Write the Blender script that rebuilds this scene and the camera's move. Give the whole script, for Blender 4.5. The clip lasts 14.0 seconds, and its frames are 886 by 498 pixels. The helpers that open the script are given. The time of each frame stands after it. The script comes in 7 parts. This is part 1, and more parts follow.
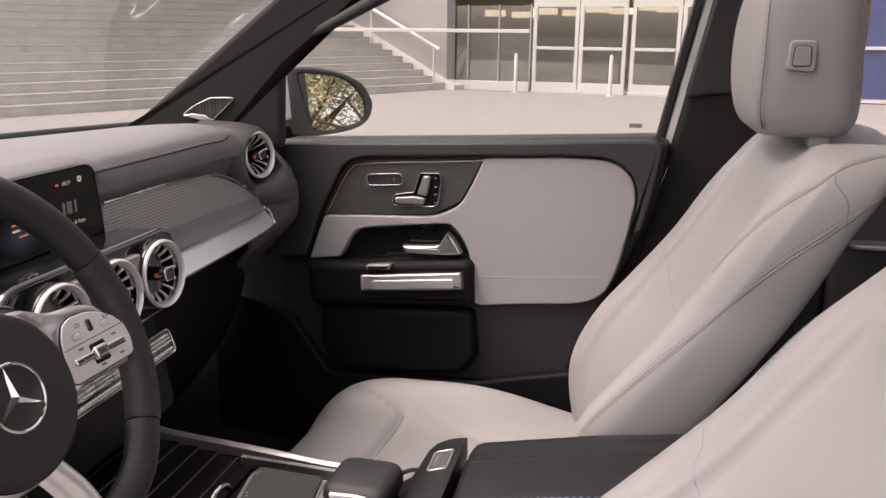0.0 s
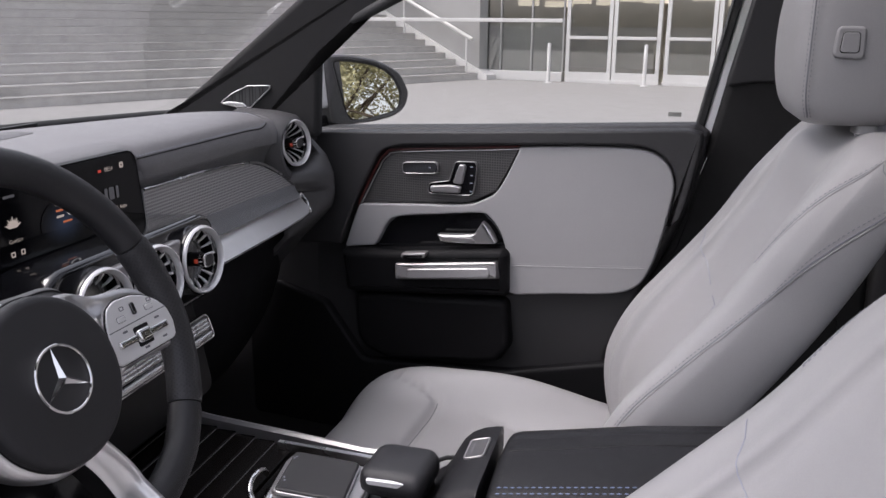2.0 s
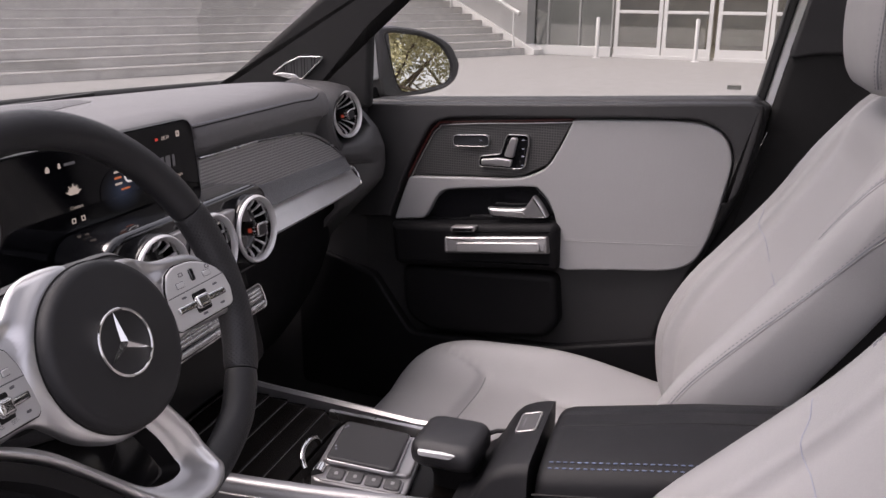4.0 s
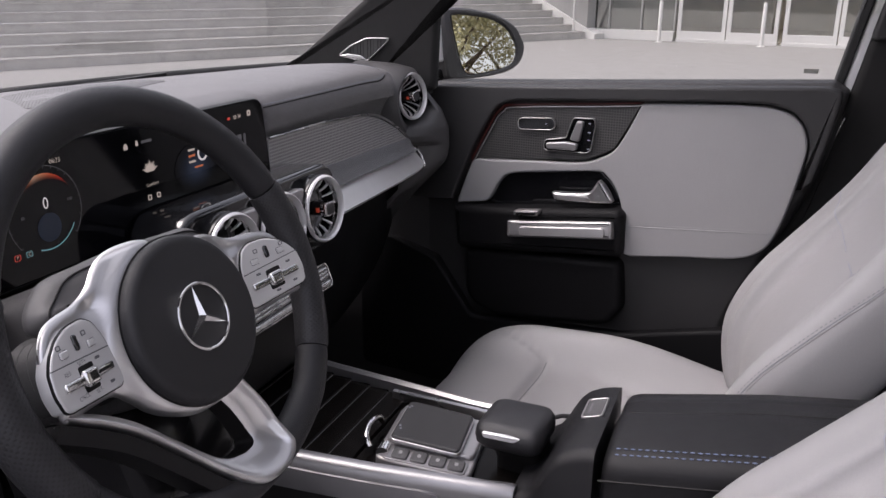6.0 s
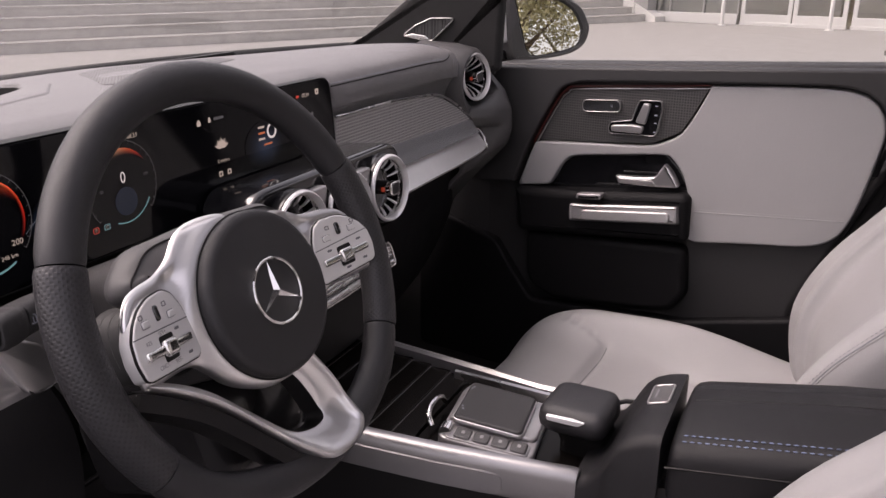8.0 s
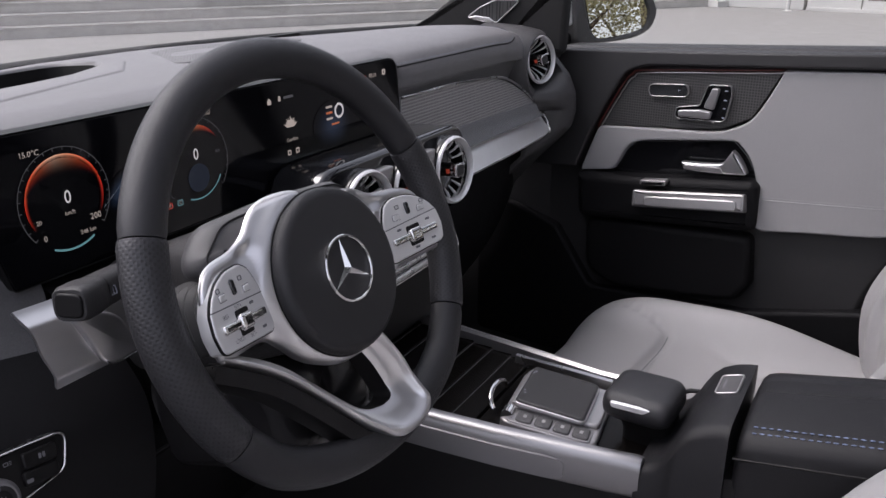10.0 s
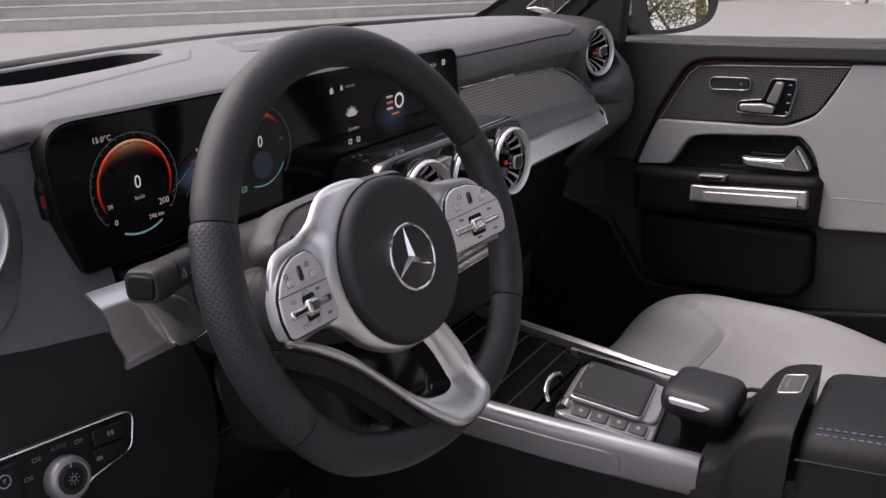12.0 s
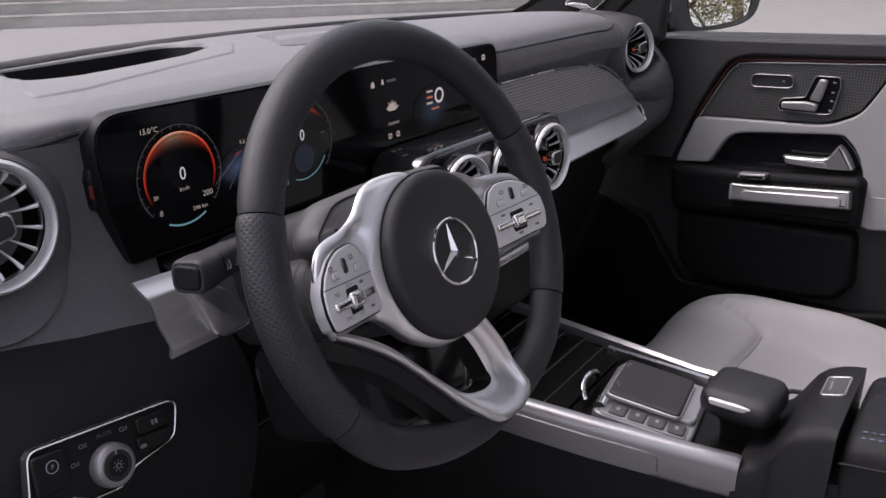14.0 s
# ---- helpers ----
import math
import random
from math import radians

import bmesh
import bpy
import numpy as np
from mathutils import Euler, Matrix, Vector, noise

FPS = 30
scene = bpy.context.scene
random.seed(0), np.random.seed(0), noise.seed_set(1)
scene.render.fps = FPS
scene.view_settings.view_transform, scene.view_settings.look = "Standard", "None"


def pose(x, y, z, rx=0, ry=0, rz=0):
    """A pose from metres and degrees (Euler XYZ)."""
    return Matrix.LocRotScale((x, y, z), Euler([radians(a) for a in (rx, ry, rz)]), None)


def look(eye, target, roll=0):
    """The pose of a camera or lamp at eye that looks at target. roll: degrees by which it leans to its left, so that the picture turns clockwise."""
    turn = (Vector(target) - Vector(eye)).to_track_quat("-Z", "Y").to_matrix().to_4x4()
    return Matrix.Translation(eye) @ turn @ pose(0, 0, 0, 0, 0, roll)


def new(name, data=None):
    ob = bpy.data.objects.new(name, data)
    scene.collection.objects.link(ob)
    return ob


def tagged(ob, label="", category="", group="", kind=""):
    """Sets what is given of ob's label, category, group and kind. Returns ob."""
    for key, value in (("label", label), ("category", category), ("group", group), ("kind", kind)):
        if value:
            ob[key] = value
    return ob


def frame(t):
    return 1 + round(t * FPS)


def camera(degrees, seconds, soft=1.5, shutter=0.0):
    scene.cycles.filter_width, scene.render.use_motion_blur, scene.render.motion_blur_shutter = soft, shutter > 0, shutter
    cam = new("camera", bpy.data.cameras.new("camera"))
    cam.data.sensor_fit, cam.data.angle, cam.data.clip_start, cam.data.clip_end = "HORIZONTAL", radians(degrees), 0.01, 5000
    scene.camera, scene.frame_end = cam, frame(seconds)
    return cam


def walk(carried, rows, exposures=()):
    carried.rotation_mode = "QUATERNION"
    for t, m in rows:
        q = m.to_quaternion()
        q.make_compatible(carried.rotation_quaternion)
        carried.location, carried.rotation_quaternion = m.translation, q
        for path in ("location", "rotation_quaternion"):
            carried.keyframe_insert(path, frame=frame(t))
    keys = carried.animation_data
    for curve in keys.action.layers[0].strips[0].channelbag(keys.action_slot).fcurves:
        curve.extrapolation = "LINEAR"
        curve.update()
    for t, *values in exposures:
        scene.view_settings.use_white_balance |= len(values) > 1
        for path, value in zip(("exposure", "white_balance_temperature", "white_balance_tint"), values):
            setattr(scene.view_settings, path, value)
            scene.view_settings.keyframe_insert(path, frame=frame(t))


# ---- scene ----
cam = camera(55.9, 14.0)
PATH = [
    (0, (-0.866, 0.198, 1.337), (1.026, 0.607, 0.836), 0.6),
    (0.5, (-0.867, 0.199, 1.337), (1.023, 0.618, 0.834), 0.6),
    (1, (-0.866, 0.202, 1.336), (1.018, 0.639, 0.828), 0.6),
    (1.5, (-0.866, 0.204, 1.334), (1.012, 0.661, 0.82), 0.5),
    (2, (-0.866, 0.207, 1.333), (1.004, 0.686, 0.809), 0.5),
    (4.5, (-0.862, 0.225, 1.324), (0.951, 0.826, 0.732), 0.5),
    (5, (-0.863, 0.229, 1.323), (0.937, 0.86, 0.722), 0.5),
    (5.5, (-0.864, 0.233, 1.322), (0.923, 0.893, 0.714), 0.4),
    (6, (-0.865, 0.237, 1.321), (0.907, 0.929, 0.706), 0.4),
    (6.5, (-0.866, 0.241, 1.32), (0.892, 0.961, 0.694), 0.4),
    (7, (-0.866, 0.246, 1.318), (0.876, 0.992, 0.68), 0.4),
    (7.5, (-0.867, 0.249, 1.317), (0.86, 1.022, 0.67), 0.4),
    (8, (-0.869, 0.253, 1.316), (0.843, 1.055, 0.663), 0.3),
    (8.5, (-0.87, 0.257, 1.314), (0.826, 1.087, 0.654), 0.3),
    (9, (-0.871, 0.261, 1.313), (0.807, 1.119, 0.644), 0.3),
    (11.5, (-0.878, 0.278, 1.308), (0.721, 1.252, 0.607), 0.2),
    (12, (-0.88, 0.281, 1.308), (0.704, 1.279, 0.605), 0.2),
    (12.5, (-0.882, 0.284, 1.308), (0.689, 1.301, 0.601), 0.2),
    (13, (-0.883, 0.287, 1.307), (0.674, 1.322, 0.598), 0.2),
    (13.5, (-0.884, 0.289, 1.306), (0.664, 1.336, 0.596), 0.2),
    (14, (-0.885, 0.29, 1.306), (0.658, 1.346, 0.595), 0.2),
]
EXPOSURES = [(0.0, 0.35, 7300, 24), (0.5, 0.31, 7150, 25), (1.0, 0.14, 6350, 21), (2.0, 0.11, 6250, 20), (4.5, 0.12, 6700, 25), (5.0, 0.09, 6650, 23), (5.5, 0.06, 6250, 20), (6.0, 0.04, 6400, 22), (6.5, 0.04, 6550, 23), (7.0, 0.14, 7000, 28), (7.5, 0.17, 6950, 28), (8.5, 0.11, 6900, 26), (9.0, -0.01, 6350, 21), (11.5, -0.01, 6200, 20), (12.5, 0.03, 6850, 25), (13.0, -0.01, 6700, 25), (13.5, -0.04, 6300, 21), (14.0, -0.03, 6350, 23)]
walk(cam, [(t, look(eye, target, roll)) for t, eye, target, roll in PATH], EXPOSURES)

# ---- light ----
world = bpy.data.worlds.new("world")
scene.world = world
world.use_nodes = True
wn = world.node_tree
sky = wn.nodes.new("ShaderNodeTexSky")
sky.sky_type = "NISHITA"
sky.sun_disc = False
sky.sun_elevation = radians(58)
sky.sun_rotation = radians(339)
sky.air_density, sky.dust_density, sky.ozone_density = 1.2, 4.0, 1.0
haze = wn.nodes.new("ShaderNodeHueSaturation")
haze.inputs["Saturation"].default_value = 0.30
wn.links.new(sky.outputs["Color"], haze.inputs["Color"])
wn.links.new(haze.outputs["Color"], wn.nodes["Background"].inputs["Color"])
wn.nodes["Background"].inputs["Strength"].default_value = 0.31
sun_data = bpy.data.lights.new("sun", "SUN")
sun_data.energy, sun_data.angle, sun_data.color = 1.3, radians(30), (1.0, 0.96, 0.91)
sun = new("sun", sun_data)
sun.matrix_world = look((-2.5, 6.5, 11.2), (0, 0, 0))


# ---- materials ----
def material(name, colour, rough=0.5, metal=0.0, grain=0.0, scale=400.0, bump=0.0, mottle=0.06, coat=0.0, spec=0.5, kind="noise"):
    """A surface with colour variation at two scales and a fine relief."""
    m = bpy.data.materials.new(name)
    m.use_nodes = True
    nt = m.node_tree
    b = nt.nodes["Principled BSDF"]
    b.inputs["Metallic"].default_value = metal
    b.inputs["Coat Weight"].default_value = coat
    b.inputs["Coat Roughness"].default_value = 0.06
    b.inputs["Specular IOR Level"].default_value = spec
    tc = nt.nodes.new("ShaderNodeTexCoord")
    big = nt.nodes.new("ShaderNodeTexNoise")
    big.inputs["Scale"].default_value = max(scale / 40, 3.0)
    big.inputs["Detail"].default_value = 4
    nt.links.new(tc.outputs["Object"], big.inputs["Vector"])
    if kind == "voronoi":
        fine = nt.nodes.new("ShaderNodeTexVoronoi")
        fine.feature = "DISTANCE_TO_EDGE"
        out = fine.outputs["Distance"]
    else:
        fine = nt.nodes.new("ShaderNodeTexNoise")
        fine.inputs["Detail"].default_value = 3
        out = fine.outputs["Fac"]
    fine.inputs["Scale"].default_value = scale
    nt.links.new(tc.outputs["Object"], fine.inputs["Vector"])
    mix = nt.nodes.new("ShaderNodeMix")
    mix.data_type = "RGBA"
    mix.inputs["A"].default_value = (*[c * (1 - mottle) for c in colour], 1)
    mix.inputs["B"].default_value = (*[min(c * (1 + mottle), 1) for c in colour], 1)
    nt.links.new(big.outputs["Fac"], mix.inputs["Factor"])
    if grain:
        mul = nt.nodes.new("ShaderNodeMix")
        mul.data_type = "RGBA"
        mul.blend_type = "MULTIPLY"
        mul.inputs["Factor"].default_value = grain
        nt.links.new(mix.outputs["Result"], mul.inputs["A"])
        ramp = nt.nodes.new("ShaderNodeMapRange")
        ramp.inputs["From Max"].default_value = 0.25 if kind == "voronoi" else 1.0
        nt.links.new(out, ramp.inputs["Value"])
        nt.links.new(ramp.outputs["Result"], mul.inputs["B"])
        nt.links.new(mul.outputs["Result"], b.inputs["Base Color"])
    else:
        nt.links.new(mix.outputs["Result"], b.inputs["Base Color"])
    rr = nt.nodes.new("ShaderNodeMapRange")
    rr.inputs["To Min"].default_value, rr.inputs["To Max"].default_value = max(rough - min(0.06, 0.3 * rough), 0.0), min(rough + min(0.06, 0.3 * rough), 1)
    nt.links.new(big.outputs["Fac"], rr.inputs["Value"])
    nt.links.new(rr.outputs["Result"], b.inputs["Roughness"])
    if bump:
        bp = nt.nodes.new("ShaderNodeBump")
        bp.inputs["Strength"].default_value = bump
        bp.inputs["Distance"].default_value = 0.001
        nt.links.new(out, bp.inputs["Height"])
        nt.links.new(bp.outputs["Normal"], b.inputs["Normal"])
    return m


def lattice_material(name, colour, rough, metal, pitch, hole, bump, axes=(0, 1), space="Object", weave=False):
    """A surface with a regular grid of small pits, or of square cells between fine lines, pitch metres apart."""
    m = material(name, colour, rough, metal)
    nt = m.node_tree
    b = nt.nodes["Principled BSDF"]
    tc = nt.nodes.new("ShaderNodeTexCoord")
    sep = nt.nodes.new("ShaderNodeSeparateXYZ")
    nt.links.new(tc.outputs[space], sep.inputs["Vector"])
    waves = []
    for a in axes:
        k = nt.nodes.new("ShaderNodeMath")
        k.operation = "MULTIPLY"
        k.inputs[1].default_value = (math.pi if weave else 2 * math.pi) / pitch
        nt.links.new(sep.outputs[a], k.inputs[0])
        s = nt.nodes.new("ShaderNodeMath")
        s.operation = "SINE"
        nt.links.new(k.outputs[0], s.inputs[0])
        if weave:
            ab = nt.nodes.new("ShaderNodeMath")
            ab.operation = "ABSOLUTE"
            nt.links.new(s.outputs[0], ab.inputs[0])
            s = ab
        waves.append(s)
    prod = nt.nodes.new("ShaderNodeMath")
    prod.operation = "MINIMUM" if weave else "MULTIPLY"
    nt.links.new(waves[0].outputs[0], prod.inputs[0])
    nt.links.new(waves[1].outputs[0], prod.inputs[1])
    rng = nt.nodes.new("ShaderNodeMapRange")
    rng.inputs["From Min"].default_value, rng.inputs["From Max"].default_value = (0.30, 0.70) if weave else (0.05, 0.75)
    nt.links.new(prod.outputs[0], rng.inputs["Value"])
    mix = nt.nodes.new("ShaderNodeMix")
    mix.data_type = "RGBA"
    mix.inputs["A"].default_value = (*colour, 1)
    mix.inputs["B"].default_value = (*hole, 1)
    nt.links.new(rng.outputs["Result"], mix.inputs["Factor"])
    nt.links.new(mix.outputs["Result"], b.inputs["Base Color"])
    bp = nt.nodes.new("ShaderNodeBump")
    bp.invert = True
    bp.inputs["Strength"].default_value = bump
    bp.inputs["Distance"].default_value = 0.0006
    nt.links.new(rng.outputs["Result"], bp.inputs["Height"])
    nt.links.new(bp.outputs["Normal"], b.inputs["Normal"])
    return m


def glowing(name, colour, strength):
    m = bpy.data.materials.new(name)
    m.use_nodes = True
    b = m.node_tree.nodes["Principled BSDF"]
    b.inputs["Base Color"].default_value = (0.01, 0.01, 0.01, 1)
    b.inputs["Emission Color"].default_value = (*colour, 1)
    b.inputs["Emission Strength"].default_value = strength
    return m


def pane_material(name, tint, gloss):
    """Clear sheet glass: straight through, with a Fresnel gloss."""
    m = bpy.data.materials.new(name)
    m.use_nodes = True
    nt = m.node_tree
    nt.nodes.remove(nt.nodes["Principled BSDF"])
    tr = nt.nodes.new("ShaderNodeBsdfTransparent")
    tr.inputs["Color"].default_value = (*tint, 1)
    gl = nt.nodes.new("ShaderNodeBsdfGlossy")
    gl.inputs["Roughness"].default_value = 0.02
    lw = nt.nodes.new("ShaderNodeLayerWeight")
    lw.inputs["Blend"].default_value = 0.5
    pw = nt.nodes.new("ShaderNodeMath")
    pw.operation = "POWER"
    pw.inputs[1].default_value = 4.0
    nt.links.new(lw.outputs["Facing"], pw.inputs[0])
    fr = nt.nodes.new("ShaderNodeMath")
    fr.operation = "MULTIPLY_ADD"
    fr.inputs[1].default_value, fr.inputs[2].default_value = 0.7, gloss
    nt.links.new(pw.outputs[0], fr.inputs[0])
    mx = nt.nodes.new("ShaderNodeMixShader")
    nt.links.new(fr.outputs[0], mx.inputs[0])
    nt.links.new(tr.outputs[0], mx.inputs[1])
    nt.links.new(gl.outputs[0], mx.inputs[2])
    nt.links.new(mx.outputs[0], nt.nodes["Material Output"].inputs["Surface"])
    return m


LEATHER = material("light_leather", (0.314, 0.308, 0.308), 0.48, grain=0.10, scale=900, bump=0.25, mottle=0.03, kind="voronoi")
SEAM = material("seam_thread", (0.30, 0.31, 0.36), 0.8, scale=3000, bump=0.3)
SEAM_SEAT = material("seat_thread", (0.19, 0.19, 0.21), 0.85, scale=3000, bump=0.3)
MIDGREY = material("dark_grey_grain", (0.075, 0.073, 0.074), 0.45, grain=0.3, scale=1300, bump=0.3, kind="voronoi")
LOWER = material("black_lower_plastic", (0.0085, 0.0082, 0.009), 0.55, spec=0.15, scale=1300, grain=0.3, bump=0.3, kind="voronoi")
SEAM_BLUE = material("blue_thread", (0.15, 0.185, 0.29), 0.8, scale=3000, bump=0.3)
SEAM_GREY = material("grey_thread", (0.16, 0.16, 0.17), 0.8, scale=3000, bump=0.3)
# Black leatherette with the skylight on the dash top put into its grey.
DASH = material("dash_leatherette_lit", (0.185, 0.179, 0.181), 0.44, grain=0.3, scale=1000, bump=0.4, kind="voronoi")
SOFT = material("black_soft_plastic", (0.028, 0.0268, 0.0276), 0.48, grain=0.35, scale=1300, bump=0.4, kind="voronoi")
HARD = material("black_hard_plastic", (0.0065, 0.006, 0.0062), 0.5, spec=0.25, scale=900, bump=0.15)
CLOTH = material("pillar_cloth", (0.013, 0.0125, 0.0125), 0.9, scale=2500, bump=0.4)
# Lower left side panel: its shade is put into this dark colour.
FLANK_SHADED = material("side_skin_shaded", (0.0125, 0.0120, 0.0128), 0.5, spec=0.16, grain=0.35, scale=1200, bump=0.4, kind="voronoi")
RIM = material("black_nappa_leather", (0.0190, 0.0185, 0.0205), 0.42, spec=0.5, grain=0.4, scale=1500, bump=0.35, kind="voronoi")
GRIP = lattice_material("perforated_leather", (0.0225, 0.022, 0.024), 0.45, 0.0, 0.0046, (0.013, 0.0125, 0.013), 0.35, (0, 1), "UV")
SATIN = material("satin_metal_paint", (0.76, 0.75, 0.75), 0.36, 0.5, scale=700, mottle=0.03)
PAD = material("silver_pad_paint", (0.67, 0.665, 0.66), 0.42, 0.40, scale=700, mottle=0.03)
SPOKE = material("satin_spoke_silver", (0.68, 0.67, 0.67), 0.32, 0.95, scale=700, mottle=0.015)
SHROUD = material("grey_column_skin", (0.062, 0.0605, 0.062), 0.5, grain=0.25, scale=1500, bump=0.3, kind="voronoi")
SILVER = material("satin_silver", (0.70, 0.69, 0.685), 0.27, 1.0, scale=600, mottle=0.03)
BRUSHED = material("brushed_aluminium", (0.80, 0.79, 0.78), 0.38, 0.45, scale=1500, bump=0.08, mottle=0.05)
TRIM = material("anodised_trim", (0.33, 0.324, 0.328), 0.38, 0.92, scale=1200, bump=0.05, mottle=0.05)
KNURL = material("knurled_grey_metal", (0.30, 0.295, 0.30), 0.38, 0.7, scale=900, mottle=0.1)
COVER = material("black_cover_skin", (0.0165, 0.016, 0.0175), 0.45, grain=0.3, scale=1400, bump=0.35, kind="voronoi")
SILVER_DULL = material("silver_paint_plastic", (0.35, 0.34, 0.34), 0.35, 0.7, scale=800, mottle=0.03)
CHROME = material("chrome", (0.78, 0.77, 0.76), 0.10, 1.0, scale=100, mottle=0.02)
GLOSS = material("gloss_black", (0.008, 0.008, 0.009), 0.08, scale=60, coat=0.6)
LACQUER = material("dark_gloss_plastic", (0.012, 0.0115, 0.012), 0.16, spec=0.35, scale=60, mottle=0.2)
# One woven trim twice: the dash copy has bright sheen put into its colour.
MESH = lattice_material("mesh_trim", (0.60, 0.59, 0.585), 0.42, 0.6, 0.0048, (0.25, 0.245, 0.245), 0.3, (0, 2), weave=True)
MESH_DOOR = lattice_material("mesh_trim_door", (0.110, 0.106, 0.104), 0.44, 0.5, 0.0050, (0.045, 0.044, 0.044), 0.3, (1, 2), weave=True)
ARMSKIN = material("black_armrest_leather", (0.0120, 0.0116, 0.0130), 0.45, spec=0.3, grain=0.4, scale=1500, bump=0.35, kind="voronoi")
# The same leatherette, darker for the upright front that catches less light.
FASCIA = material("dash_leatherette_dimmer", (0.148, 0.145, 0.147), 0.46, grain=0.3, scale=1000, bump=0.45, kind="voronoi")
# Same side panel higher up: the light on it is put into the colour.
FLANK_LIT = material("side_skin_lit", (0.118, 0.115, 0.118), 0.46, grain=0.35, scale=900, bump=0.55, kind="voronoi")
GRILLE = lattice_material("speaker_grille", (0.05, 0.05, 0.05), 0.5, 0.3, 0.006, (0.004, 0.004, 0.004), 0.9, (0, 1))
GRILLE_TOP = lattice_material("dash_speaker_grille", (0.13, 0.126, 0.128), 0.5, 0.1, 0.005, (0.03, 0.03, 0.03), 0.7, (0, 1))
VENT_DARK = material("matt_black_vent_lining", (0.003, 0.003, 0.0034), 0.8, spec=0.08, scale=600, bump=0.1)
DECK = material("dark_lacquer_deck", (0.005, 0.0042, 0.0038), 0.2, scale=40, mottle=0.4, spec=0.07)
SCREEN = material("screen_glass", (0.003, 0.003, 0.004), 0.08, scale=30, mottle=0.2, spec=0.22)
RED_LIGHT = glowing("red_ambient_light", (0.9, 0.08, 0.05), 0.045)
PAINT = material("white_car_paint", (0.78, 0.78, 0.77), 0.25, scale=200, coat=0.5, mottle=0.02)
RUBBER = material("black_rubber", (0.02, 0.02, 0.02), 0.7, scale=700, bump=0.2)
MIRROR = material("mirror_glass", (0.86, 0.87, 0.88), 0.004, 1.0, scale=20, mottle=0.01)
PANE = pane_material("clear_pane", (0.93, 0.945, 0.912), 0.02)
PANE_ROOF = pane_material("tinted_roof_pane", (0.72, 0.72, 0.71), 0.03)
PANE_BUILDING = pane_material("building_pane", (0.86, 0.87, 0.84), 0.22)
STONE = material("pale_granite", (0.52, 0.50, 0.47), 0.75, grain=0.25, scale=14, bump=0.3, mottle=0.22)
# Granite darkened on the treads to offset their stronger light against the risers.
TREAD_DIMMED = material("dimmed_granite_tread", (0.30, 0.29, 0.275), 0.8, grain=0.25, scale=14, bump=0.3, mottle=0.2)
BOUNCE_CUT = material("bounce_cut_asphalt", (0.05, 0.05, 0.052), 0.85, grain=0.4, scale=60, bump=0.5, mottle=0.2)
PAVING = material("grey_paving", (0.255, 0.247, 0.236), 0.8, grain=0.2, scale=9, bump=0.2, mottle=0.15)
WALL = material("grey_render", (0.28, 0.275, 0.265), 0.8, scale=8, bump=0.2, mottle=0.12)
FRAME_WHITE = material("white_door_frame", (0.52, 0.51, 0.49), 0.45, scale=30, mottle=0.05)
NAVY = material("navy_panel", (0.06, 0.07, 0.16), 0.35, scale=5, mottle=0.2)
INSIDE = material("dim_interior_wall", (0.62, 0.58, 0.50), 0.8, scale=3, mottle=0.35)
BARK = material("bark", (0.10, 0.075, 0.05), 0.9, scale=60, bump=0.6)
LEAF = material("leaf", (0.31, 0.285, 0.145), 0.6, scale=8, mottle=0.6)


# ---- building blocks ----
def finish(name, me, mat, parent=None, label="", angle=40):
    me.materials.append(mat)
    for p in me.polygons:
        p.use_smooth = len(p.vertices) <= 4
    me.set_sharp_from_angle(angle=radians(angle))
    ob = new(name, me)
    if parent:
        ob.parent = parent
    if label:
        ob["label"] = label
    return ob


def mesh(name, verts, faces, mat, parent=None, label="", angle=40, thick=0.0):
    me = bpy.data.meshes.new(name)
    me.from_pydata([tuple(v) for v in verts], [], faces)
    bm = bmesh.new()
    bm.from_mesh(me)
    bmesh.ops.recalc_face_normals(bm, faces=bm.faces)
    if thick:
        bmesh.ops.solidify(bm, geom=list(bm.faces), thickness=thick)
        bmesh.ops.recalc_face_normals(bm, faces=bm.faces)
    bm.to_mesh(me)
    bm.free()
    return finish(name, me, mat, parent, label, angle)


def thing(name, label, category, group="", at=(0, 0, 0), kind=""):
    ob = new(name)
    ob.empty_display_size = 0.02
    ob.location = at
    return tagged(ob, label, category, group, kind)


def spline(pts, n=8, closed=True):
    """A smooth Catmull-Rom line through points of any dimension."""
    pts = [np.array(p, float) for p in pts]
    m = len(pts)
    out = []
    for i in range(m if closed else m - 1):
        if closed:
            a, b, c, d = pts[i - 1], pts[i], pts[(i + 1) % m], pts[(i + 2) % m]
        else:
            a, b, c, d = pts[max(i - 1, 0)], pts[i], pts[i + 1], pts[min(i + 2, m - 1)]
        for k in range(n):
            t = k / n
            out.append(0.5 * (2 * b + (c - a) * t + (2 * a - 5 * b + 4 * c - d) * t * t + (3 * b - a - 3 * c + d) * t ** 3))
    if not closed:
        out.append(pts[-1])
    return out


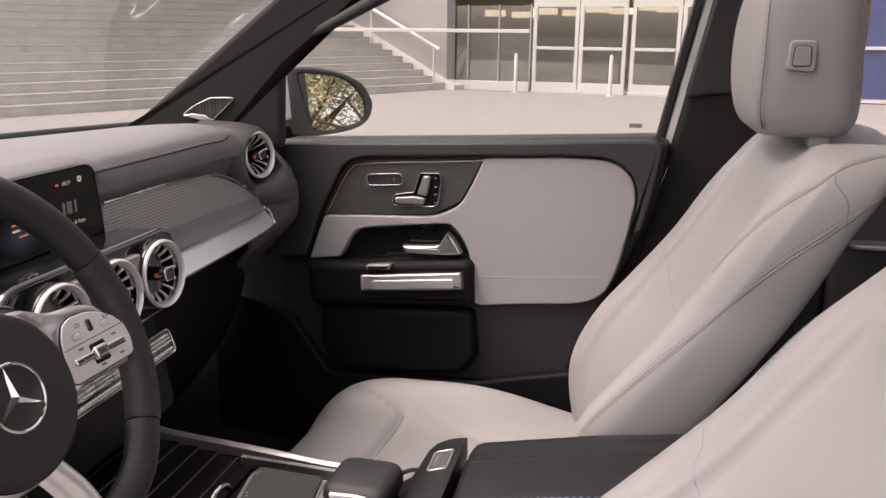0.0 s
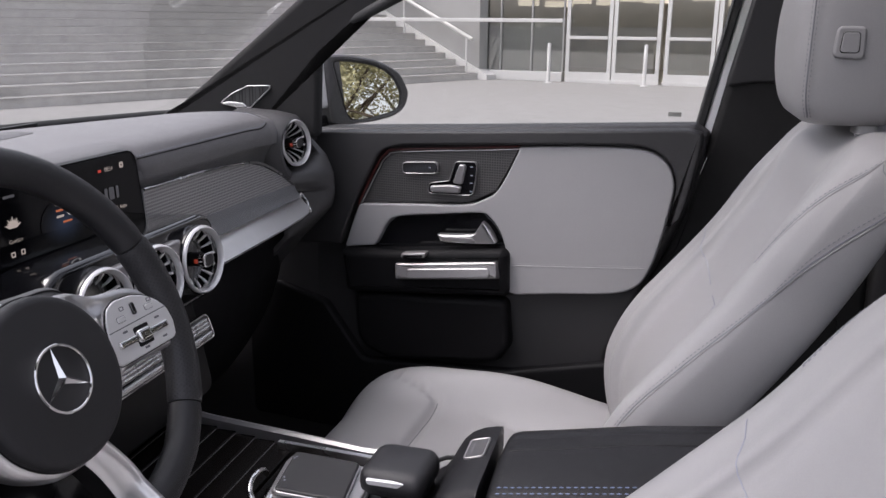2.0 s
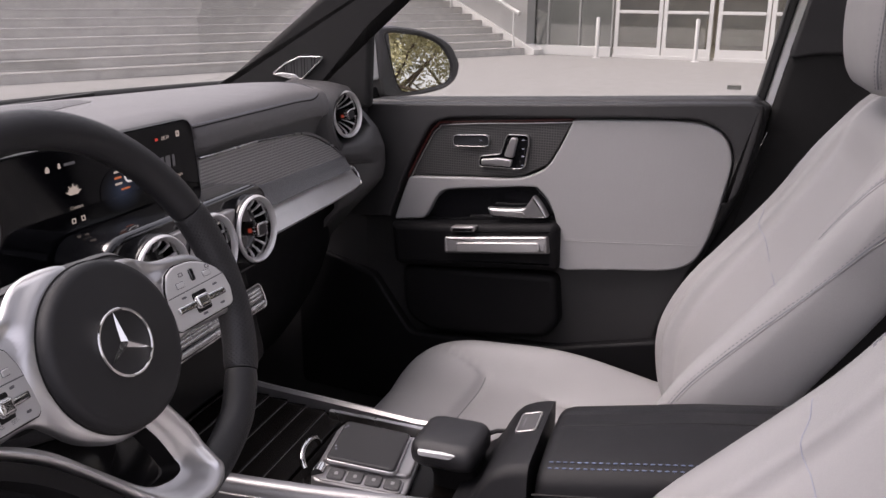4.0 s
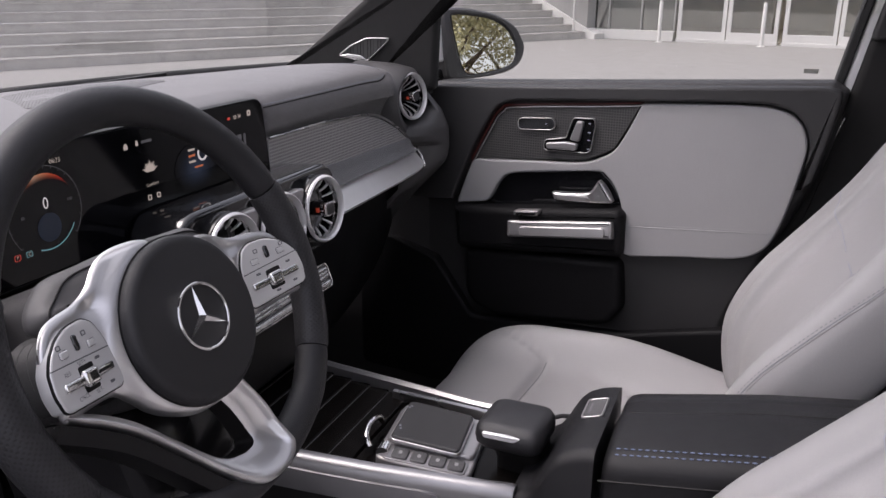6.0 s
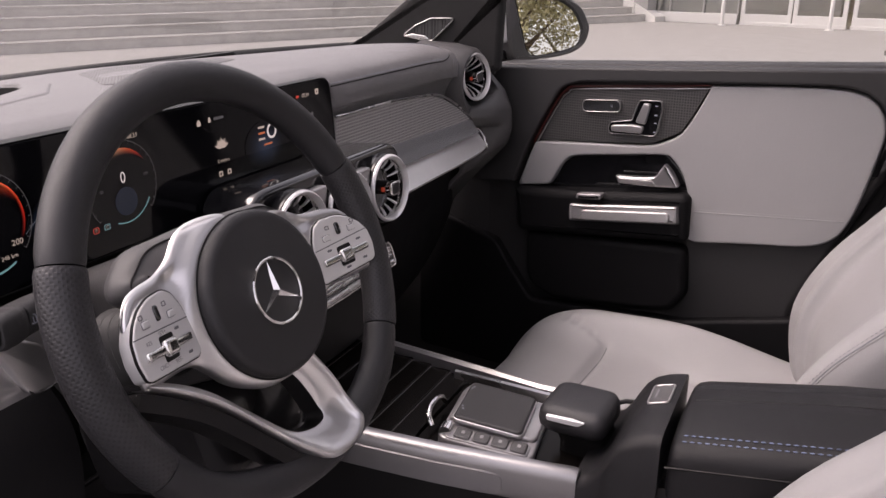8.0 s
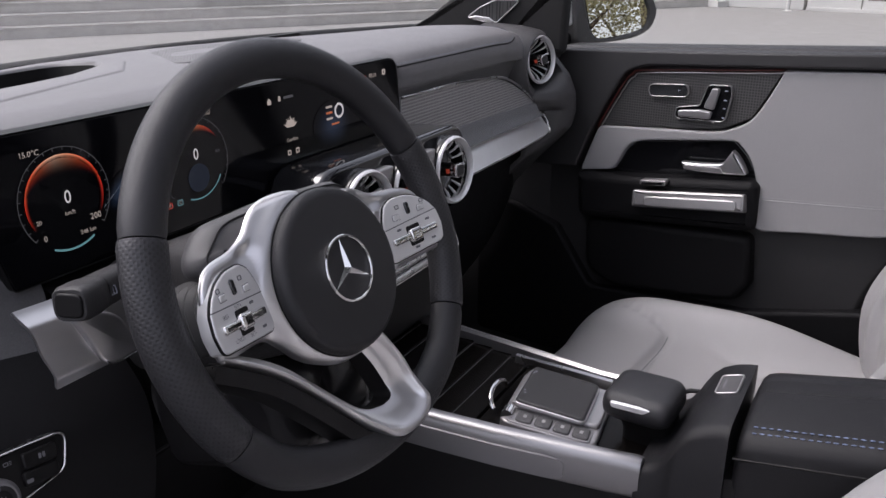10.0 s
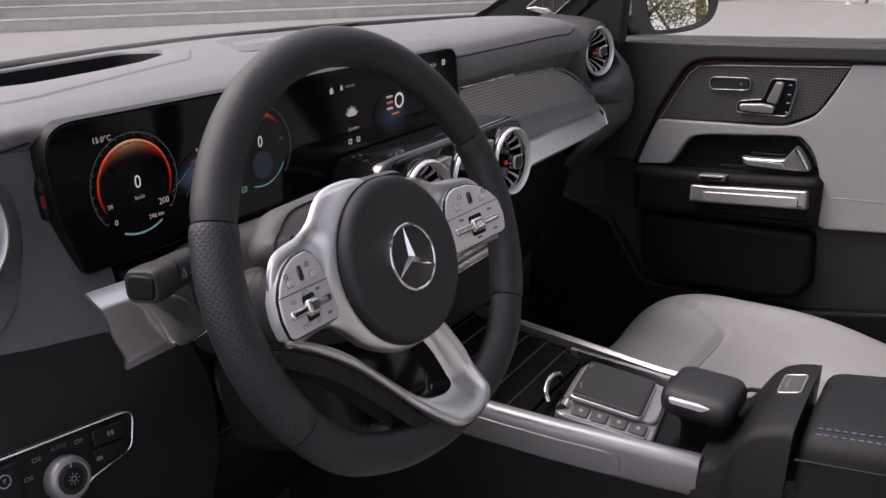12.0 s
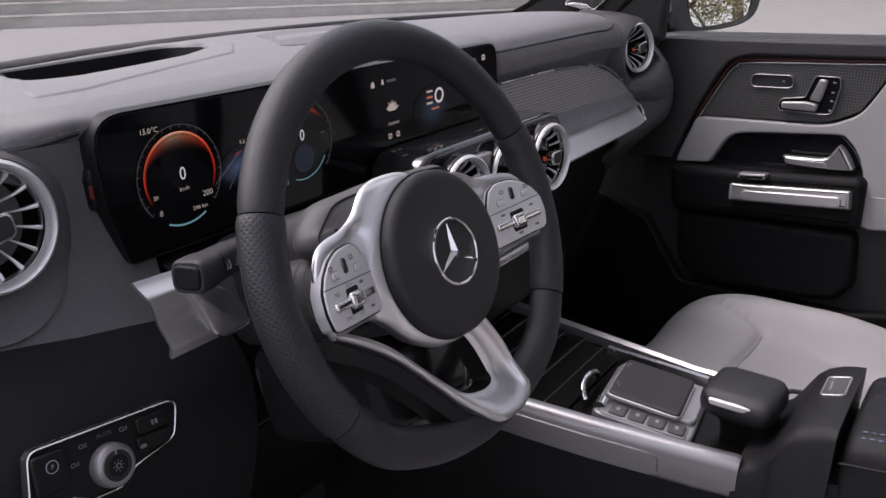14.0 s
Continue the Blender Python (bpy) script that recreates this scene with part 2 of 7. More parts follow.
def rounded(pts, r, n=5):
    """A polygon with rounded corners; r is one radius or one for each corner."""
    out = []
    m = len(pts)
    for i in range(m):
        p = np.array(pts[i], float)
        a = np.array(pts[i - 1], float) - p
        b = np.array(pts[(i + 1) % m], float) - p
        la, lb = np.linalg.norm(a), np.linalg.norm(b)
        a, b = a / la, b / lb
        rad = r[i] if isinstance(r, (list, tuple)) else r
        half = math.acos(max(-1, min(1, float(a @ b)))) / 2
        cut = min(rad / max(math.tan(half), 1e-3), la * 0.49, lb * 0.49)
        p0, p1 = p + a * cut, p + b * cut
        for k in range(n + 1):
            t = k / n
            out.append((1 - t) ** 2 * p0 + 2 * t * (1 - t) * p + t * t * p1)
    return out


def rect(w, h, r, n=5, cx=0.0, cy=0.0):
    return rounded([(cx - w / 2, cy - h / 2), (cx + w / 2, cy - h / 2), (cx + w / 2, cy + h / 2), (cx - w / 2, cy + h / 2)], r, n)


def circle(r, n=32, cx=0.0, cy=0.0):
    return [np.array((cx + r * math.cos(2 * math.pi * k / n), cy + r * math.sin(2 * math.pi * k / n))) for k in range(n)]


def inset(outline, d):
    """The outline moved inwards by d."""
    m = len(outline)
    area = sum(outline[i - 1][0] * outline[i][1] - outline[i][0] * outline[i - 1][1] for i in range(m))
    s = 1 if area > 0 else -1
    out = []
    for i in range(m):
        t = np.array(outline[(i + 1) % m], float) - np.array(outline[i - 1], float)
        ln = np.linalg.norm(t)
        out.append(np.array(outline[i], float) + s * d * np.array((-t[1], t[0])) / (ln if ln > 1e-9 else 1))
    return out


def loft(name, rings, mat, parent=None, label="", caps=True, closed=True, angle=40):
    n = len(rings[0])
    verts = [tuple(p) for ring in rings for p in ring]
    faces = []
    for i in range(len(rings) - 1):
        for k in range(n if closed else n - 1):
            a, b = i * n + k, i * n + (k + 1) % n
            faces.append((a, b, b + n, a + n))
    if caps and closed:
        faces.append(tuple(range(n)))
        faces.append(tuple(range((len(rings) - 1) * n, len(rings) * n)))
    return mesh(name, verts, faces, mat, parent, label, angle)


def unroll(ob, n, wide, step):
    """Metre-true UV for a lofted bar of n points round: along and around it."""
    me = ob.data
    uv = me.uv_layers.new(name="along")
    for poly in me.polygons:
        ids = [me.loops[i].vertex_index for i in poly.loop_indices]
        wrap = max(i % n for i in ids) - min(i % n for i in ids) > n / 2
        for li, vi in zip(poly.loop_indices, ids):
            k = vi % n
            uv.data[li].uv = ((vi // n) * step, (k + (n if wrap and k < n / 2 else 0)) / n * wide)
    return ob


def basis(origin, normal, up=(0, 0, 1)):
    """A matrix whose z is normal and whose y leans towards up."""
    z = Vector(normal).normalized()
    x = Vector(up).cross(z).normalized()
    y = z.cross(x)
    m = Matrix((x, y, z)).transposed().to_4x4()
    m.translation = Vector(origin)
    return m


def upright(y, z, tilt, side=0.0):
    """A frame that faces the driver at (y, z), leaning by tilt; its local y reads as height there."""
    return basis((0, y, z), (side, -1, tilt)) @ pose(0, -z, 0)


def slab(name, outline, m, depth, mat, parent=None, label="", bevel=0.0, dome=0.0, steps=3, angle=40):
    """A plate of the outline in the xy plane of m: its face at z = 0, its back at z = -depth, with a rounded edge and a domed face."""
    rings = [[(p[0], p[1], -depth) for p in outline]]
    if bevel:
        for k in range(steps + 1):
            a = math.pi / 2 * k / steps
            o = inset(outline, bevel * (1 - math.cos(a)))
            rings.append([(p[0], p[1], -bevel + bevel * math.sin(a)) for p in o])
        o = inset(outline, bevel + min(0.0005, 0.4 * bevel))
        rings.append([(p[0], p[1], 0.0) for p in o])
    else:
        rings.append([(p[0], p[1], 0.0) for p in outline])
    if dome:
        c = np.mean([np.array(p) for p in outline], axis=0)
        last = rings[-1]
        for s in (0.85, 0.65, 0.4, 0.15):
            rings.append([(c[0] + (p[0] - c[0]) * s, c[1] + (p[1] - c[1]) * s, dome * (1 - s * s)) for p in last])
    rings = [[m @ Vector(p) for p in ring] for ring in rings]
    return loft(name, rings, mat, parent, label, angle=angle)


def ring_plate(name, outer, inner, m, depth, mat, parent=None, label="", bevel=0.0):
    """A frame between two outlines with the same number of points."""
    rings = []
    for src, z in ((inner, -depth), (outer, -depth), (outer, -bevel), (inset(outer, bevel), 0.0), (inset(inner, -bevel), 0.0), (inner, -bevel)):
        rings.append([m @ Vector((p[0], p[1], z)) for p in src])
    rings.append(rings[0])
    return loft(name, rings, mat, parent, label, caps=False)


def tube(name, path, r, mat, parent=None, label="", n=8, closed=False, angle=60):
    """A round bar along a path; r is one radius or one for each point."""
    pts = [Vector(p) for p in path]
    m = len(pts)
    rings = []
    ref = Vector((0.123, 0.456, 0.88)).normalized()
    for i, p in enumerate(pts):
        if closed:
            t = pts[(i + 1) % m] - pts[i - 1]
        else:
            t = pts[min(i + 1, m - 1)] - pts[max(i - 1, 0)]
        t.normalize()
        x = t.cross(ref)
        if x.length < 0.05:
            x = t.cross(Vector((1, 0, 0)))
        x.normalize()
        y = t.cross(x)
        rad = r[i] if isinstance(r, (list, tuple)) else r
        rings.append([p + rad * (math.cos(a) * x + math.sin(a) * y) for a in (2 * math.pi * k / n for k in range(n))])
    if closed:
        rings.append(rings[0])
    return loft(name, rings, mat, parent, label, caps=not closed, angle=angle)


def surface(name, f, nu, nv, mat, parent=None, label="", thick=0.0, angle=50):
    """A sheet of the points f(u, v) for u and v from 0 to 1."""
    verts = [f(i / nu, j / nv) for i in range(nu + 1) for j in range(nv + 1)]
    faces = [(i * (nv + 1) + j, (i + 1) * (nv + 1) + j, (i + 1) * (nv + 1) + j + 1, i * (nv + 1) + j + 1) for i in range(nu) for j in range(nv)]
    return mesh(name, verts, faces, mat, parent, label, angle, thick)


def box(name, lo, hi, mat, parent=None, label="", bevel=0.003):
    w, d, h = (hi[i] - lo[i] for i in range(3))
    m = pose((lo[0] + hi[0]) / 2, (lo[1] + hi[1]) / 2, hi[2])
    return slab(name, rect(w, d, min(bevel * 2, w * 0.3, d * 0.3), 3), m, h, mat, parent, label, min(bevel, h * 0.4), steps=2)


def text(name, words, m, size, mat, parent=None, label="", align="CENTER", squash=1.0):
    """Letters of the built-in font as a mesh, in the xy plane of m."""
    cu = bpy.data.curves.new(name, "FONT")
    cu.body, cu.size, cu.align_x, cu.align_y, cu.extrude = words, size, align, "CENTER", 0.0
    cu.resolution_u = 3
    ob = bpy.data.objects.new(name, cu)
    scene.collection.objects.link(ob)
    me = bpy.data.meshes.new_from_object(ob.evaluated_get(bpy.context.evaluated_depsgraph_get()))
    bpy.data.objects.remove(ob)
    me.transform(m @ Matrix.Diagonal((squash, 1, 1, 1)))
    return finish(name, me, mat, parent, label)


def stitches(name, path, mat, parent, length=0.0045, gap=0.0028, r=0.0006, lift=(0, 0, 0)):
    """A row of short threads along a path, as one part."""
    pts = [Vector(p) for p in path]
    lens = [0.0]
    for a, b in zip(pts, pts[1:]):
        lens.append(lens[-1] + (b - a).length)

    def at(s):
        for i in range(len(pts) - 1):
            if s <= lens[i + 1]:
                f = (s - lens[i]) / max(lens[i + 1] - lens[i], 1e-9)
                return pts[i].lerp(pts[i + 1], f)
        return pts[-1]

    verts, faces = [], []
    s = 0.0
    up = Vector(lift)
    while s + length < lens[-1]:
        a, b = at(s) + up, at(s + length) + up
        t = (b - a).normalized()
        x = t.cross(Vector((0.3, 0.2, 0.93))).normalized()
        y = t.cross(x)
        k = len(verts)
        for p, rad in ((a, r * 0.4), ((a + b) / 2, r * 1.15), (b, r * 0.4)):
            verts += [p + rad * x, p + rad * y, p - rad * x, p - rad * y]
        for j in range(2):
            for q in range(4):
                faces.append((k + j * 4 + q, k + j * 4 + (q + 1) % 4, k + j * 4 + 4 + (q + 1) % 4, k + j * 4 + 4 + q))
        s += length + gap
    ob = mesh(name, verts, faces, mat, parent)
    ob["kind"] = "stuff"
    return ob


# ---- ground, stairs and building ----
ground = surface("ground", lambda u, v: (-300 + 700 * u, -300 + 700 * v, 0.0), 24, 24, PAVING)
tagged(ground, "pale grey stone paving of an open forecourt", "ground", kind="structure")
# Unseen dark ground, added to cut light bounced into the low cabin.
road = surface("road", lambda u, v: (-300 + 298.8 * u, -300 + 700 * v, 0.006), 24, 24, BOUNCE_CUT)
tagged(road, "unseen dark asphalt added to cut light from the ground", "road", kind="structure")

FACADE = Vector((-0.165, -0.986, 0)).normalized()
DOOR0 = Vector((19.30, 2.46, 0))
OUT = Vector((-FACADE.y, FACADE.x, 0)) * -1
if OUT.x > 0:
    OUT = -OUT


def facade_frame(s, off=0.0):
    """A frame on the building's front: x along it to the right, y up, z out of it."""
    m = Matrix((FACADE, Vector((0, 0, 1)), OUT)).transposed().to_4x4()
    m.translation = DOOR0 + FACADE * s + OUT * off
    return m


def entrance_door(s, width):
    """A glazed entrance leaf pair with its frame."""
    d = thing("entrance_door", "white framed glass entrance door of a public building", "door", "entrance doors", kind="structure")
    m = facade_frame(s)
    leaf = width / 2
    for k in range(2):
        a, b = k * leaf + 0.10, (k + 1) * leaf - 0.10
        ring_plate("door_leaf", rect(leaf - 0.02, 2.08, 0.01, 2, (k + 0.5) * leaf, 1.05), rect(b - a, 1.70, 0.01, 2, (a + b) / 2, 1.09), m, 0.07, FRAME_WHITE, d, bevel=0.006)
        slab("pane", rect(b - a, 1.70, 0.004, 1, (a + b) / 2, 1.09), m @ pose(0, 0, -0.03), 0.012, PANE_BUILDING, d)
        slab("push_bar", rect(b - a, 0.07, 0.02, 2, (a + b) / 2, 1.02), m @ pose(0, 0, 0.05), 0.04, FRAME_WHITE, d, bevel=0.008)
    slab("threshold", rect(width, 0.10, 0.004, 1, width / 2, 0.02), m @ pose(0, 0, 0.03), 0.12, FRAME_WHITE, d, bevel=0.006)
    return d


for k, s in enumerate((0.0, 2.28, 4.56)):
    entrance_door(s, 2.2)
front = thing("building_front", "grey glass and render front of a public building", "building", kind="structure")
slab("upper_wall", rect(40, 5.2, 0.01, 1, 12, 5.45), facade_frame(0, -0.15), 0.5, WALL, front, bevel=0.02)
slab("lintel", rect(7.2, 0.5, 0.01, 1, 3.45, 2.50), facade_frame(0, 0.02), 0.2, FRAME_WHITE, front, bevel=0.02)
slab("back_wall", rect(44, 8, 0.01, 1, 12, 4), facade_frame(0, -6.0), 0.3, INSIDE, front)
slab("inner_floor", rect(44, 0.1, 0.01, 1, 12, 0.0), facade_frame(0, -0.3), 5.6, INSIDE, front)
LAMP = glowing("ceiling_lamp", (1.0, 0.88, 0.70), 1.0)
for k in range(16):
    lamp = thing("ceiling_light", "warm white ceiling light inside the entrance hall", "ceiling light", "hall ceiling lights")
    m = facade_frame(-1.5 + 1.3 * (k % 8) + 0.3 * (k // 8), -1.6 - 1.7 * (k // 8))
    slab("lamp_body", rect(0.5 + 0.12 * (k % 3), 0.16, 0.02, 2, 0, 1.84 + 0.05 * (k % 4)), m, 0.2, LAMP, lamp, bevel=0.01)
    tube("lamp_stem", [m @ Vector((0, 1.9, -0.1)), m @ Vector((0, 3.4, -0.1))], 0.012, FRAME_WHITE, lamp, n=6)
slab("hall_ceiling", rect(44, 0.1, 0.01, 1, 12, 3.4), facade_frame(0, -0.6), 5.4, INSIDE, front)
# glazed wall between the stairs and the doors
glass_wall = thing("glass_wall", "grey glazed wall with a low pale plinth", "glass wall", kind="structure")
slab("plinth", rect(2.4, 0.22, 0.01, 1, -1.25, 0.11), facade_frame(0, 0.05), 0.4, FRAME_WHITE, glass_wall, bevel=0.01)
for k in range(3):
    slab("pane", rect(0.76, 1.75, 0.004, 1, -2.02 + 0.78 * k, 1.10), facade_frame(0, -0.1), 0.02, PANE_BUILDING, glass_wall)
    slab("mullion", rect(0.04, 1.8, 0.004, 1, -1.63 + 0.78 * k, 1.10), facade_frame(0, -0.05), 0.06, WALL, glass_wall)
slab("dim_panel", rect(2.4, 1.2, 0.01, 1, -1.3, 0.8), facade_frame(0, -0.35), 0.05, WALL, glass_wall)
rail = thing("white_guard_rail", "long white horizontal guard rail", "rail", kind="structure")
slab("top_rail", rect(5.6, 0.085, 0.01, 1, -2.75, 1.395), facade_frame(0, 0.5), 0.08, FRAME_WHITE, rail, bevel=0.01)
for s in (-0.22, 1.98):
    b = thing("bollard", "slim white bollard in front of the doors", "bollard", "bollards")
    m = facade_frame(s, 0.55)
    loft("post", [[m @ Vector((r * math.cos(a), z, r * math.sin(a))) for a in (2 * math.pi * k / 14 for k in range(14))] for r, z in ((0.09, 0.0), (0.09, 0.012), (0.042, 0.03), (0.042, 0.88), (0.03, 0.90))], FRAME_WHITE, b)
for k in range(3):
    blue = thing("navy_glazing", "navy blue window panel with white rails", "window", "navy windows", kind="structure")
    m = facade_frame(7.0 + 3.1 * k, 0.0)
    slab("pane", rect(2.9, 2.3, 0.004, 1, 1.5, 1.25), m, 0.05, NAVY, blue)
    for z in (0.05, 1.12, 2.42):
        slab("rail", rect(3.1, 0.07, 0.004, 1, 1.5, z), m @ pose(0, 0, 0.05), 0.08, FRAME_WHITE, blue, bevel=0.01)

# the broad flight of steps
FOOT0, FOOT1 = Vector((19.4, 4.55, 0)), Vector((9.3, 10.2, 0))
ALONG = (FOOT1 - FOOT0).normalized()
RISE = Vector((-ALONG.y, ALONG.x, 0)) * -1
if RISE.x < 0:
    RISE = -RISE
stairs = thing("stairs", "broad flight of worn pale granite steps", "stairs", kind="structure")
rs = random.Random(4)
for i in range(34):
    lo = FOOT0 + RISE * (0.36 * i) - ALONG * 0.0
    hi = lo + ALONG * 46
    depth = 0.40
    z = 0.15 * (i + 1)
    nose = 0.004
    prof = ((0, z - 0.15), (0, z - 0.03), (-nose, z - 0.022), (-nose, z - 0.004), (-nose + 0.006, z), (depth, z), (depth, z - 0.15))
    pts = [[a + RISE * p + Vector((0, 0, q + rs.uniform(-0.002, 0.002))) for p, q in prof] for a in (lo, hi)]
    step = loft("step", pts, STONE, stairs, angle=25)
    slab_ = [[a + RISE * p + Vector((0, 0, z + q)) for p, q in ((-0.005, 0.0), (-0.008, 0.003), (-0.005, 0.008), (0.40, 0.008), (0.40, 0.0))] for a in (lo, hi)]
    loft("tread", slab_, TREAD_DIMMED, step, "tread darkened to even out the risers' shade", angle=25)
side = thing("stair_wall", "grey wall beside the broad steps", "wall", kind="structure")
n = 24
verts, faces = [], []
for i in range(2):
    for d, z in ((0, 0), (13, 0), (13, 7.2), (6, 5.0), (0, 2.4)):
        p = FOOT0 + RISE * d - ALONG * (0.02 + 0.3 * i)
        verts.append((p.x, p.y, z))
mesh("wall_panel", verts, [(0, 1, 2, 3, 4), (5, 6, 7, 8, 9), (0, 1, 6, 5), (1, 2, 7, 6), (2, 3, 8, 7), (3, 4, 9, 8), (4, 0, 5, 9)], WALL, side)
cheek = thing("stair_cheek", "pale stone cheek along the end of the steps", "wall", kind="structure")
p0, p1 = FOOT0 - ALONG * 0.30 - RISE * 0.30, FOOT0 + RISE * 12.0
q = []
for off in (0.0, 0.34):
    a, b_ = p0 + ALONG * off, FOOT0 + RISE * 12.0 + ALONG * (off - 0.30)
    q += [(a.x, a.y, 0.0), (b_.x, b_.y, 0.0), (b_.x, b_.y, 5.22), (a.x, a.y, 0.12)]
mesh("cheek_block", q, [(0, 1, 2, 3), (4, 5, 6, 7), (0, 1, 5, 4), (1, 2, 6, 5), (2, 3, 7, 6), (3, 0, 4, 7)], FRAME_WHITE, cheek)
handrail = thing("stair_handrail", "pale sloping stair handrail on slim posts", "handrail", kind="structure")
a = FOOT0 + ALONG * 0.25 + Vector((0, 0, 0.95))
b = a + RISE * 9 + Vector((0, 0, 3.75))
tube("rail_bar", [a, b], 0.045, FRAME_WHITE, handrail, n=10)
for k in range(5):
    p = a + (b - a) * (0.02 + 0.24 * k)
    tube("post", [p, p - Vector((0, 0, 0.95))], 0.025, FRAME_WHITE, handrail)
for s in (6.5, 11.5, 17.0):
    hr = thing("stair_handrail", "pale sloping stair handrail on slim posts", "handrail", "stair handrails", kind="structure")
    a = FOOT0 + ALONG * s + RISE * 7.5 + Vector((0, 0, 3.1 + 0.95))
    b = a + RISE * 4 + Vector((0, 0, 1.66))
    tube("rail_bar", [a, b], 0.04, FRAME_WHITE, hr)
    for f in (0.0, 0.5, 1.0):
        p = a + (b - a) * f
        tube("post", [p, p - Vector((0, 0, 0.97))], 0.03, FRAME_WHITE, hr)


def tree(x, y, h, seed, leaves):
    """A broadleaf tree: tapered trunk, limbs and a crown of many leaves with gaps."""
    r = random.Random(seed)
    t = thing("tree", "broadleaf tree with yellowing green leaves", "tree", "trees behind the car", at=(x, y, 0))
    trunk = [Vector((0, 0, 0)), Vector((0.08, 0.03, h * 0.2)), Vector((0.0, 0.1, h * 0.45)), Vector((0.1, 0.05, h * 0.8))]
    tube("trunk", trunk, [0.2, 0.15, 0.11, 0.03], BARK, t, n=9)
    verts, faces = [], []
    for k in range(13):
        z = h * r.uniform(0.16, 0.7)
        ang = r.uniform(0, 6.28)
        ln = h * r.uniform(0.2, 0.36)
        tip = Vector((math.cos(ang) * ln, math.sin(ang) * ln, z + ln * r.uniform(0.3, 0.8)))
        tube("limb", [Vector((0.04, 0.05, z)), tip * 0.55 + Vector((0, 0, z * 0.4)), tip], [0.06, 0.04, 0.012], BARK, t, n=6)
        for c in range(10):
            cc = tip + Vector((r.gauss(0, h * 0.09), r.gauss(0, h * 0.09), r.gauss(0, h * 0.08)))
            rad = h * r.uniform(0.04, 0.085)
            for q in range(leaves):
                d = Vector((r.gauss(0, 1), r.gauss(0, 1), r.gauss(0, 0.8))).normalized() * rad * r.uniform(0.4, 1.1)
                p = cc + d
                u = Vector((r.gauss(0, 1), r.gauss(0, 1), r.gauss(0, 1))).normalized() * 0.034
                w = u.cross(Vector((r.gauss(0, 1), r.gauss(0, 1), r.gauss(0, 1)))).normalized() * 0.021
                i = len(verts)
                verts += [p - u, p + w, p + u, p - w]
                faces.append((i, i + 1, i + 2, i + 3))
    me = bpy.data.meshes.new("crown")
    me.from_pydata([tuple(v) for v in verts], [], faces)
    crown = finish("crown", me, LEAF, t)
    crown["kind"] = "stuff"
    return t


for k, (x, y, h) in enumerate(((1.7, -13, 6.5), (-1.0, -14.5, 7.0), (-2.4, -15, 7.0), (5.2, -17, 8.0), (1.2, -19, 8.5), (-5.5, -19, 8.5), (9.5, -19, 8.0))):
    tree(x, y, h, 11 + k, 260 if k < 3 else 90)


# ---- car shell ----
def lerp_row(rows, x):
    """Linear reading of a table of (x, value, ...)."""
    for a, b in zip(rows, rows[1:]):
        if x <= b[0]:
            f = (x - a[0]) / (b[0] - a[0])
            return [p + (q - p) * f for p, q in zip(a[1:], b[1:])]
    return list(rows[-1][1:])


floor = box("car_floor", (-0.80, -1.3, 0.30), (0.80, 1.45, 0.36), CLOTH)
tagged(floor, "black carpeted car floor", "floor", kind="structure")
roof = thing("roof_lining", "dark roof lining with a glass roof panel", "ceiling", kind="structure")
ring_plate("lining", rect(1.30, 2.2, 0.1, 5, 0, 0), rect(1.10, 0.62, 0.06, 5, 0, 0.74), pose(0, -0.55, 1.62), 0.05, CLOTH, roof, bevel=0.01)
slab("roof_pane", rect(1.14, 0.66, 0.06, 5, 0, 0.74), pose(0, -0.55, 1.627), 0.005, PANE_ROOF, roof, "tinted roof glass")
bulk = box("firewall", (-0.80, 1.40, 0.30), (0.80, 1.46, 1.12), HARD)
tagged(bulk, "black bulkhead under the windscreen", "wall", kind="structure")

# bonnet beyond the windscreen, below the line of sight
bonnet = surface("bonnet", lambda u, v: (-0.85 + 1.7 * u, 1.47 + 0.85 * v, 1.04 - 0.16 * v * v - 0.05 * (2 * u - 1) ** 2), 12, 8, PAINT, thick=0.02)
tagged(bonnet, "white painted car bonnet", "bonnet", kind="structure")

windscreen = surface("windscreen", lambda u, v: ((-0.72 + 1.44 * u) * (1 - 0.14 * v), 1.39 - 0.19 * max(1 - v / 0.5, -0.08) * (2 * u - 1) ** 2 - 0.93 * v, 1.135 + 0.46 * v), 12, 8, PANE)
tagged(windscreen, "clear raked windscreen glass", "windscreen", kind="structure")
windscreen.visible_shadow = False
cowl = tube("windscreen_seal", [((-0.72 + 1.44 * k / 20), 1.385 - 0.19 * (2 * k / 20 - 1) ** 2, 1.14) for k in range(21)], 0.012, RUBBER)
tagged(cowl, "black rubber seal along the windscreen foot", "seal", kind="structure")


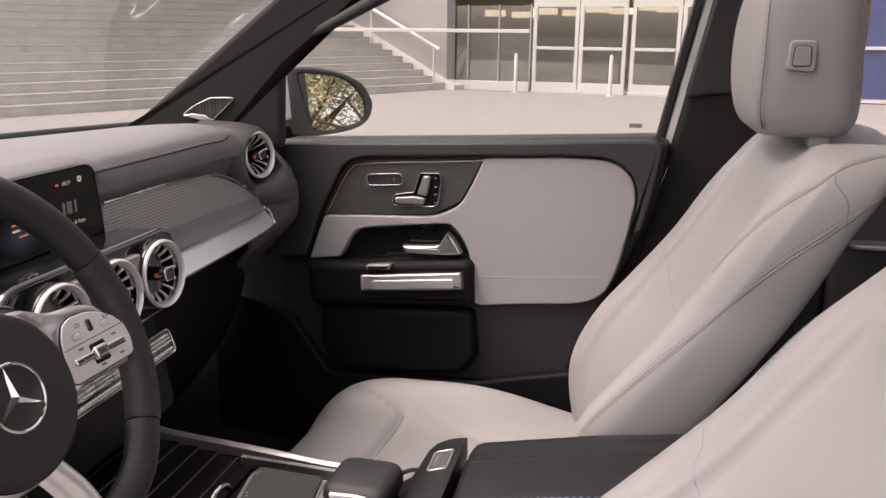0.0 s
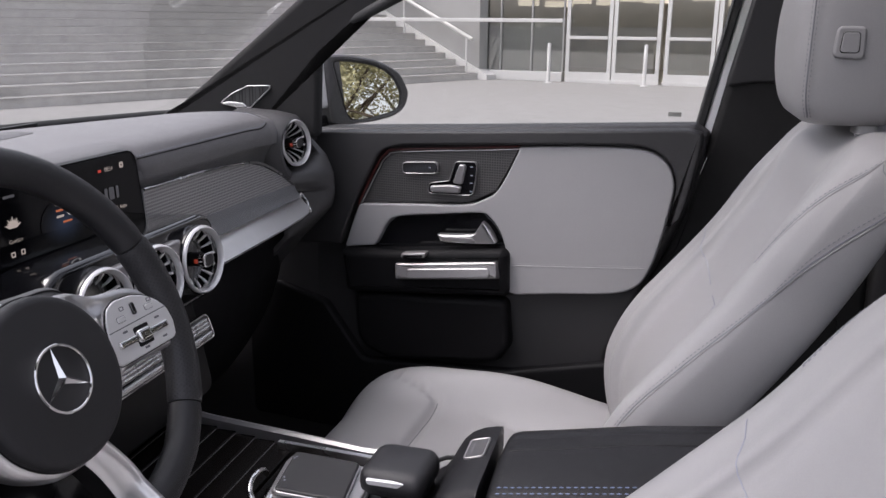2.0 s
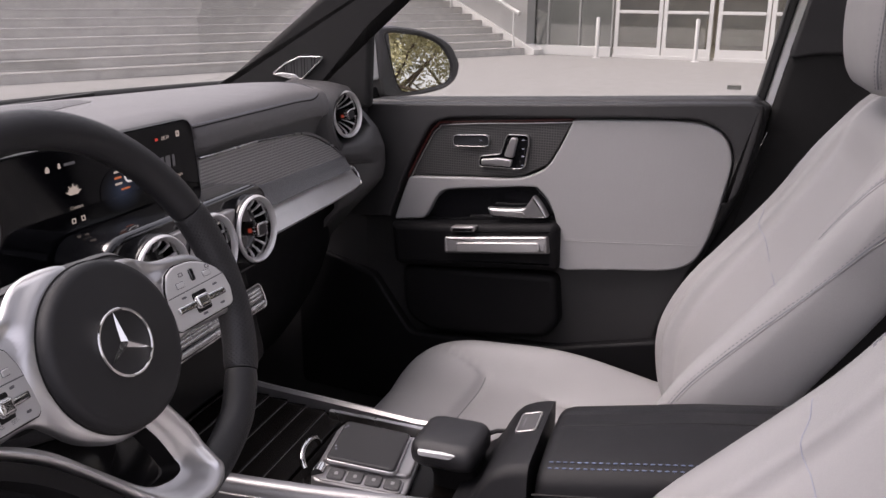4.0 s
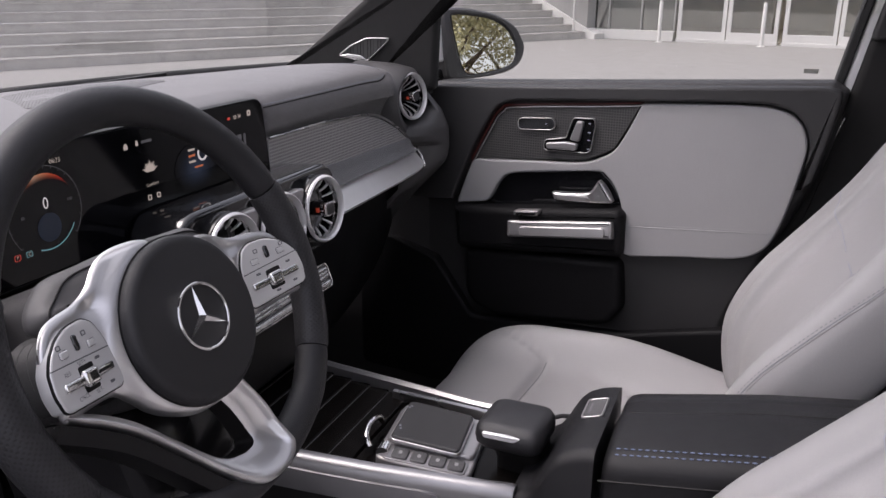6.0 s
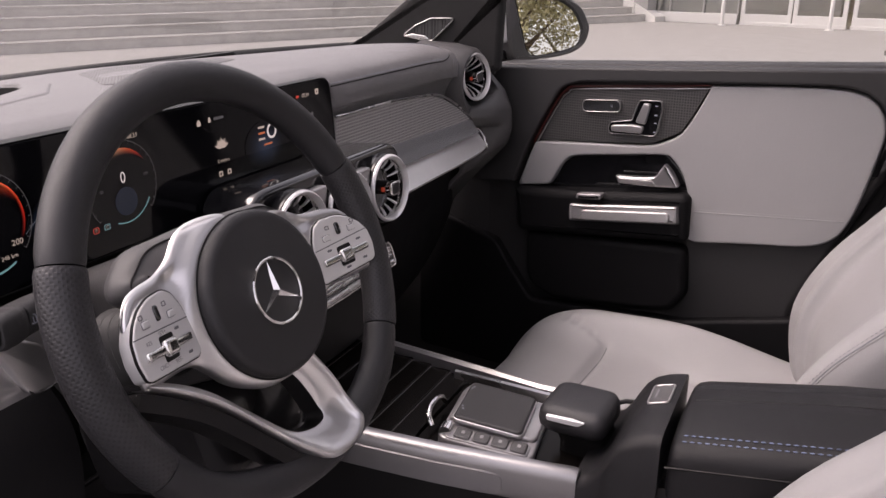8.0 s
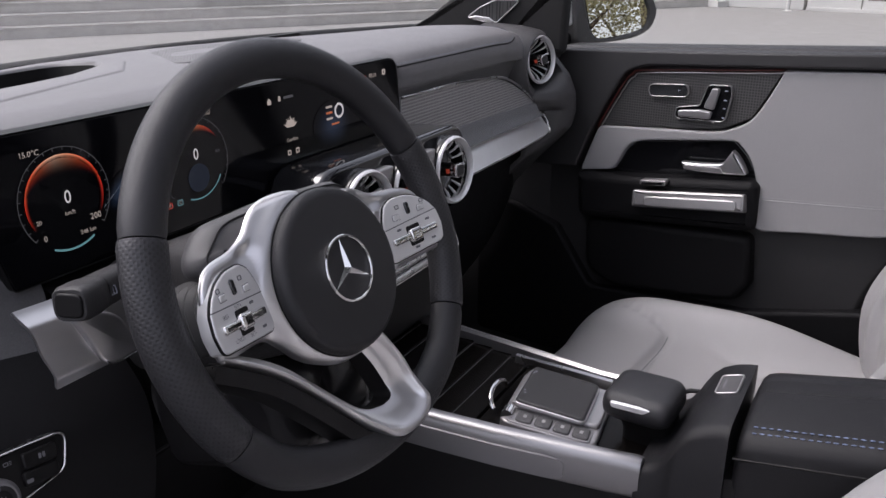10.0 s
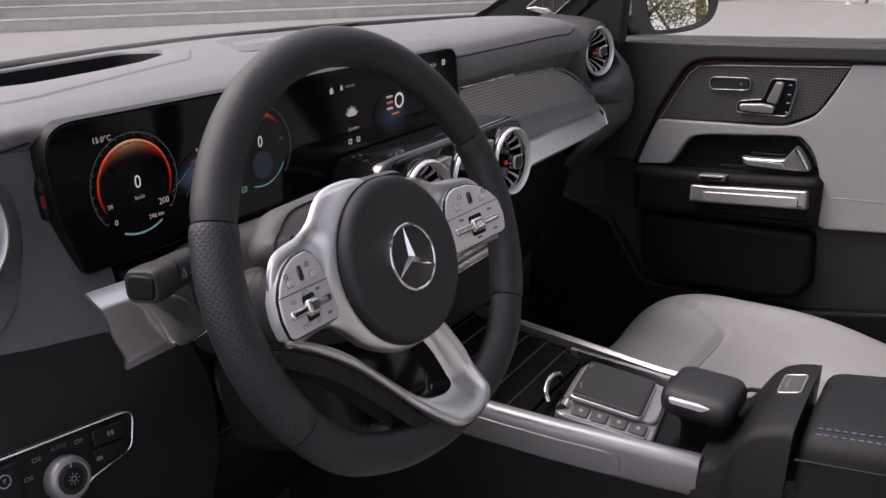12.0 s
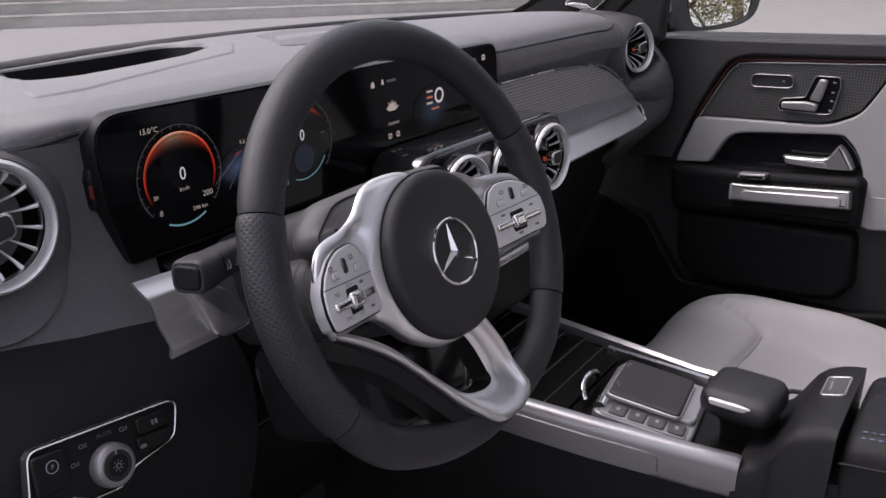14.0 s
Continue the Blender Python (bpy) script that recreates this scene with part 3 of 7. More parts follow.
def a_pillar(side):
    """The trimmed windscreen pillar with its small triangular tweeter."""
    p = thing("windscreen_pillar", "dark trimmed windscreen pillar with a chrome edged tweeter", "pillar", "windscreen pillars", kind="structure")
    m = basis((0.66, 1.0, 1.17), (-1, -0.15, 0))
    if side < 0:
        m = Matrix.Diagonal((-1, 1, 1, 1)) @ m
    out = [(-0.21, -0.035), (-0.14, 0.002), (0.004, 0.118), (0.131, 0.224), (0.30, 0.365), (0.47, 0.365), (0.304, 0.226), (0.148, 0.093), (0.141, -0.06), (0.0, -0.07)]
    slab("pillar_trim", rounded(out, 0.012, 3), m, 0.025, CLOTH, p, bevel=0.012)
    if side > 0:
        t1 = [(-0.060, 0.003), (-0.03, 0.025), (0.002, 0.040), (0.054, 0.041), (0.006, -0.004)]
        o = rounded(t1, [0.006, 0.03, 0.01, 0.005, 0.006], 5)
        ring_plate("tweeter_rim", o, inset(o, 0.0013), m @ pose(0, 0, 0.006), 0.012, SPOKE, p, "satin rim", bevel=0.0005)
        slab("tweeter_grille", inset(o, 0.0011), m @ pose(0, 0, 0.003), 0.01, GRILLE, p)
        slab("tweeter_bar", rounded([(-0.058, 0.004), (-0.035, 0.0085), (-0.008, 0.006), (0.004, -0.003), (-0.02, -0.0035)], 0.003, 4), m @ pose(0, 0, 0.008), 0.006, SILVER, p, "satin silver bar", bevel=0.0015)
    return p


a_pillar(1)

# quarter piece between pillar and door glass, side window and its frame
frame_front = thing("window_frame", "dark window frame with black seals and a white outer edge", "window frame", kind="structure")
tube("front_post", [(0.735, 0.895, 1.11), (0.725, 0.884, 1.262), (0.70, 0.80, 1.340)], 0.010, RUBBER, frame_front, n=8)
mesh("corner_cover", [(0.715, 0.99, 1.10), (0.715, 0.884, 1.10), (0.715, 0.872, 1.270), (0.715, 0.93, 1.20)], [(0, 1, 2, 3)], SOFT, frame_front, thick=0.012)
tube("top_post", [(0.715, 0.875, 1.28), (0.70, 0.79, 1.335), (0.66, 0.45, 1.50), (0.64, 0.10, 1.55)], [0.006, 0.010, 0.018, 0.02], RUBBER, frame_front)
side_pane = mesh("side_window", [(0.755, 0.89, 1.10), (0.755, 0.10, 1.13), (0.70, 0.05, 1.52), (0.70, 0.52, 1.49), (0.72, 0.80, 1.33)], [(0, 1, 2, 3, 4)], PANE)
tagged(side_pane, "clear side window glass of the passenger door", "window", kind="structure")
side_pane.visible_shadow = False
box("glass_mark", (0.752, 0.168, 1.168), (0.7535, 0.192, 1.176), WALL, frame_front, bevel=0.0002)

# rear post of the door and the belt pillar
post = thing("belt_pillar", "dark trimmed centre pillar between the doors", "pillar", kind="structure")
m = basis((0.70, 0.05, 0), (-1, 0, 0))
slab("seal_strip", rounded([(-0.096, 1.13), (-0.082, 1.13), (-0.026, 1.40), (-0.005, 1.52), (-0.02, 1.52), (-0.042, 1.40)], 0.003, 2), m @ pose(0, 0, -0.03), 0.04, RUBBER, post, "black rubber seal", bevel=0.003)
slab("white_door_post", rounded([(-0.081, 1.13), (-0.060, 1.13), (-0.002, 1.40), (0.02, 1.52), (-0.004, 1.52), (-0.025, 1.40)], 0.003, 2), m @ pose(0, 0, -0.035), 0.06, PAINT, post, "white painted door post", bevel=0.006)
slab("pillar_trim", rounded([(-0.245, 0.70), (-0.135, 0.91), (-0.066, 1.13), (-0.010, 1.40), (0.02, 1.55), (0.24, 1.55), (0.22, 1.15), (0.24, 0.60), (-0.24, 0.45)], 0.01, 3), m @ pose(0, 0, -0.02), 0.10, CLOTH, post, bevel=0.012)
slab("upper_trim", rounded([(-0.048, 1.225), (0.00, 1.235), (0.12, 1.235), (0.14, 1.55), (0.022, 1.55)], 0.010, 3), m @ pose(0, 0, -0.012), 0.05, SOFT, post, bevel=0.006)
tube("trim_edge", [m @ Vector(p) for p in ((-0.215, 0.76, -0.015), (-0.125, 0.93, -0.015), (-0.068, 1.10, -0.015))], 0.002, CHROME, post, "thin bright edge")

# rear of the cabin, seen past the headrest
rear = thing("rear_door", "dark rear door trim below its window", "door", kind="structure")
box("rear_panel", (0.70, -1.2, 0.40), (0.76, -0.18, 1.145), SOFT, rear, bevel=0.01)
box("rear_armrest_strip", (0.66, -0.9, 0.98), (0.70, -0.2, 0.989), TRIM, rear, "silver strip", bevel=0.004)
back = box("rear_wall", (-0.8, -1.36, 0.36), (0.8, -1.30, 1.05), CLOTH)
tagged(back, "dark rear end of the cabin", "wall", kind="structure")

# plain left side: rear door, centre pillar, and the driver's door swung open
rear_left = box("rear_side_left", (-0.80, -1.30, 0.36), (-0.74, -0.12, 1.14), SOFT, bevel=0.01)
tagged(rear_left, "dark rear door beside the back seat", "door", kind="structure")
pillar_left = mesh("belt_pillar_left", [(-0.80, -0.14, 0.36), (-0.74, -0.14, 0.36), (-0.66, -0.20, 1.58), (-0.70, -0.20, 1.58), (-0.80, -0.30, 0.36), (-0.74, -0.30, 0.36), (-0.66, -0.30, 1.58), (-0.70, -0.30, 1.58)], [(0, 1, 2, 3), (4, 5, 6, 7), (0, 1, 5, 4), (1, 2, 6, 5), (2, 3, 7, 6), (3, 0, 4, 7)], CLOTH)
tagged(pillar_left, "dark trimmed centre pillar by the driver's seat", "pillar", kind="structure")
open_door = slab("driver_door", rounded([(0.0, 0.36), (1.0, 0.36), (1.0, 1.12), (0.0, 1.06)], 0.05, 4), basis((-0.86, 1.10, 0), (0.08, -0.99, 0)) @ Matrix.Diagonal((-1, 1, 1, 1)), 0.12, SOFT, bevel=0.02)
tagged(open_door, "dark inner side of the open driver's door", "door", kind="structure")

# sill of the open doorway beside the driver
dd = box("door_sill_left", (-0.90, -0.2, 0.30), (-0.74, 1.2, 0.42), HARD, bevel=0.02)
tagged(dd, "black sill of the open driver's doorway", "sill", kind="structure")


side_wall = box("footwell_side", (0.775, 0.70, 0.36), (0.84, 1.40, 1.10), SOFT, bevel=0.01)
tagged(side_wall, "black side of the passenger footwell", "wall", kind="structure")
inner_sill = box("door_sill", (0.70, -0.2, 0.36), (0.84, 0.75, 0.46), HARD, bevel=0.01)
tagged(inner_sill, "black door sill trim", "sill", kind="structure")

# ---- passenger door ----
DM = basis((0.70, 0.47, 0), (-1, 0.12, 0))


def DP(s, t, d=0.0):
    return DM @ Vector((s, t, d))


door = thing("passenger_door", "black front passenger door with a light leather panel", "door")
shell = [(-0.50, 0.46), (-0.50, 1.08), (-0.432, 1.118), (-0.05, 1.139), (0.325, 1.161), (0.350, 1.145), (0.335, 1.05), (0.318, 0.985), (0.277, 0.895), (0.20, 0.72), (0.15, 0.46)]
slab("door_shell", rounded(shell, [0.02, 0.03, 0.02, 0.3, 0.014, 0.012, 0.2, 0.2, 0.2, 0.2, 0.02], 4), DM @ pose(0, 0, -0.022), 0.06, SOFT, door, bevel=0.012)
# padded roll below the window
card = spline([(0.012, 1.106), (0.10, 1.112), (0.190, 1.1165), (0.250, 1.113), (0.284, 1.094), (0.299, 1.060), (0.297, 1.02), (0.282, 0.943), (0.268, 0.893), (0.248, 0.860), (0.205, 0.839), (0.10, 0.825), (0.012, 0.812)], 5, False)
card += spline([(-0.001, 0.816), (-0.006, 0.860), (-0.010, 0.900), (-0.024, 0.940), (-0.046, 0.966), (-0.066, 0.972), (-0.15, 0.962), (-0.240, 0.949), (-0.266, 0.932), (-0.284, 0.900), (-0.296, 0.884), (-0.312, 0.880), (-0.362, 0.873)], 4, False)
card += spline([(-0.364, 0.878), (-0.345, 0.93), (-0.331, 0.965)], 3, False)
card += spline([(-0.322, 0.9695), (-0.20, 0.978), (-0.100, 0.985), (-0.062, 0.997), (-0.033, 1.016), (-0.010, 1.055), (0.010, 1.100)], 4, False)
slab("leather_panel", card, DM @ pose(0, 0, 0.004), 0.03, LEATHER, door, "light grey leather panel", bevel=0.004, steps=3)
line = spline([(0.002, 0.872), (0.133, 0.8835), (0.225, 0.892), (0.264, 0.8955)], 8, False)
tube("panel_seam", [DP(p[0], p[1], 0.0040) for p in line], 0.0009, LEATHER, door, n=5)
stitches("panel_stitching", [DP(p[0], p[1] + 0.0045, 0.0042) for p in line], LEATHER, door, 0.0036, 0.0026, 0.0006)
roll = [(-0.47, 0.872), (-0.47, 1.080), (-0.44, 1.113), (-0.05, 1.134), (0.318, 1.1555)] + [tuple(p) for p in spline([(0.338, 1.150), (0.342, 1.135), (0.332, 1.07), (0.316, 0.995)], 3, False)]
roll += [tuple(p) for p in spline([(0.294, 0.975), (0.301, 1.02), (0.3035, 1.060), (0.288, 1.097), (0.252, 1.1185), (0.190, 1.1215), (0.01, 1.1115), (-0.20, 1.0985), (-0.245, 1.0930), (-0.272, 1.082), (-0.290, 1.060), (-0.338, 0.970), (-0.372, 0.880)], 4, False)]
slab("shoulder_roll", [np.array(p) for p in roll], DM @ pose(0, 0, 0.012), 0.035, SOFT, door, bevel=0.005, steps=3)
trim = [(-0.330, 0.971), (-0.282, 1.057), (-0.265, 1.075), (-0.240, 1.083), (0.008, 1.103), (-0.014, 1.055), (-0.035, 1.017), (-0.088, 0.990), (-0.20, 0.980)]
slab("mesh_trim", [np.array(p) for p in trim], DM @ pose(0, 0, -0.002), 0.02, MESH_DOOR, door, "woven-look metal trim with its lighting put into the tone", bevel=0.002)
line = spline([(-0.332, 0.968), (-0.285, 1.056), (-0.267, 1.077), (-0.240, 1.0865), (-0.05, 1.102), (0.010, 1.1075)], 6, False)
tube("light_strip", [DP(p[0], p[1], 0.003) for p in line], 0.0007, RED_LIGHT, door, "thin red ambient light strip", n=6)
tube("trim_rim", [DP(p[0] + 0.004, p[1] - 0.005, 0.001) for p in line], 0.0014, SILVER_DULL, door, "thin silver rim", n=6)
# recess with the pull handle and the grab bar
recess = [(-0.300, 0.872), (-0.272, 0.928), (-0.246, 0.947), (-0.062, 0.972), (-0.023, 0.938), (-0.010, 0.892), (-0.004, 0.862), (-0.30, 0.845)]
slab("handle_recess", rounded(recess, 0.012, 3), DM @ pose(0, 0, -0.012), 0.02, GLOSS, door, "gloss black recess", bevel=0.003)
slab("armrest_body", rounded([(-0.3655, 0.872), (-0.255, 0.880), (-0.012, 0.908), (-0.001, 0.898), (0.001, 0.814), (-0.20, 0.792), (-0.356, 0.778)], [0.012, 0.1, 0.015, 0.012, 0.012, 0.1, 0.02], 4), DM @ pose(0, 0, 0.028), 0.06, LOWER, door, bevel=0.016, steps=4)
GB = DM @ pose(-0.1225, 0.8585, 0.046) @ Matrix.Rotation(radians(7), 4, "Z") @ Matrix.Rotation(radians(-14), 4, "X")
grab = slab("grab_bar", rect(0.215, 0.034, 0.004, 3), GB, 0.024, SILVER_DULL, door, "satin silver grab bar", bevel=0.006, steps=4)
slab("grab_face", rect(0.178, 0.0215, 0.0095, 6, 0.006, -0.0055), GB @ pose(0, 0, 0.004), 0.008, SILVER_DULL, grab, "brushed raised face", bevel=0.0035)
for sd in (-1, 1):
    slab("bar_end", rect(0.006, 0.030, 0.002, 3, 0.1045 * sd, 0), GB @ pose(0, 0, 0.0010), 0.01, SILVER_DULL, grab, bevel=0.002)
pull = slab("pull_handle", [np.array(p) for p in spline([(-0.1495, 0.918), (-0.12, 0.9195), (-0.078, 0.924), (-0.068, 0.932)], 3, False) + spline([(-0.0565, 0.951), (-0.048, 0.945), (-0.036, 0.930), (-0.0265, 0.913)], 3, False) + spline([(-0.029, 0.910), (-0.07, 0.906), (-0.135, 0.9035), (-0.145, 0.908)], 3, False)], DM @ pose(0, 0.0055, 0.018), 0.018, SPOKE, door, "satin silver pull handle", bevel=0.004)
slab("pull_face", rounded([(-0.143, 0.9145), (-0.075, 0.9180), (-0.066, 0.909), (-0.137, 0.9055)], 0.003, 3), DM @ pose(0, 0.0055, 0.0195), 0.004, SILVER_DULL, pull, bevel=0.001)
sw = slab("window_switch", rounded([(-0.236, 0.873), (-0.184, 0.879), (-0.187, 0.868), (-0.238, 0.863)], 0.003, 3), DM @ pose(0.019, 0.010, 0.043), 0.02, SILVER_DULL, door, "small silver edged window switch", bevel=0.002)
slab("switch_key", rounded([(-0.231, 0.8705), (-0.189, 0.876), (-0.191, 0.8695), (-0.233, 0.8645)], 0.002, 3), DM @ pose(0.019, 0.010, 0.045), 0.01, GLOSS, sw, bevel=0.001)
# seat switches on the trim
tilt = Matrix.Rotation(radians(4), 4, "Z")
mem = DM @ pose(-0.1925, 1.053, 0.006) @ tilt
o = rect(0.078, 0.024, 0.0115, 6)
ring_plate("memory_rim", o, inset(o, 0.0015), mem, 0.012, SILVER_DULL, door, "satin silver rim", bevel=0.0008)
slab("memory_keys", inset(o, 0.0013), mem @ pose(0, 0, -0.001), 0.01, GLOSS, door, "gloss black memory keys", bevel=0.001)
text("letter", "M", mem @ pose(0.022, 0, 0.0004), 0.006, SEAM, door)
so = rounded([(-0.176, 1.002), (-0.080, 1.005), (-0.072, 1.055), (-0.074, 1.073), (-0.118, 1.071), (-0.130, 1.032), (-0.174, 1.024)], [0.010, 0.014, 0.02, 0.008, 0.010, 0.006, 0.010], 5)
ring_plate("switch_rim", so, inset(so, 0.0014), DM @ pose(0, 0, 0.006), 0.012, SILVER_DULL, door, "satin silver rim", bevel=0.0008)
slab("switch_bed", inset(so, 0.0012), DM @ pose(0, 0, 0.003), 0.01, GLOSS, door, bevel=0.001)
slab("seat_back_key", rounded([(-0.122, 1.028), (-0.108, 1.066), (-0.094, 1.066), (-0.102, 1.026)], 0.005, 4), DM @ pose(0, 0, 0.010), 0.010, SILVER_DULL, door, "silver seat-back shaped switch", bevel=0.003)
slab("seat_base_key", rounded([(-0.168, 1.007), (-0.170, 1.019), (-0.128, 1.024), (-0.104, 1.022), (-0.108, 1.008)], 0.005, 4), DM @ pose(0, 0, 0.010), 0.010, SILVER_DULL, door, "silver seat-base shaped switch", bevel=0.003)
for k, t in enumerate((1.062, 1.045, 1.030, 1.013)):
    slab("memory_mark", rect(0.005, 0.002, 0.0005, 2, -0.084, t), DM @ pose(0, 0, 0.0042), 0.001, SEAM, door)
# lower door with its bin
slab("door_bin", rounded([(-0.345, 0.775), (-0.005, 0.800), (0.004, 0.70), (-0.02, 0.665), (-0.06, 0.655), (-0.27, 0.632), (-0.34, 0.66)], [0.02, 0.02, 0.03, 0.03, 0.03, 0.05, 0.05], 4), DM @ pose(0, 0, 0.010), 0.05, LOWER, door, bevel=0.014)
slab("kick_panel", rounded([(-0.62, 0.44), (-0.62, 0.80), (-0.42, 0.74), (-0.33, 0.62), (0.0, 0.645), (0.22, 0.70), (0.20, 0.44)], 0.02, 3), DM @ pose(0, 0, 0.0), 0.04, LOWER, door, bevel=0.008)

# ---- outside mirror ----
mirror = thing("outside_mirror", "white and black outside mirror reflecting trees", "mirror")
MM = basis((0.98, 0.85, 1.18), (-0.60, -0.80, 0.105)) @ Matrix.Diagonal((1.17, 1, 1, 1))
go = spline([(-0.0855, 0.061), (-0.078, 0.0665), (-0.056, 0.066), (0.001, 0.056), (0.039, 0.034), (0.057, 0.003), (0.060, -0.019), (0.048, -0.045), (-0.002, -0.058), (-0.048, -0.062), (-0.0625, -0.050), (-0.070, -0.024), (-0.0795, 0.026)], 5)
mo = spline([(-0.1035, 0.073), (-0.087, 0.081), (-0.043, 0.079), (0.0145, 0.066), (0.060, 0.041), (0.0785, 0.010), (0.083, -0.014), (0.0675, -0.046), (0.025, -0.065), (-0.0555, -0.071), (-0.093, -0.070), (-0.101, -0.047), (-0.104, 0.027)], 5)
back_rings = []
for s, d in ((1.0, 0.0), (1.04, -0.02), (1.0, -0.06), (0.8, -0.095), (0.45, -0.115)):
    back_rings.append([MM @ Vector((p[0] * s, p[1] * s, d)) for p in mo])
loft("housing", back_rings, MIDGREY, mirror, "black mirror housing")
ring_plate("housing_rim", mo, inset(go, -0.0015), MM @ pose(0, 0, 0.007), 0.012, MIDGREY, mirror, bevel=0.004)
slab("mirror_pane", go, MM @ pose(0, 0, 0.0045) @ Matrix.Rotation(radians(0), 4, "Y"), 0.004, MIRROR, mirror, "reflecting mirror glass")
slab("white_cap", rounded([(-0.128, -0.034), (-0.122, 0.072), (-0.108, 0.082), (-0.090, 0.082), (-0.092, -0.032)], 0.010, 3), MM @ pose(0, 0, -0.002), 0.05, PAINT, mirror, "white painted cap", bevel=0.006)
tube("mirror_arm", [(0.93, 0.925, 1.095), (0.86, 0.915, 1.085), (0.775, 0.90, 1.075)], [0.018, 0.022, 0.028], HARD, mirror, n=10)
slab("mirror_foot", rounded([(-0.16, -0.10), (-0.16, -0.055), (-0.09, -0.045), (-0.04, -0.072), (-0.05, -0.085)], 0.01, 3), MM @ pose(0, 0, -0.01), 0.05, HARD, mirror, bevel=0.008)


# ---- dashboard ----
dash = thing("dashboard", "black dashboard with a soft grey-black leatherette top", "dashboard")
TOP = [(1.40, 1.122), (1.30, 1.147), (1.15, 1.1635), (1.02, 1.1760), (0.945, 1.176), (0.905, 1.168), (0.889, 1.154), (0.8835, 1.139), (0.8840, 1.122)]


def top_point(x, k):
    """The dash top's section: y and z along it for a place across the car."""
    y, z = TOP[k]
    e = max(abs(x) - 0.40, 0) / 0.32
    back = -0.19 * (x / 0.72) ** 2 if k < 2 else (-0.07 * (x / 0.72) ** 2 if k == 2 else 0.0)
    drop = -(0.036 if x > 0 else 0.012) * e * e
    drop += (0.010, 0.010, 0.008, 0.0015, 0.0)[min(k, 4)] * float(np.interp(x, (0.05, 0.50), (1.0, 0.0)))
    # the middle, above the screens, stands a little lower and further back
    mid = 1.0 if -0.50 < x < 0.115 else 0.0
    if mid and k >= 4:
        y = (0.945, 0.920, 0.901, 0.897, 0.905)[k - 4]
        z = (1.1758, 1.1725, 1.1655, 1.156, 1.145)[k - 4]
    if x < -0.505 and k >= 4:
        f = min((-0.505 - x) / 0.085, 1.0)
        f = f * f * (3 - 2 * f)
        y = (0.945, 0.920, 0.902, 0.908, 0.925)[k - 4] * (1 - f) + (0.968, 0.950, 0.937, 0.929, 0.932)[k - 4] * f
        z = (1.1758, 1.1725, 1.1650, 1.1480, 1.118)[k - 4] * (1 - f) + (1.1745, 1.1685, 1.1590, 1.1460, 1.112)[k - 4] * f
    # it curls forward round the outer vents
    if x > 0.52 and k >= 4:
        y += float(np.interp(x, (0.52, 0.60, 0.66, 0.72, 0.76), (0.004, 0.02, 0.035, 0.05, 0.07)))
    return (x, y + back, z + drop)


REC_O = rounded([(-0.508, 0.958), (-0.46, 0.956), (-0.37, 0.980), (-0.228, 1.024), (-0.150, 1.11), (-0.132, 1.22), (-0.150, 1.262), (-0.405, 1.292), (-0.474, 1.10)], [0.008, 0.05, 0.06, 0.03, 0.05, 0.03, 0.03, 0.02, 0.1], 5)
REC_I = rounded([(-0.466, 1.040), (-0.425, 1.026), (-0.34, 1.043), (-0.272, 1.062), (-0.195, 1.108), (-0.160, 1.16), (-0.165, 1.225), (-0.385, 1.262), (-0.437, 1.150)], [0.02, 0.05, 0.08, 0.06, 0.03, 0.03, 0.03, 0.02, 0.1], 5)


def inside(x, y, outline):
    hit = False
    for a, b in zip(outline, outline[1:] + outline[:1]):
        if (a[1] > y) != (b[1] > y) and x < (b[0] - a[0]) * (y - a[1]) / (b[1] - a[1]) + a[0]:
            hit = not hit
    return hit


XS = [-0.74 + 0.01 * k for k in range(23)] + [-0.515, -0.506, -0.499] + [-0.49 + 0.01 * k for k in range(40)]
XS += [-0.08, -0.04, 0.0, 0.06, 0.113, 0.125, 0.16, 0.24, 0.32, 0.40, 0.46, 0.52, 0.55, 0.58, 0.61, 0.64, 0.67, 0.70, 0.74]
verts, faces = [], []
prof = [spline([top_point(x, k) for k in range(len(TOP))], 10, False) for x in XS]
m_ = len(prof[0])
for row in prof:
    verts += row
hole = inset(REC_O, 0.018)
for i in range(len(XS) - 1):
    for j in range(m_ - 1):
        f = (i * m_ + j, (i + 1) * m_ + j, (i + 1) * m_ + j + 1, i * m_ + j + 1)
        c = sum(verts[q] for q in f) / 4
        if not inside(c[0], c[1], hole):
            faces.append(f)
mesh("top_pad", verts, faces, DASH, dash, "grained leatherette pad with skylight put into its grey", angle=70)


RIGHT = [(0.887, 1.134), (0.8855, 1.120), (0.895, 1.106), (0.910, 1.075), (0.910, 1.035), (0.900, 1.012), (0.890, 1.004), (0.890, 0.985), (0.888, 0.950), (0.905, 0.935), (0.915, 0.86), (0.945, 0.76), (1.00, 0.66), (1.10, 0.58), (1.30, 0.50)]
rows = spline(RIGHT, 3, False)
for name, part_rows, mat, label in (("fascia", rows[:22], FASCIA, "grained black fascia"), ("glovebox", rows[21:], LOWER, "black plastic glovebox")):
    loft(name, [[(x, y + dy, z) for y, z in part_rows] for x, dy in ((0.115, 0.0), (0.25, 0.0), (0.40, 0.0), (0.52, 0.004), (0.60, 0.02), (0.66, 0.035), (0.72, 0.05), (0.76, 0.07))], mat, dash, label, caps=False, closed=False, angle=60)
# curved end of the dash round the right vent
pod = []
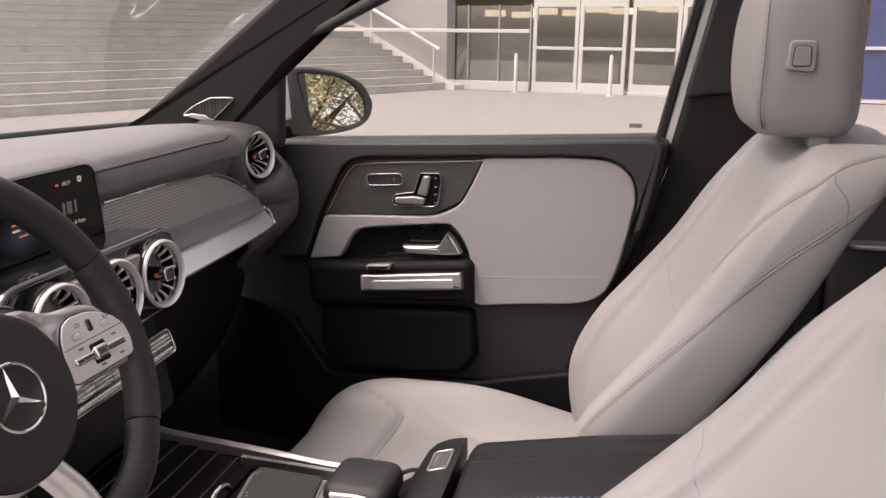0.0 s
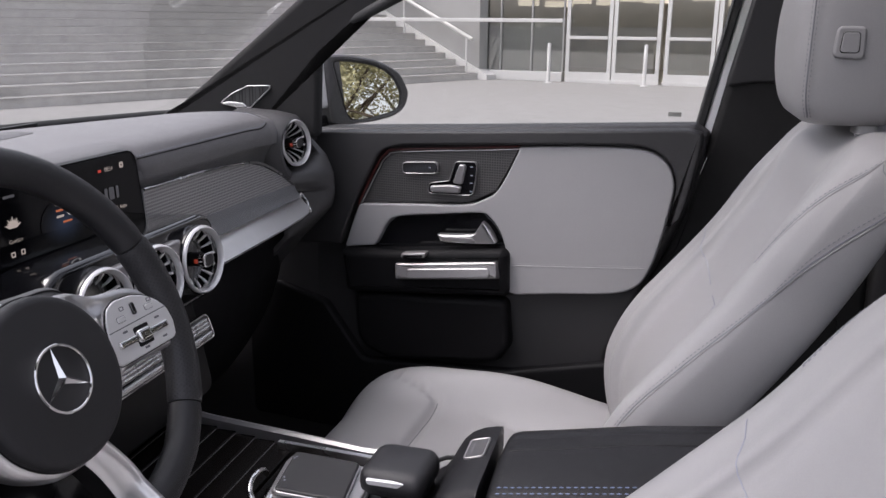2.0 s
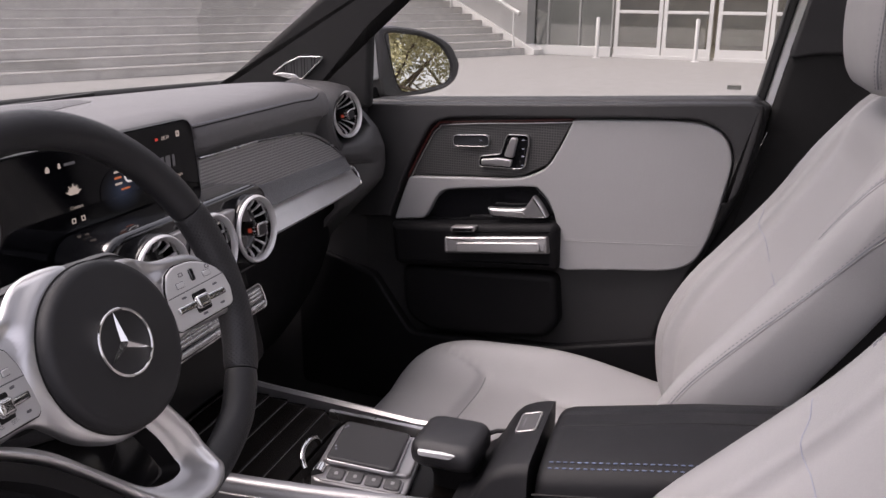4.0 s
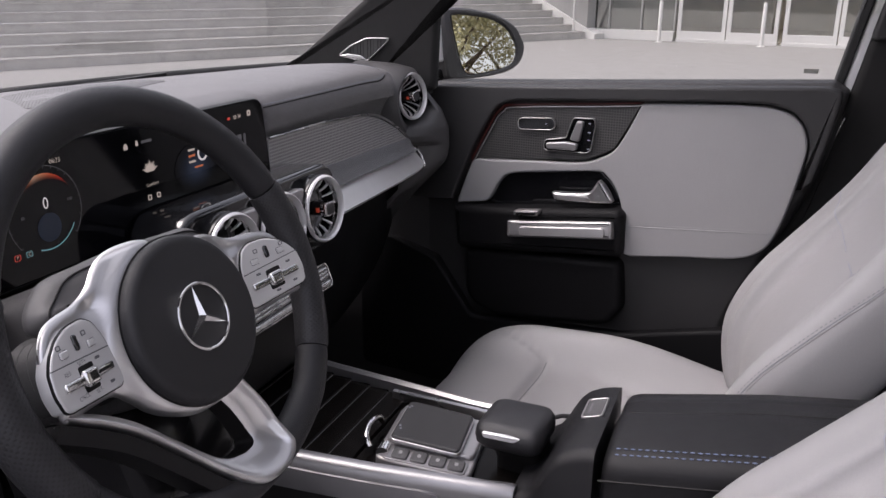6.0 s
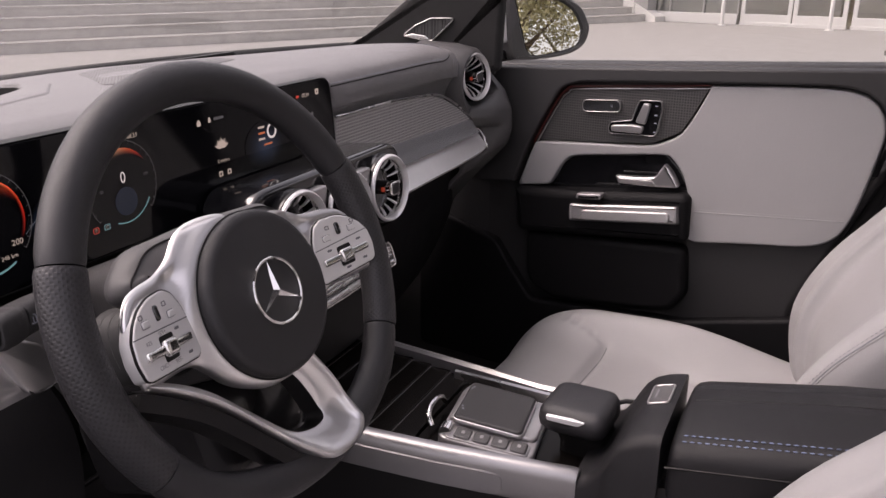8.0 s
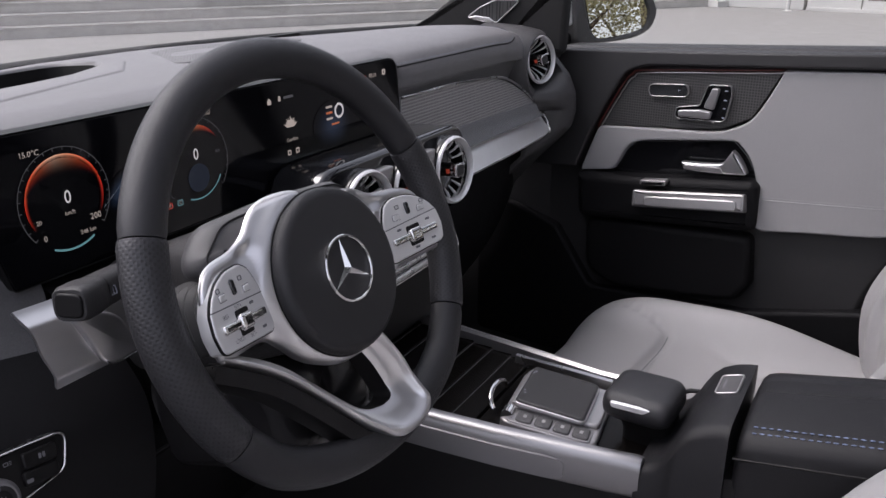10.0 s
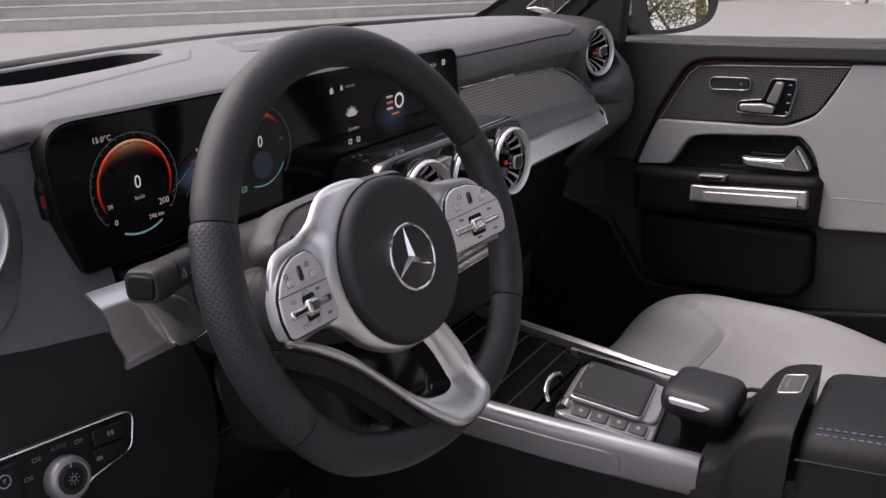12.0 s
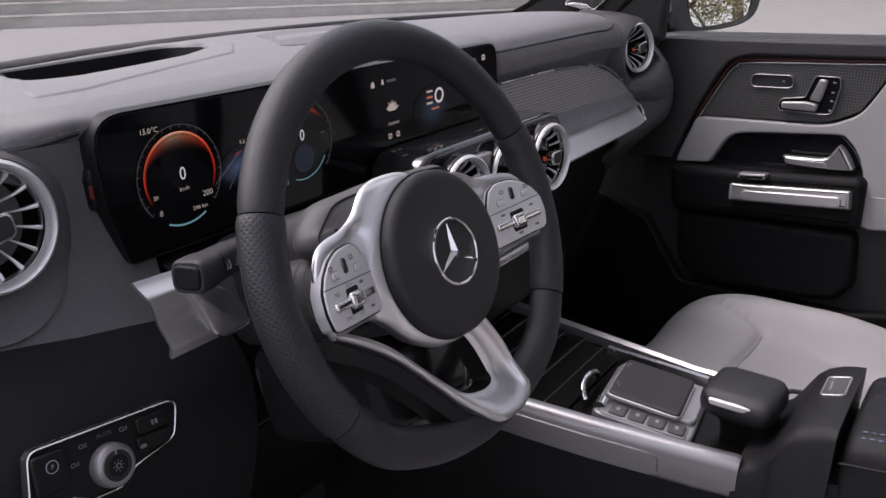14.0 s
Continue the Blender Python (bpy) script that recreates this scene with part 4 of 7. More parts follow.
for s, d in ((0.092, -0.10), (0.088, -0.03), (0.080, 0.004), (0.068, 0.014), (0.056, 0.012), (0.052, -0.01)):
    pod.append([Vector((0.636 + s * 0.95 * math.cos(a), 0.905 - d, 1.102 + s * (0.72 if math.sin(a) > 0 else 0.98) * math.sin(a))) for a in (2 * math.pi * k / 36 for k in range(36))])
loft("vent_pod", pod, MIDGREY, dash, caps=False)
CAP_Z = (0.74, 0.84, 0.90, 0.94, 0.97, 1.00, 1.037, 1.072, 1.09, 1.115)
CAP_Y = (1.02, 0.960, 0.908, 0.868, 0.842, 0.836, 0.838, 0.853, 0.870, 0.895)
CAP_IN_Z = (0.74, 0.935, 0.955, 0.965, 1.004, 1.014, 1.028, 1.045, 1.060, 1.075, 1.115)
CAP_IN = (0.600, 0.600, 0.622, 0.645, 0.645, 0.615, 0.600, 0.610, 0.655, 0.690, 0.694)


def end_cap(z0, z1):
    """The dash's rounded end, which wraps round the silver bar towards the door."""
    def at(u, v):
        z = z0 + (z1 - z0) * v
        yb, xi = float(np.interp(z, CAP_Z, CAP_Y)), float(np.interp(z, CAP_IN_Z, CAP_IN))
        back = max(yb - 0.885, 0.0)
        pts = [(xi, 0.906 + back), (xi + 0.006, 0.893 + back), (0.5 * xi + 0.5 * 0.690, 0.5 * (yb + 0.885) if yb < 0.885 else yb + 0.012), (0.690, yb + 0.004), (0.706, yb + 0.002), (0.718, yb + 0.018), (0.724, yb + 0.07)]
        row = spline(pts, 6, False)
        p = row[min(int(round(u * (len(row) - 1))), len(row) - 1)]
        return (p[0], p[1], z)
    return at


surface("end_cap", end_cap(0.985, 1.115), 36, 40, MIDGREY, dash, "grained rounded end of the dash", angle=60)
surface("lower_end_cap", end_cap(0.74, 0.985), 36, 24, MIDGREY, dash, angle=60)
LEFT = [(0.9205, 1.147), (0.918, 1.10), (0.908, 1.05), (0.880, 1.00), (0.845, 0.965), (0.820, 0.93), (0.815, 0.88), (0.83, 0.80), (0.87, 0.70), (0.95, 0.60), (1.2, 0.5)]
LEFT_Z = [p[1] for p in reversed(LEFT)]
LEFT_Y = [p[0] for p in reversed(LEFT)]
pod = []
for s, d in ((0.104, 0.016), (0.099, 0.004), (0.094, -0.005), (0.084, -0.010), (0.070, -0.012), (0.058, -0.010), (0.054, 0.010)):
    ring = []
    for k in range(48):
        a = 2 * math.pi * k / 48
        x = -0.597 + s * (0.84 if math.cos(a) > 0 else 0.95) * math.cos(a)
        z = 1.102 + s * (0.53 if math.sin(a) > 0 else 0.97) * math.sin(a)
        flat = min(max((s - 0.060) / 0.035, 0.0), 1.0)
        y = float(np.interp(z, LEFT_Z, LEFT_Y)) * flat + 0.912 * (1 - flat)
        ring.append(Vector((x, y + d, z)))
    pod.append(ring)
loft("vent_pod", pod, FLANK_LIT, dash, caps=False)

# woven-look metal trim and the silver bar before the passenger
mt = rounded([(0.12, 1.107), (0.30, 1.105), (0.43, 1.096), (0.49, 1.079), (0.55, 1.054), (0.600, 1.027), (0.50, 1.030), (0.30, 1.036), (0.12, 1.037)], [0.002, 0.2, 0.1, 0.06, 0.06, 0.004, 0.1, 0.1, 0.002], 4)
mm_ = basis((0, 0.8835, 0), (0, -1, 0.0))
slab("mesh_trim", mt, mm_, 0.02, MESH, dash, "woven-look metal trim with its lighting put into the tone")
loft("trim_ledge", [[(x, 0.900, z + 0.004), (x, 0.8842, z + 0.003), (x, 0.8815, z), (x, 0.8775, z - 0.010), (x, 0.870, z - 0.019), (x, 0.862, 1.0065), (x, 0.890, 1.000)] for x, z in ((0.12, 1.036), (0.30, 1.035), (0.50, 1.029), (0.575, 1.0265), (0.605, 1.0255))], FASCIA, dash, "smooth black ledge", angle=60)
tube("trim_rim", [(p[0], 0.882, p[1]) for p in spline([(0.12, 1.109), (0.30, 1.107), (0.43, 1.098), (0.495, 1.081), (0.56, 1.052), (0.606, 1.026)], 6, False)], 0.0020, SILVER, dash, "thin silver rim", n=6)
bar = []
for x, y0, zt, zb in ((0.150, 0.852, 1.004, 0.961), (0.30, 0.853, 1.004, 0.961), (0.50, 0.857, 1.005, 0.961), (0.60, 0.861, 1.006, 0.962), (0.635, 0.865, 1.004, 0.964), (0.648, 0.870, 0.999, 0.969)):
    bar.append([(x, y0 + 0.045, zt), (x, y0 + 0.030, zt + 0.001), (x, y0 + 0.022, zt - 0.003), (x, y0 + 0.011, (zt + zb) / 2), (x, y0, zb + 0.005), (x, y0 + 0.003, zb), (x, y0 + 0.04, zb)])
loft("silver_bar", bar, BRUSHED, dash, "brushed silver trim bar", angle=50)
tube("bar_end_rim", [(0.648 + 0.003 * math.cos(a), 0.879 + 0.011 * math.cos(a) - 0.004 * math.sin(a), 0.9835 + 0.019 * math.cos(a) + 0.003 * math.sin(a)) for a in (math.pi * 2 * k / 16 for k in range(16))], 0.0025, CHROME, dash, "chrome end ring", closed=True, n=6)
# seams with stitching along the top's front edge


def on_top(x, k, lift=0.0):
    row = spline([top_point(x, q) for q in range(len(TOP))], 10, False)
    f = k * 10
    a = row[int(f)] + (row[int(f) + 1] - row[int(f)]) * (f - int(f))
    t = row[int(f) + 1] - row[int(f)]
    nrm = np.array((0.0, t[2], -t[1]))
    nrm /= np.linalg.norm(nrm)
    return a + nrm * lift


for line in ([(0.118 + 0.02 * k, 6.2) for k in range(19)] + [(0.50, 6.0), (0.52, 5.6), (0.54, 5.0), (0.555, 4.2), (0.57, 3.2)], [(-0.506 - 0.012 * k, float(np.interp(-0.506 - 0.012 * k, (-0.72, -0.62, -0.585, -0.56, -0.536, -0.51), (6.3, 6.5, 6.75, 6.95, 6.92, 6.7)))) for k in range(19)]):
    keys = spline(line, 4, False)
    tube("seam_groove", [on_top(k[0], k[1], 0.0002) for k in keys], 0.0012, HARD, dash, n=5)
    stitches("stitching", [on_top(k[0], k[1] - 0.22, 0.0004) for k in keys], SEAM if line[0][0] > 0 else SEAM_GREY, dash, 0.0042, 0.0026, 0.0007)
# instrument hood recess, vent slot and speaker cover on the top
SLOPE = basis((0, 1.03, 1.1760), (0, 0.085, 1), (0, 1, 0)) @ pose(0, -1.03, 0)


def top_height(x, y):
    """The height of the dash top at a place."""
    row = spline([top_point(x, q) for q in range(5)], 6, False)
    return float(np.interp(-y, [-r[1] for r in row], [r[2] for r in row]))


def laid(outline, lift):
    return [Vector((p[0], p[1], top_height(p[0], p[1]) + lift)) for p in outline]


REC = [laid(o, h) for o, h in ((REC_O, -0.010), (REC_O, -0.0005), (inset(REC_O, 0.003), 0.0016), (inset(REC_O, 0.006), 0.0016), (inset(REC_I, -0.004), 0.0006), (inset(REC_I, -0.001), -0.0010), (REC_I, -0.004))]
loft("recess_frame", REC, DASH, dash, caps=False, angle=50)
loft("recess_wall", [laid(REC_I, -0.0035), laid(inset(REC_I, 0.003), -0.028)], HARD, dash, "black recess wall", caps=False)
loft("recess_bed", [laid(inset(REC_I, 0.001), -0.030), laid(inset(REC_I, 0.002), -0.024)], HARD, dash, "deep black recess")
sp = rounded([(-0.155, 1.022), (-0.128, 1.006), (-0.06, 1.027), (0.06, 1.050), (0.150, 1.072), (0.185, 1.150), (0.02, 1.205), (-0.05, 1.180)], [0.012, 0.014, 0.1, 0.1, 0.03, 0.03, 0.05, 0.05], 5)
loft("speaker_cover", [laid(sp, -0.002), laid(sp, 0.0006), laid(inset(sp, 0.001), 0.0012)], GRILLE_TOP, dash, "fine speaker grille")
slot = rounded([(-0.10, 1.262), (0.36, 1.245), (0.37, 1.262), (-0.08, 1.285)], 0.006, 3)
slab("demister_slot", slot, SLOPE @ pose(0, 0, 0.002), 0.012, HARD, dash, "dark demister slot", bevel=0.001)

# left of the wheel: panel under the vent, silver corner, lower panels


LEFT_X = [(-0.76, 0.02, 0.0), (-0.70, 0.01, 0.0), (-0.66, 0.005, 0.0), (-0.62, 0.0, 0.0), (-0.59, 0.0, 0.001), (-0.56, 0.0, 0.003), (-0.54, 0.0, 0.008), (-0.524, 0.0, 0.012), (-0.515, 0.0, 0.014), (-0.508, 0.0, 0.015), (-0.498, 0.0, 0.015), (-0.485, 0.0, 0.015)]
LEFT_ROWS = spline(LEFT, 4, False)


def left_rings(upper):
    """The one side panel above or below the line where its colour turns from lit to shaded, which falls from the door
    towards the column.
    """
    out = []
    for x, dy, lift in LEFT_X:
        # row where the lit tone gives way to the shaded one
        joint = float(np.interp(x, (-0.70, -0.60, -0.54, -0.515), (10.6, 11.4, 12.8, 13.6)))
        ring = []
        for k in np.linspace(0.0, joint, 16) if upper else np.linspace(joint, len(LEFT_ROWS) - 1, 34):
            y, z = (float(np.interp(k, range(len(LEFT_ROWS)), [r[i] for r in LEFT_ROWS])) for i in (0, 1))
            wide = 0.024 * min(max((1.15 - z) / 0.11, 0), 1) + 0.036 * min(max((1.005 - z) / 0.03, 0), 1)
            ring.append((x + wide * min(max((x + 0.58) / 0.06, 0), 1), y + dy - lift * min(max((z - 0.99) / 0.05, 0.0), 1.0), z))
        out.append(ring)
    return out


loft("left_upper_panel", left_rings(True), FLANK_LIT, dash, "upper side panel with its light put into the colour", caps=False, closed=False, angle=60)
loft("left_lower_panel", left_rings(False), FLANK_SHADED, dash, "lower side panel with its shade put into the colour", caps=False, closed=False, angle=60)
MID = [(0.925, 1.06), (0.90, 1.035), (0.87, 1.022), (0.855, 1.01), (0.86, 0.985), (0.88, 0.94), (0.90, 0.86), (0.93, 0.78), (0.98, 0.66), (1.1, 0.55)]
rings = [[(x, y, z) for y, z in spline(MID, 3, False)] for x in (-0.458, -0.40, -0.28, -0.16, 0.0, 0.12)]
loft("centre_panel", rings, HARD, dash, caps=False, closed=False, angle=60)
mesh("screen_backing", [(-0.50, 0.93, 1.03), (0.12, 0.93, 1.03), (0.12, 0.93, 1.15), (-0.50, 0.93, 1.15)], [(0, 1, 2, 3)], HARD, dash, thick=0.01)
knee = []
for x in (-0.74, -0.5, -0.30, -0.14):
    knee.append([(x, 0.835, 0.8500), (x, 0.84, 0.8545), (x, 0.87, 0.858), (x, 0.95, 0.66), (x, 0.93, 0.64)])
loft("knee_panel", knee, HARD, dash)
tube("knee_edge", [(-0.47, 0.8365, 0.8535), (-0.30, 0.8365, 0.8538), (-0.16, 0.8365, 0.8540)], 0.0016, SOFT, dash, "dull edge of the knee panel", n=6)
CM = basis((-0.48, 0.80, 1.03), (0, -1, 0.1))


def corner_sheet(u, v):
    """A curved sheet with soft waves, wider towards its foot."""
    x = (-0.0590 + 0.0135 * v) + (0.081 - 0.004 * v) * u
    y = 0.0265 - 0.004 * u * (1 - v) - 0.0640 * v
    d = 0.0012 * math.sin(13.1 * (v - 0.20)) + 0.005 * v - 0.010 * max(0.2 - v, 0) / 0.2 - 0.004 * max(v - 0.85, 0) / 0.15
    return CM @ Vector((x, y, d))


surface("silver_corner", corner_sheet, 12, 48, SPOKE, dash, "satin silver corner trim", thick=-0.003, angle=70)
lip = spline([(-0.026, 0.014), (-0.008, 0.012), (0.013, 0.001), (0.0205, -0.0115), (0.0300, -0.0315), (0.0270, -0.0345), (0.0100, -0.0362), (-0.0020, -0.0350), (-0.0096, -0.0280), (-0.0164, -0.0085)], 5)
slab("silver_flap", lip, CM @ pose(0, 0, 0.0120), 0.012, SPOKE, dash, "satin silver flap", bevel=0.003, dome=0.0015, angle=60)
tube("flap_edge", [CM @ Vector((p[0], p[1], 0.0124)) for p in spline([(0.0290, -0.0330), (0.0270, -0.0345), (0.0100, -0.0362), (-0.0010, -0.0350), (-0.0060, -0.0310)], 5, False)], 0.0009, CHROME, dash, "bright flap edge", n=6)

# ---- display ----
display = thing("display_panel", "wide black glass double display with lit dials", "display")
SM = upright(0.885, 1.10, 0.03)
so = rounded([(-0.4890, 1.038), (0.123, 1.038), (0.112, 1.166), (-0.5085, 1.168), (-0.5035, 1.092)], [0.006, 0.008, 0.022, 0.030, 0.06], 8)
slab("housing", so, SM @ pose(0, 0, -0.002), 0.022, HARD, display, bevel=0.0012)
slab("glass", inset(so, 0.0016), SM, 0.003, SCREEN, display, "black screen glass", bevel=0.001)
ring_plate("edge_strip", so, inset(so, 0.0007), SM @ pose(0, 0, 0.0003), 0.004, HARD, display, "thin dark edge", bevel=0.0002)
slab("housing_back", rounded([(-0.5075, 1.088), (-0.49, 1.088), (-0.49, 1.126), (-0.506, 1.126), (-0.5088, 1.116)], 0.005, 4), SM @ pose(0, 0, -0.011), 0.02, HARD, display, bevel=0.004)
slab("side_light", rounded([(-0.5084, 1.100), (-0.5068, 1.100), (-0.5070, 1.112), (-0.5086, 1.110)], 0.0008, 2), SM @ pose(0, 0, -0.0095), 0.004, RED_LIGHT, display, "dim red light strip")
LIT = glowing("screen_white", (0.85, 0.82, 0.78), 0.6)
LIT_DIM = glowing("screen_grey", (0.5, 0.5, 0.52), 0.10)
LIT_ORANGE = glowing("screen_orange", (1.0, 0.28, 0.10), 0.36)
LIT_RED = glowing("screen_red", (1.0, 0.10, 0.06), 0.40)
LIT_TEAL = glowing("screen_teal", (0.25, 0.60, 0.62), 0.36)
LIT_CREAM = glowing("screen_cream", (0.9, 0.78, 0.66), 0.38)
LIT_BLUE = glowing("screen_blue", (0.10, 0.15, 0.26), 0.06)
SF = SM @ pose(0, 0, 0.0009)


def arc(name, cx, cy, r0, r1, a0, a1, mat, n=36, taper=False):
    """A flat ring sector on the screen, from angle a0 to a1 in degrees, with a map along and across it."""
    verts, faces, places = [], [], []
    for k in range(n + 1):
        f = k / n
        a = radians(a0 + (a1 - a0) * f)
        w = math.sin(math.pi * f) if taper else 1.0
        rr = r1 - (r1 - r0) * w
        for r, v in ((rr, 0.0), (r1, 1.0)):
            verts.append(SF @ Vector((cx + r * math.cos(a), cy + r * math.sin(a), 0)))
            places.append((f, v))
    for k in range(n):
        faces.append((2 * k, 2 * k + 1, 2 * k + 3, 2 * k + 2))
    ob = mesh(name, verts, faces, mat, display)
    uv = ob.data.uv_layers.new(name="along")
    for loop in ob.data.loops:
        uv.data[loop.index].uv = places[loop.vertex_index]
    return ob


def fading(name, stops, strength, power):
    """A lit pattern on a black screen: colours along its map, fading out across it."""
    m = glowing(name, (0, 0, 0), strength)
    nt = m.node_tree
    b = nt.nodes["Principled BSDF"]
    b.inputs["Base Color"].default_value = (0.003, 0.003, 0.004, 1)
    b.inputs["Roughness"].default_value = 0.08
    b.inputs["Specular IOR Level"].default_value = 0.22
    tc = nt.nodes.new("ShaderNodeTexCoord")
    sep = nt.nodes.new("ShaderNodeSeparateXYZ")
    nt.links.new(tc.outputs["UV"], sep.inputs["Vector"])
    ramp = nt.nodes.new("ShaderNodeValToRGB")
    while len(ramp.color_ramp.elements) < len(stops):
        ramp.color_ramp.elements.new(0.5)
    for e, (at, colour) in zip(ramp.color_ramp.elements, stops):
        e.position, e.color = at, (*colour, 1)
    nt.links.new(sep.outputs["X"], ramp.inputs["Fac"])
    nt.links.new(ramp.outputs["Color"], b.inputs["Emission Color"])
    pw = nt.nodes.new("ShaderNodeMath")
    pw.operation = "POWER"
    pw.inputs[1].default_value = power
    nt.links.new(sep.outputs["Y"], pw.inputs[0])
    ml = nt.nodes.new("ShaderNodeMath")
    ml.operation = "MULTIPLY"
    ml.inputs[1].default_value = strength
    nt.links.new(pw.outputs[0], ml.inputs[0])
    nt.links.new(ml.outputs[0], b.inputs["Emission Strength"])
    return m


def soft_spot(name, cx, cz, w, h, mat, turn=0.0, n=28):
    """A soft oval of light on the screen, brightest in its middle."""
    verts, faces = [SF @ Vector((cx, cz, -0.0002))], []
    for k in range(n):
        a = 2 * math.pi * k / n
        x, z = w * math.cos(a), h * math.sin(a)
        verts.append(SF @ Vector((cx + x * math.cos(turn) - z * math.sin(turn), cz + x * math.sin(turn) + z * math.cos(turn), -0.0002)))
    faces = [(0, 1 + k, 1 + (k + 1) % n) for k in range(n)]
    ob = mesh(name, verts, faces, mat, display)
    uv = ob.data.uv_layers.new(name="along")
    for loop in ob.data.loops:
        uv.data[loop.index].uv = (0.5, 1.0 if loop.vertex_index == 0 else 0.0)
    return ob


def ticks(name, cx, cy, r0, r1, a0, a1, n, mat):
    verts, faces = [], []
    for k in range(n):
        a = radians(a0 + (a1 - a0) * k / (n - 1))
        u, w = Vector((math.cos(a), math.sin(a), 0)), Vector((-math.sin(a), math.cos(a), 0)) * 0.0003
        i = len(verts)
        verts += [SF @ (Vector((cx, cy, 0)) + u * r + w * s) for r in (r0, r1) for s in (-1, 1)]
        faces.append((i, i + 1, i + 3, i + 2))
    return mesh(name, verts, faces, mat, display)


def panel_words(name, words, x, z, size, mat, squash=1.0):
    return text(name, words, SF @ pose(x, z, 0.0002), size, mat, display, squash=squash)


DX, DZ = -0.4275, 1.1035
arc("dial_ring", DX, DZ, 0.0450, 0.0456, -40, 220, LIT_DIM)
ticks("dial_ticks", DX, DZ, 0.0425, 0.0455, -40, 220, 22, LIT_DIM)
DIAL = ((0.0, (0.0, 0.0, 0.0)), (0.16, (0.8, 0.04, 0.02)), (0.30, (1.0, 0.16, 0.05)), (0.45, (1.0, 0.42, 0.22)), (0.55, (1.0, 0.60, 0.40)), (0.70, (1.0, 0.20, 0.07)), (0.86, (0.8, 0.05, 0.02)), (1.0, (0.0, 0.0, 0.0)))
SPOT_BLUE = fading("screen_blue_glow", ((0.0, (0.16, 0.30, 0.55)), (1.0, (0.16, 0.30, 0.55))), 0.20, 2.2)
soft_spot("beam_glow", -0.362, 1.098, 0.030, 0.017, SPOT_BLUE, 0.5)
soft_spot("tile_glow", -0.040, 1.100, 0.040, 0.030, fading("screen_dim_blue", ((0.0, (0.10, 0.15, 0.26)), (1.0, (0.10, 0.15, 0.26))), 0.16, 1.6))
arc("dial_glow", DX, DZ, 0.0200, 0.0378, 12, 168, fading("screen_rust_glow", DIAL, 0.28, 3.0), n=44, taper=True)
arc("dial_band", DX, DZ, 0.0356, 0.0388, -30, 212, fading("screen_dial_band", DIAL, 0.62, 1.6), n=60)
arc("dial_rim", DX, DZ, 0.0384, 0.0391, 20, 160, fading("screen_dial_rim", DIAL, 0.85, 0.2), n=44)
arc("range_bar", DX, DZ, 0.0438, 0.0456, 245, 300, LIT_TEAL)
panel_words("speed", "0", DX + 0.002, DZ + 0.001, 0.0165, LIT, 0.88)
panel_words("unit", "km/h", DX + 0.002, DZ - 0.0125, 0.0052, LIT_CREAM)
panel_words("dial_number", "200", -0.4005, 1.0815, 0.0078, LIT_CREAM)
panel_words("dial_number", "20", -0.4565, 1.0895, 0.0052, LIT_CREAM)
panel_words("dial_number", "0", -0.4530, 1.0745, 0.0070, LIT_CREAM)
panel_words("range_number", "246 km", -0.4105, 1.0705, 0.0056, LIT_CREAM)
panel_words("temperature", "15.0°C", -0.4545, 1.1480, 0.0068, LIT_CREAM)
EX = -0.2740
arc("dial_ring", EX, 1.102, 0.0450, 0.0456, -40, 220, LIT_DIM)
ticks("dial_ticks", EX, 1.102, 0.0425, 0.0455, -40, 220, 22, LIT_DIM)
arc("dial_glow", EX, 1.102, 0.0300, 0.0380, 30, 165, fading("screen_amber_band", DIAL, 0.36, 1.6), n=44, taper=True)
arc("dial_band", EX, 1.102, 0.0370, 0.0382, 250, 330, LIT_TEAL)
slab("dial_core", circle(0.0145, 28, EX + 0.002, 1.086), SF, 0.0004, LIT_BLUE, display)
panel_words("power", "0", EX + 0.001, 1.110, 0.0165, LIT, 0.88)
panel_words("dial_number", "100", EX + 0.031, 1.108, 0.0048, LIT_DIM)
panel_words("dial_number", "80", EX - 0.028, 1.102, 0.0048, LIT_DIM)
panel_words("clock", "08:33", EX + 0.020, 1.149, 0.0065, LIT_CREAM)
for k in range(2):
    mesh("lane_line", [SF @ Vector(p) for p in ((-0.375 + 0.040 * k, 1.078, 0), (-0.3742 + 0.040 * k, 1.078, 0), (-0.3518 + 0.012 * k, 1.108, 0), (-0.3524 + 0.012 * k, 1.108, 0))], [(0, 1, 2, 3)], LIT_DIM, display)
mesh("guide_line", [SF @ Vector(p) for p in ((-0.391, 1.086, 0), (-0.3904, 1.086, 0), (-0.3586, 1.1095, 0), (-0.3592, 1.1095, 0))], [(0, 1, 2, 3)], glowing("screen_pale", (0.6, 0.68, 0.8), 0.22), display)
mesh("needle_tip", [SF @ Vector(p) for p in ((-0.3650, 1.1085, 0), (-0.3550, 1.1108, 0), (-0.3550, 1.1114, 0), (-0.3650, 1.1090, 0))], [(0, 1, 2, 3)], LIT_RED, display)
panel_words("range_number", "6.6", -0.3535, 1.1195, 0.0058, LIT_CREAM)
# middle tile with a flower, its caption and small signs
for k in range(9):
    a = radians(20 + 17.5 * k)
    r = 0.0135 if k % 2 == 0 else 0.0115
    c = Vector((-0.1215 + 0.5 * r * math.cos(a), 1.1110 + 0.5 * r * math.sin(a), 0))
    u, w = Vector((math.cos(a), math.sin(a), 0)) * r * 0.5, Vector((-math.sin(a), math.cos(a), 0)) * 0.0021
    mesh("petal", [SF @ p for p in (c - u, c - u * 0.2 + w, c + u, c - u * 0.2 - w)], [(0, 1, 2, 3)], LIT_CREAM, display)
